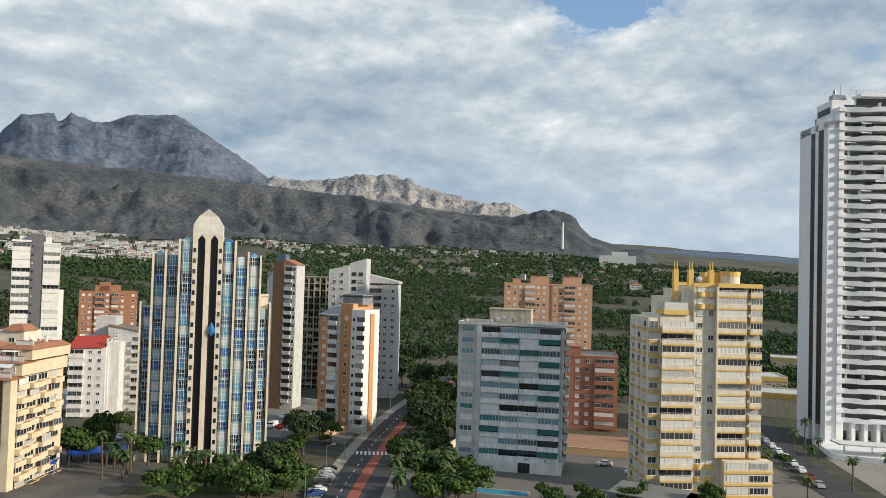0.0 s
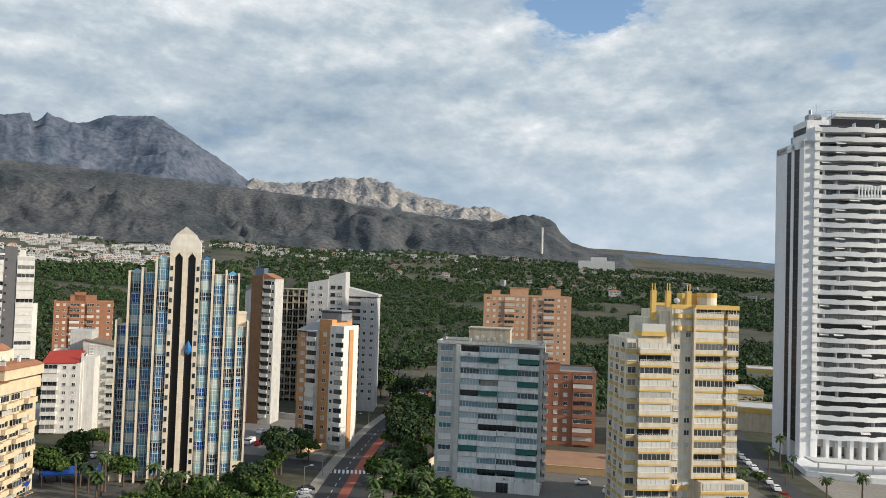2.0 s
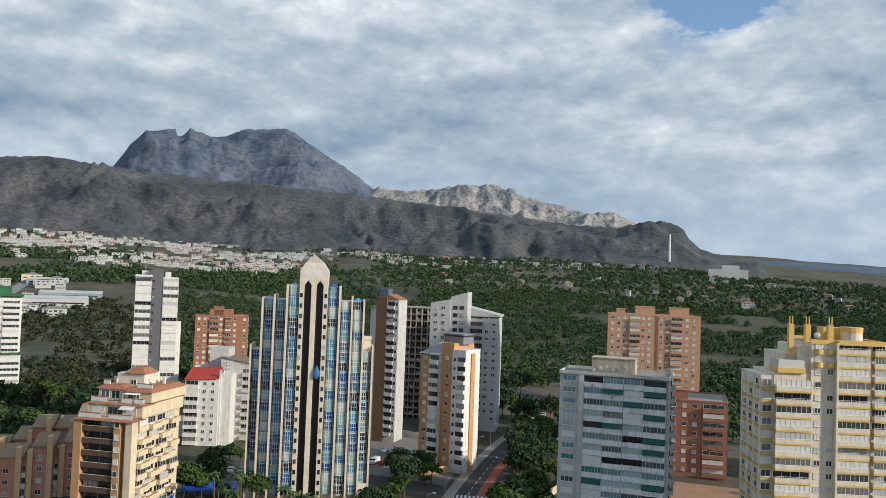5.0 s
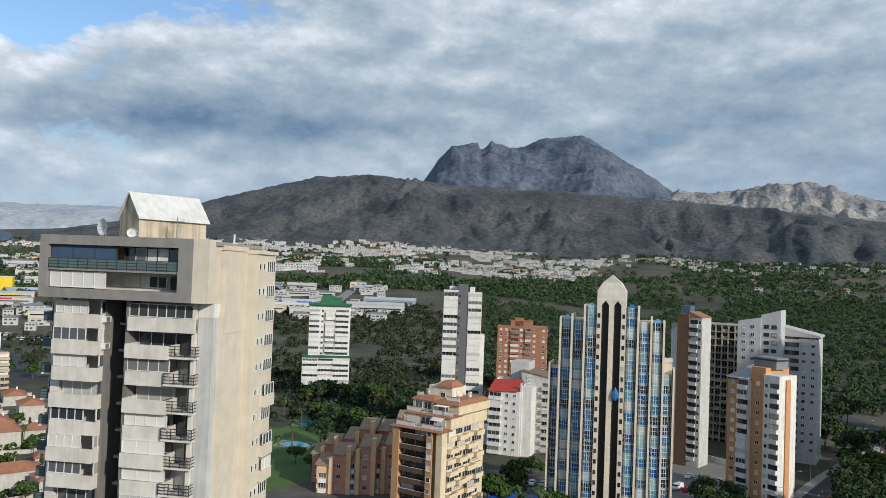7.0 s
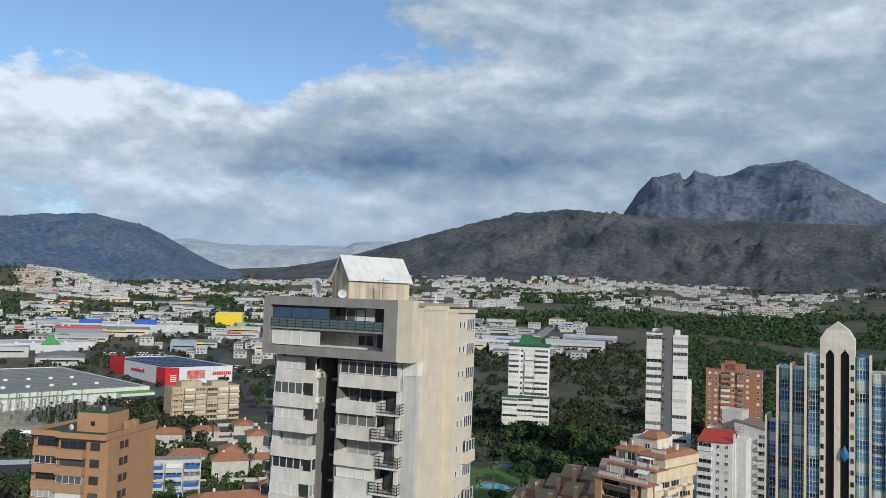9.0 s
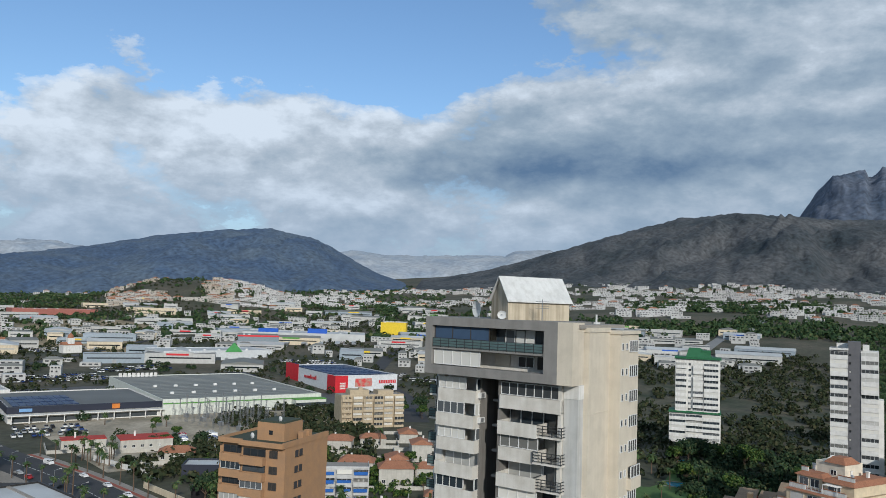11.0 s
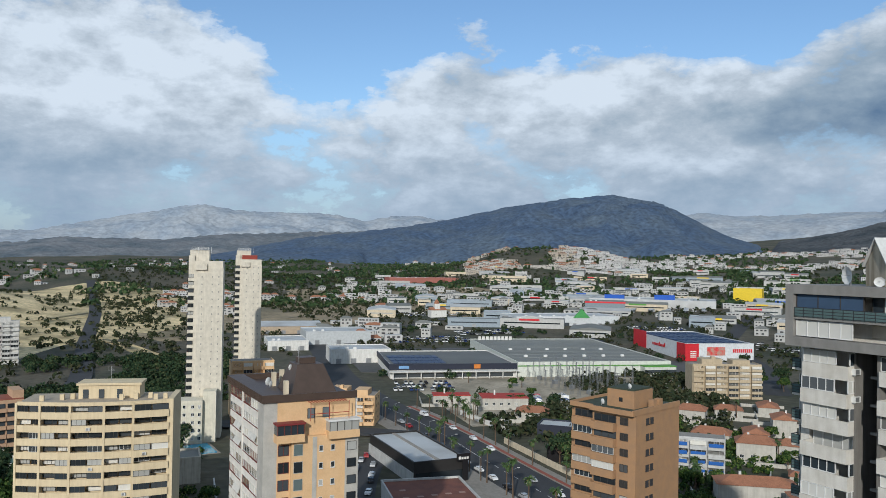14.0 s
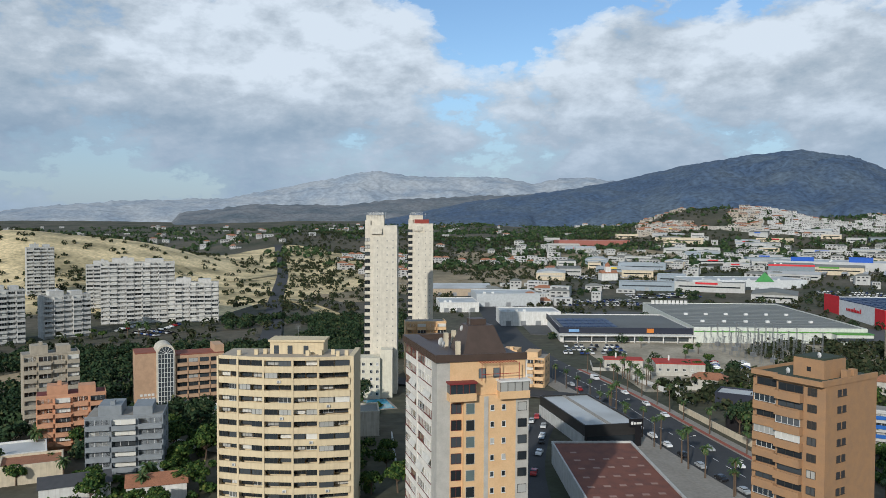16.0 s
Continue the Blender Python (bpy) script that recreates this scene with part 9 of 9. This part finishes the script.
# ---------------------------------------------------------------- cars and street lamps
TYRE = mat("tyre", (0.02, 0.02, 0.02), 0.9, bump=0)
CARGLASS = mat("car_glass", (0.02, 0.025, 0.03), 0.1, spec=0.8, bump=0)


def car(color, van=False):
    t = new("van" if van else "car")
    L, Wd = (5.2, 1.95) if van else (4.2, 1.76)
    side = [(0, 0.35), (L, 0.35), (L, 0.95), (L - 0.1, 1.9), (0.9, 1.95), (0.3, 1.1), (0, 0.9)] if van else [(0, 0.32), (L, 0.32), (L, 0.85), (L - 0.15, 0.98), (L - 0.7, 1.02), (3.2, 1.42), (1.6, 1.45), (0.95, 0.98), (0.12, 0.85)]
    n = len(side)
    v = [(x - L / 2, -Wd / 2 * (0.82 if z > 1.1 else 1), z) for x, z in side] + [(x - L / 2, Wd / 2 * (0.82 if z > 1.1 else 1), z) for x, z in side]
    put("body", mesh("body", [(v, [tuple(range(n)), tuple(range(2 * n - 1, n - 1, -1))] + [(i, n + i, n + (i + 1) % n, (i + 1) % n) for i in range(n)], 0)], color), t)
    a, b, z0, z1 = (0.5, 1.6, 1.15, 1.85) if van else (1.15, 3.15, 1.02, 1.38)
    put("glass", mesh("glass", [box(a - L / 2, b - L / 2 + (0.6 if van else 0.2), -Wd / 2 * 0.93, Wd / 2 * 0.93, z0, z1 - 0.04)], CARGLASS), t)
    wm = cached("wheel", lambda: mesh("wheel", [rod((0, -0.1, 0.31), (0, 0.1, 0.31), 0.31, 0, 10), rod((0, -0.11, 0.31), (0, 0.11, 0.31), 0.18, 1, 8)], [TYRE, METAL]))
    for x in (-L / 2 + 0.8, L / 2 - 0.8):
        for y in (-Wd / 2 + 0.08, Wd / 2 - 0.08):
            put("wheel", wm, t, (x, y, 0))
    return t


CARS = []
for nm, c, van in (("white", (0.75, 0.75, 0.75), False), ("silver", (0.36, 0.37, 0.38), False), ("black", (0.015, 0.015, 0.018), False), ("red", (0.32, 0.02, 0.02), False), ("blue", (0.03, 0.06, 0.20), False), ("white", (0.75, 0.75, 0.74), True)):
    ob = car(mat("car_paint_" + nm, c, 0.25, spec=0.6, vary=0.02, bump=0), van)
    CARS.append(tagged(ob, "parked %s %s on the street" % (nm, "delivery van" if van else "hatchback car"), "van" if van else "car", "parked cars"))
first = set()
cr = random.Random(9)


def park(x, y, rz, z=0.1):
    k = cr.choice([0, 0, 1, 1, 2, 2, 3, 4, 5, 0])
    z += float(land(x, y))
    if k not in first:
        first.add(k)
        CARS[k].matrix_basis = pose(x, y, z, 0, 0, rz)
    else:
        copy_thing(CARS[k], pose(x, y, z, 0, 0, rz))


for i in range(8):
    park(-27.0 - i * 0.05, 176 + i * 3.2, 25)
for i in range(9):
    park(-56 + i * 3.1, 250 + (i % 2), 80 + cr.uniform(-4, 4), 0.05)
    if i % 3:
        park(-56 + i * 3.1, 268, 85, 0.05)
for i in range(9):
    park(8.5 - i * 0.9, 300 + i * 7.5, 78)
for i in range(7):
    park(-9 + i * 1.1, 290 + i * 10, 75)
for i in range(9):
    park(98.5 + i * 1.2 - 3.4, 196 + i * 7.5, 82)
park(-7, 262, 80), park(45, 212, 10), park(50, 205, 70, 0.05), park(56, 209, 60, 0.05)
for i in range(16):
    k = i / 16 * 4.6
    a, b = AVENUE[1 + int(k)], AVENUE[2 + int(k)]
    d = Vector((b[0] - a[0], b[1] - a[1], 0)).normalized()
    s = cr.choice([-7.8, -7.8, -3, 3, 7.8])
    park(a[0] + (b[0] - a[0]) * (k % 1) + d.y * s, a[1] + (b[1] - a[1]) * (k % 1) - d.x * s, math.degrees(math.atan2(d.y, d.x)))
for i in range(13):
    park(-200 - i * 6.2, float(np.interp(-200 - i * 6.2, [-288, -262, -237, -212], [30, 21, 18, 14])) + cr.choice([-3, 2.6]), 170 + cr.uniform(-5, 5))
for i in range(12):
    k = (i + 0.4) / 12 * 2.2
    a, b = AVENUE[1 + int(k)], AVENUE[2 + int(k)]
    d = Vector((b[0] - a[0], b[1] - a[1], 0)).normalized()
    park(a[0] + (b[0] - a[0]) * (k % 1) - d.y * 7.9, a[1] + (b[1] - a[1]) * (k % 1) + d.x * 7.9, math.degrees(math.atan2(d.y, d.x)))
for i in range(20):
    park(-345 - (i % 10) * 5.0, 108 + (i // 10) * 14 + (i % 10) * 1.2, 75, 0.06)
for i in range(14):
    park(-470 - (i % 7) * 6, -195 - (i // 7) * 24, 60, 0.1)
for i in range(9):
    park(-246 - i * 3.4, -58 - i * 1.0, 70)
for i in range(7):
    park(-92 + i * 3.0, 228 + i * 0.8, 100)

lamp_me = mesh("post", [rod((0, 0, 0), (0, 0, 8.5), 0.09, 0, 6, 0.06), rod((0, 0, 8.4), (1.6, 0, 8.9), 0.05, 0, 5)], METAL)
head_me = mesh("lamp_head", [box(1.3, 2.1, -0.14, 0.14, 8.82, 8.98)], PALEGREY)
for i in range(22):
    if i < 10:
        x, y, r = float(np.interp(165 + i * 24, [150, 190, 230, 283, 330, 375], [-20, -18.5, -16, -10, 0, 6])) - 8, 165 + i * 24, 0
    else:
        k = (i - 10) / 12 * 4.8
        a, b = AVENUE[1 + int(k)], AVENUE[2 + int(k)]
        d = Vector((b[0] - a[0], b[1] - a[1], 0)).normalized()
        x, y, r = a[0] + (b[0] - a[0]) * (k % 1) - d.y * 11, a[1] + (b[1] - a[1]) * (k % 1) + d.x * 11, 90
    t = thing("street_lamp", x, y, 0, r, "slim grey street lamp on the footway", "street lamp", "street lamps")
    put("post", lamp_me, t)
    put("lamp_head", head_me, t)


# rows of cars in the far car parks, too small to tell apart
fr = random.Random(77)
P = []
for x0, y0, r, nx, ny in ((-410, 48, 90, 12, 3), (-560, 44, 92, 16, 3), (-640, 70, 95, 26, 4), (-690, 140, 95, 22, 3), (-800, 240, 80, 24, 4), (-860, 390, 62, 22, 4), (-600, 330, 40, 14, 3), (-560, 350, 40, 12, 2), (-700, 300, 60, 20, 3), (-640, -10, 97, 14, 2), (-470, -215, 60, 12, 2), (-980, 470, 62, 26, 4), (-870, 90, 95, 30, 4), (-760, 560, 40, 16, 3)):
    c, s = math.cos(radians(r)), math.sin(radians(r))
    for i in range(nx):
        for j in range(ny):
            if fr.random() < 0.25:
                continue
            px, py = x0 + c * i * 2.8 - s * j * 11, y0 + s * i * 2.8 + c * j * 11
            g = float(land(px, py)) + 0.5
            col = fr.choice([0, 0, 0, 1, 1, 2, 3])
            for a, b, d0, d1, z0, z1, m in ((-0.9, 0.9, -2.1, 2.1, 0.2, 0.9, col), (-0.75, 0.75, -1.0, 1.5, 0.9, 1.45, 2)):
                bx = box(a, b, d0, d1, z0, z1, m)
                P.append(([(px + qx * c - qy * s, py + qx * s + qy * c, g + qz) for qx, qy, qz in bx[0]], bx[1], bx[2]))
tagged(new("parked_cars", mesh("parked_cars", P, [MATS["car_paint_white"], MATS["car_paint_silver"], MATS["car_paint_black"], MATS["car_paint_blue"]])), "rows of cars parked in far car parks", "cars", kind="stuff")
# rows of pale sun sails over the hypermarket car park
for i in range(8):
    t = thing("car_shelter", -890 + i * 9, 330 + i * 17, float(land(-890 + i * 9, 330 + i * 17)), 152, "long pale roof over parking bays", "car shelter", "parking roofs")
    part("roof", [box(-34, 34, -2.6, 2.6, 3.4, 3.7)], ROOFW, t)
    for k in range(6):
        part("post", [box(-32 + k * 12.6, -31.7 + k * 12.6, -0.15, 0.15, 0, 3.4)], METAL, t)
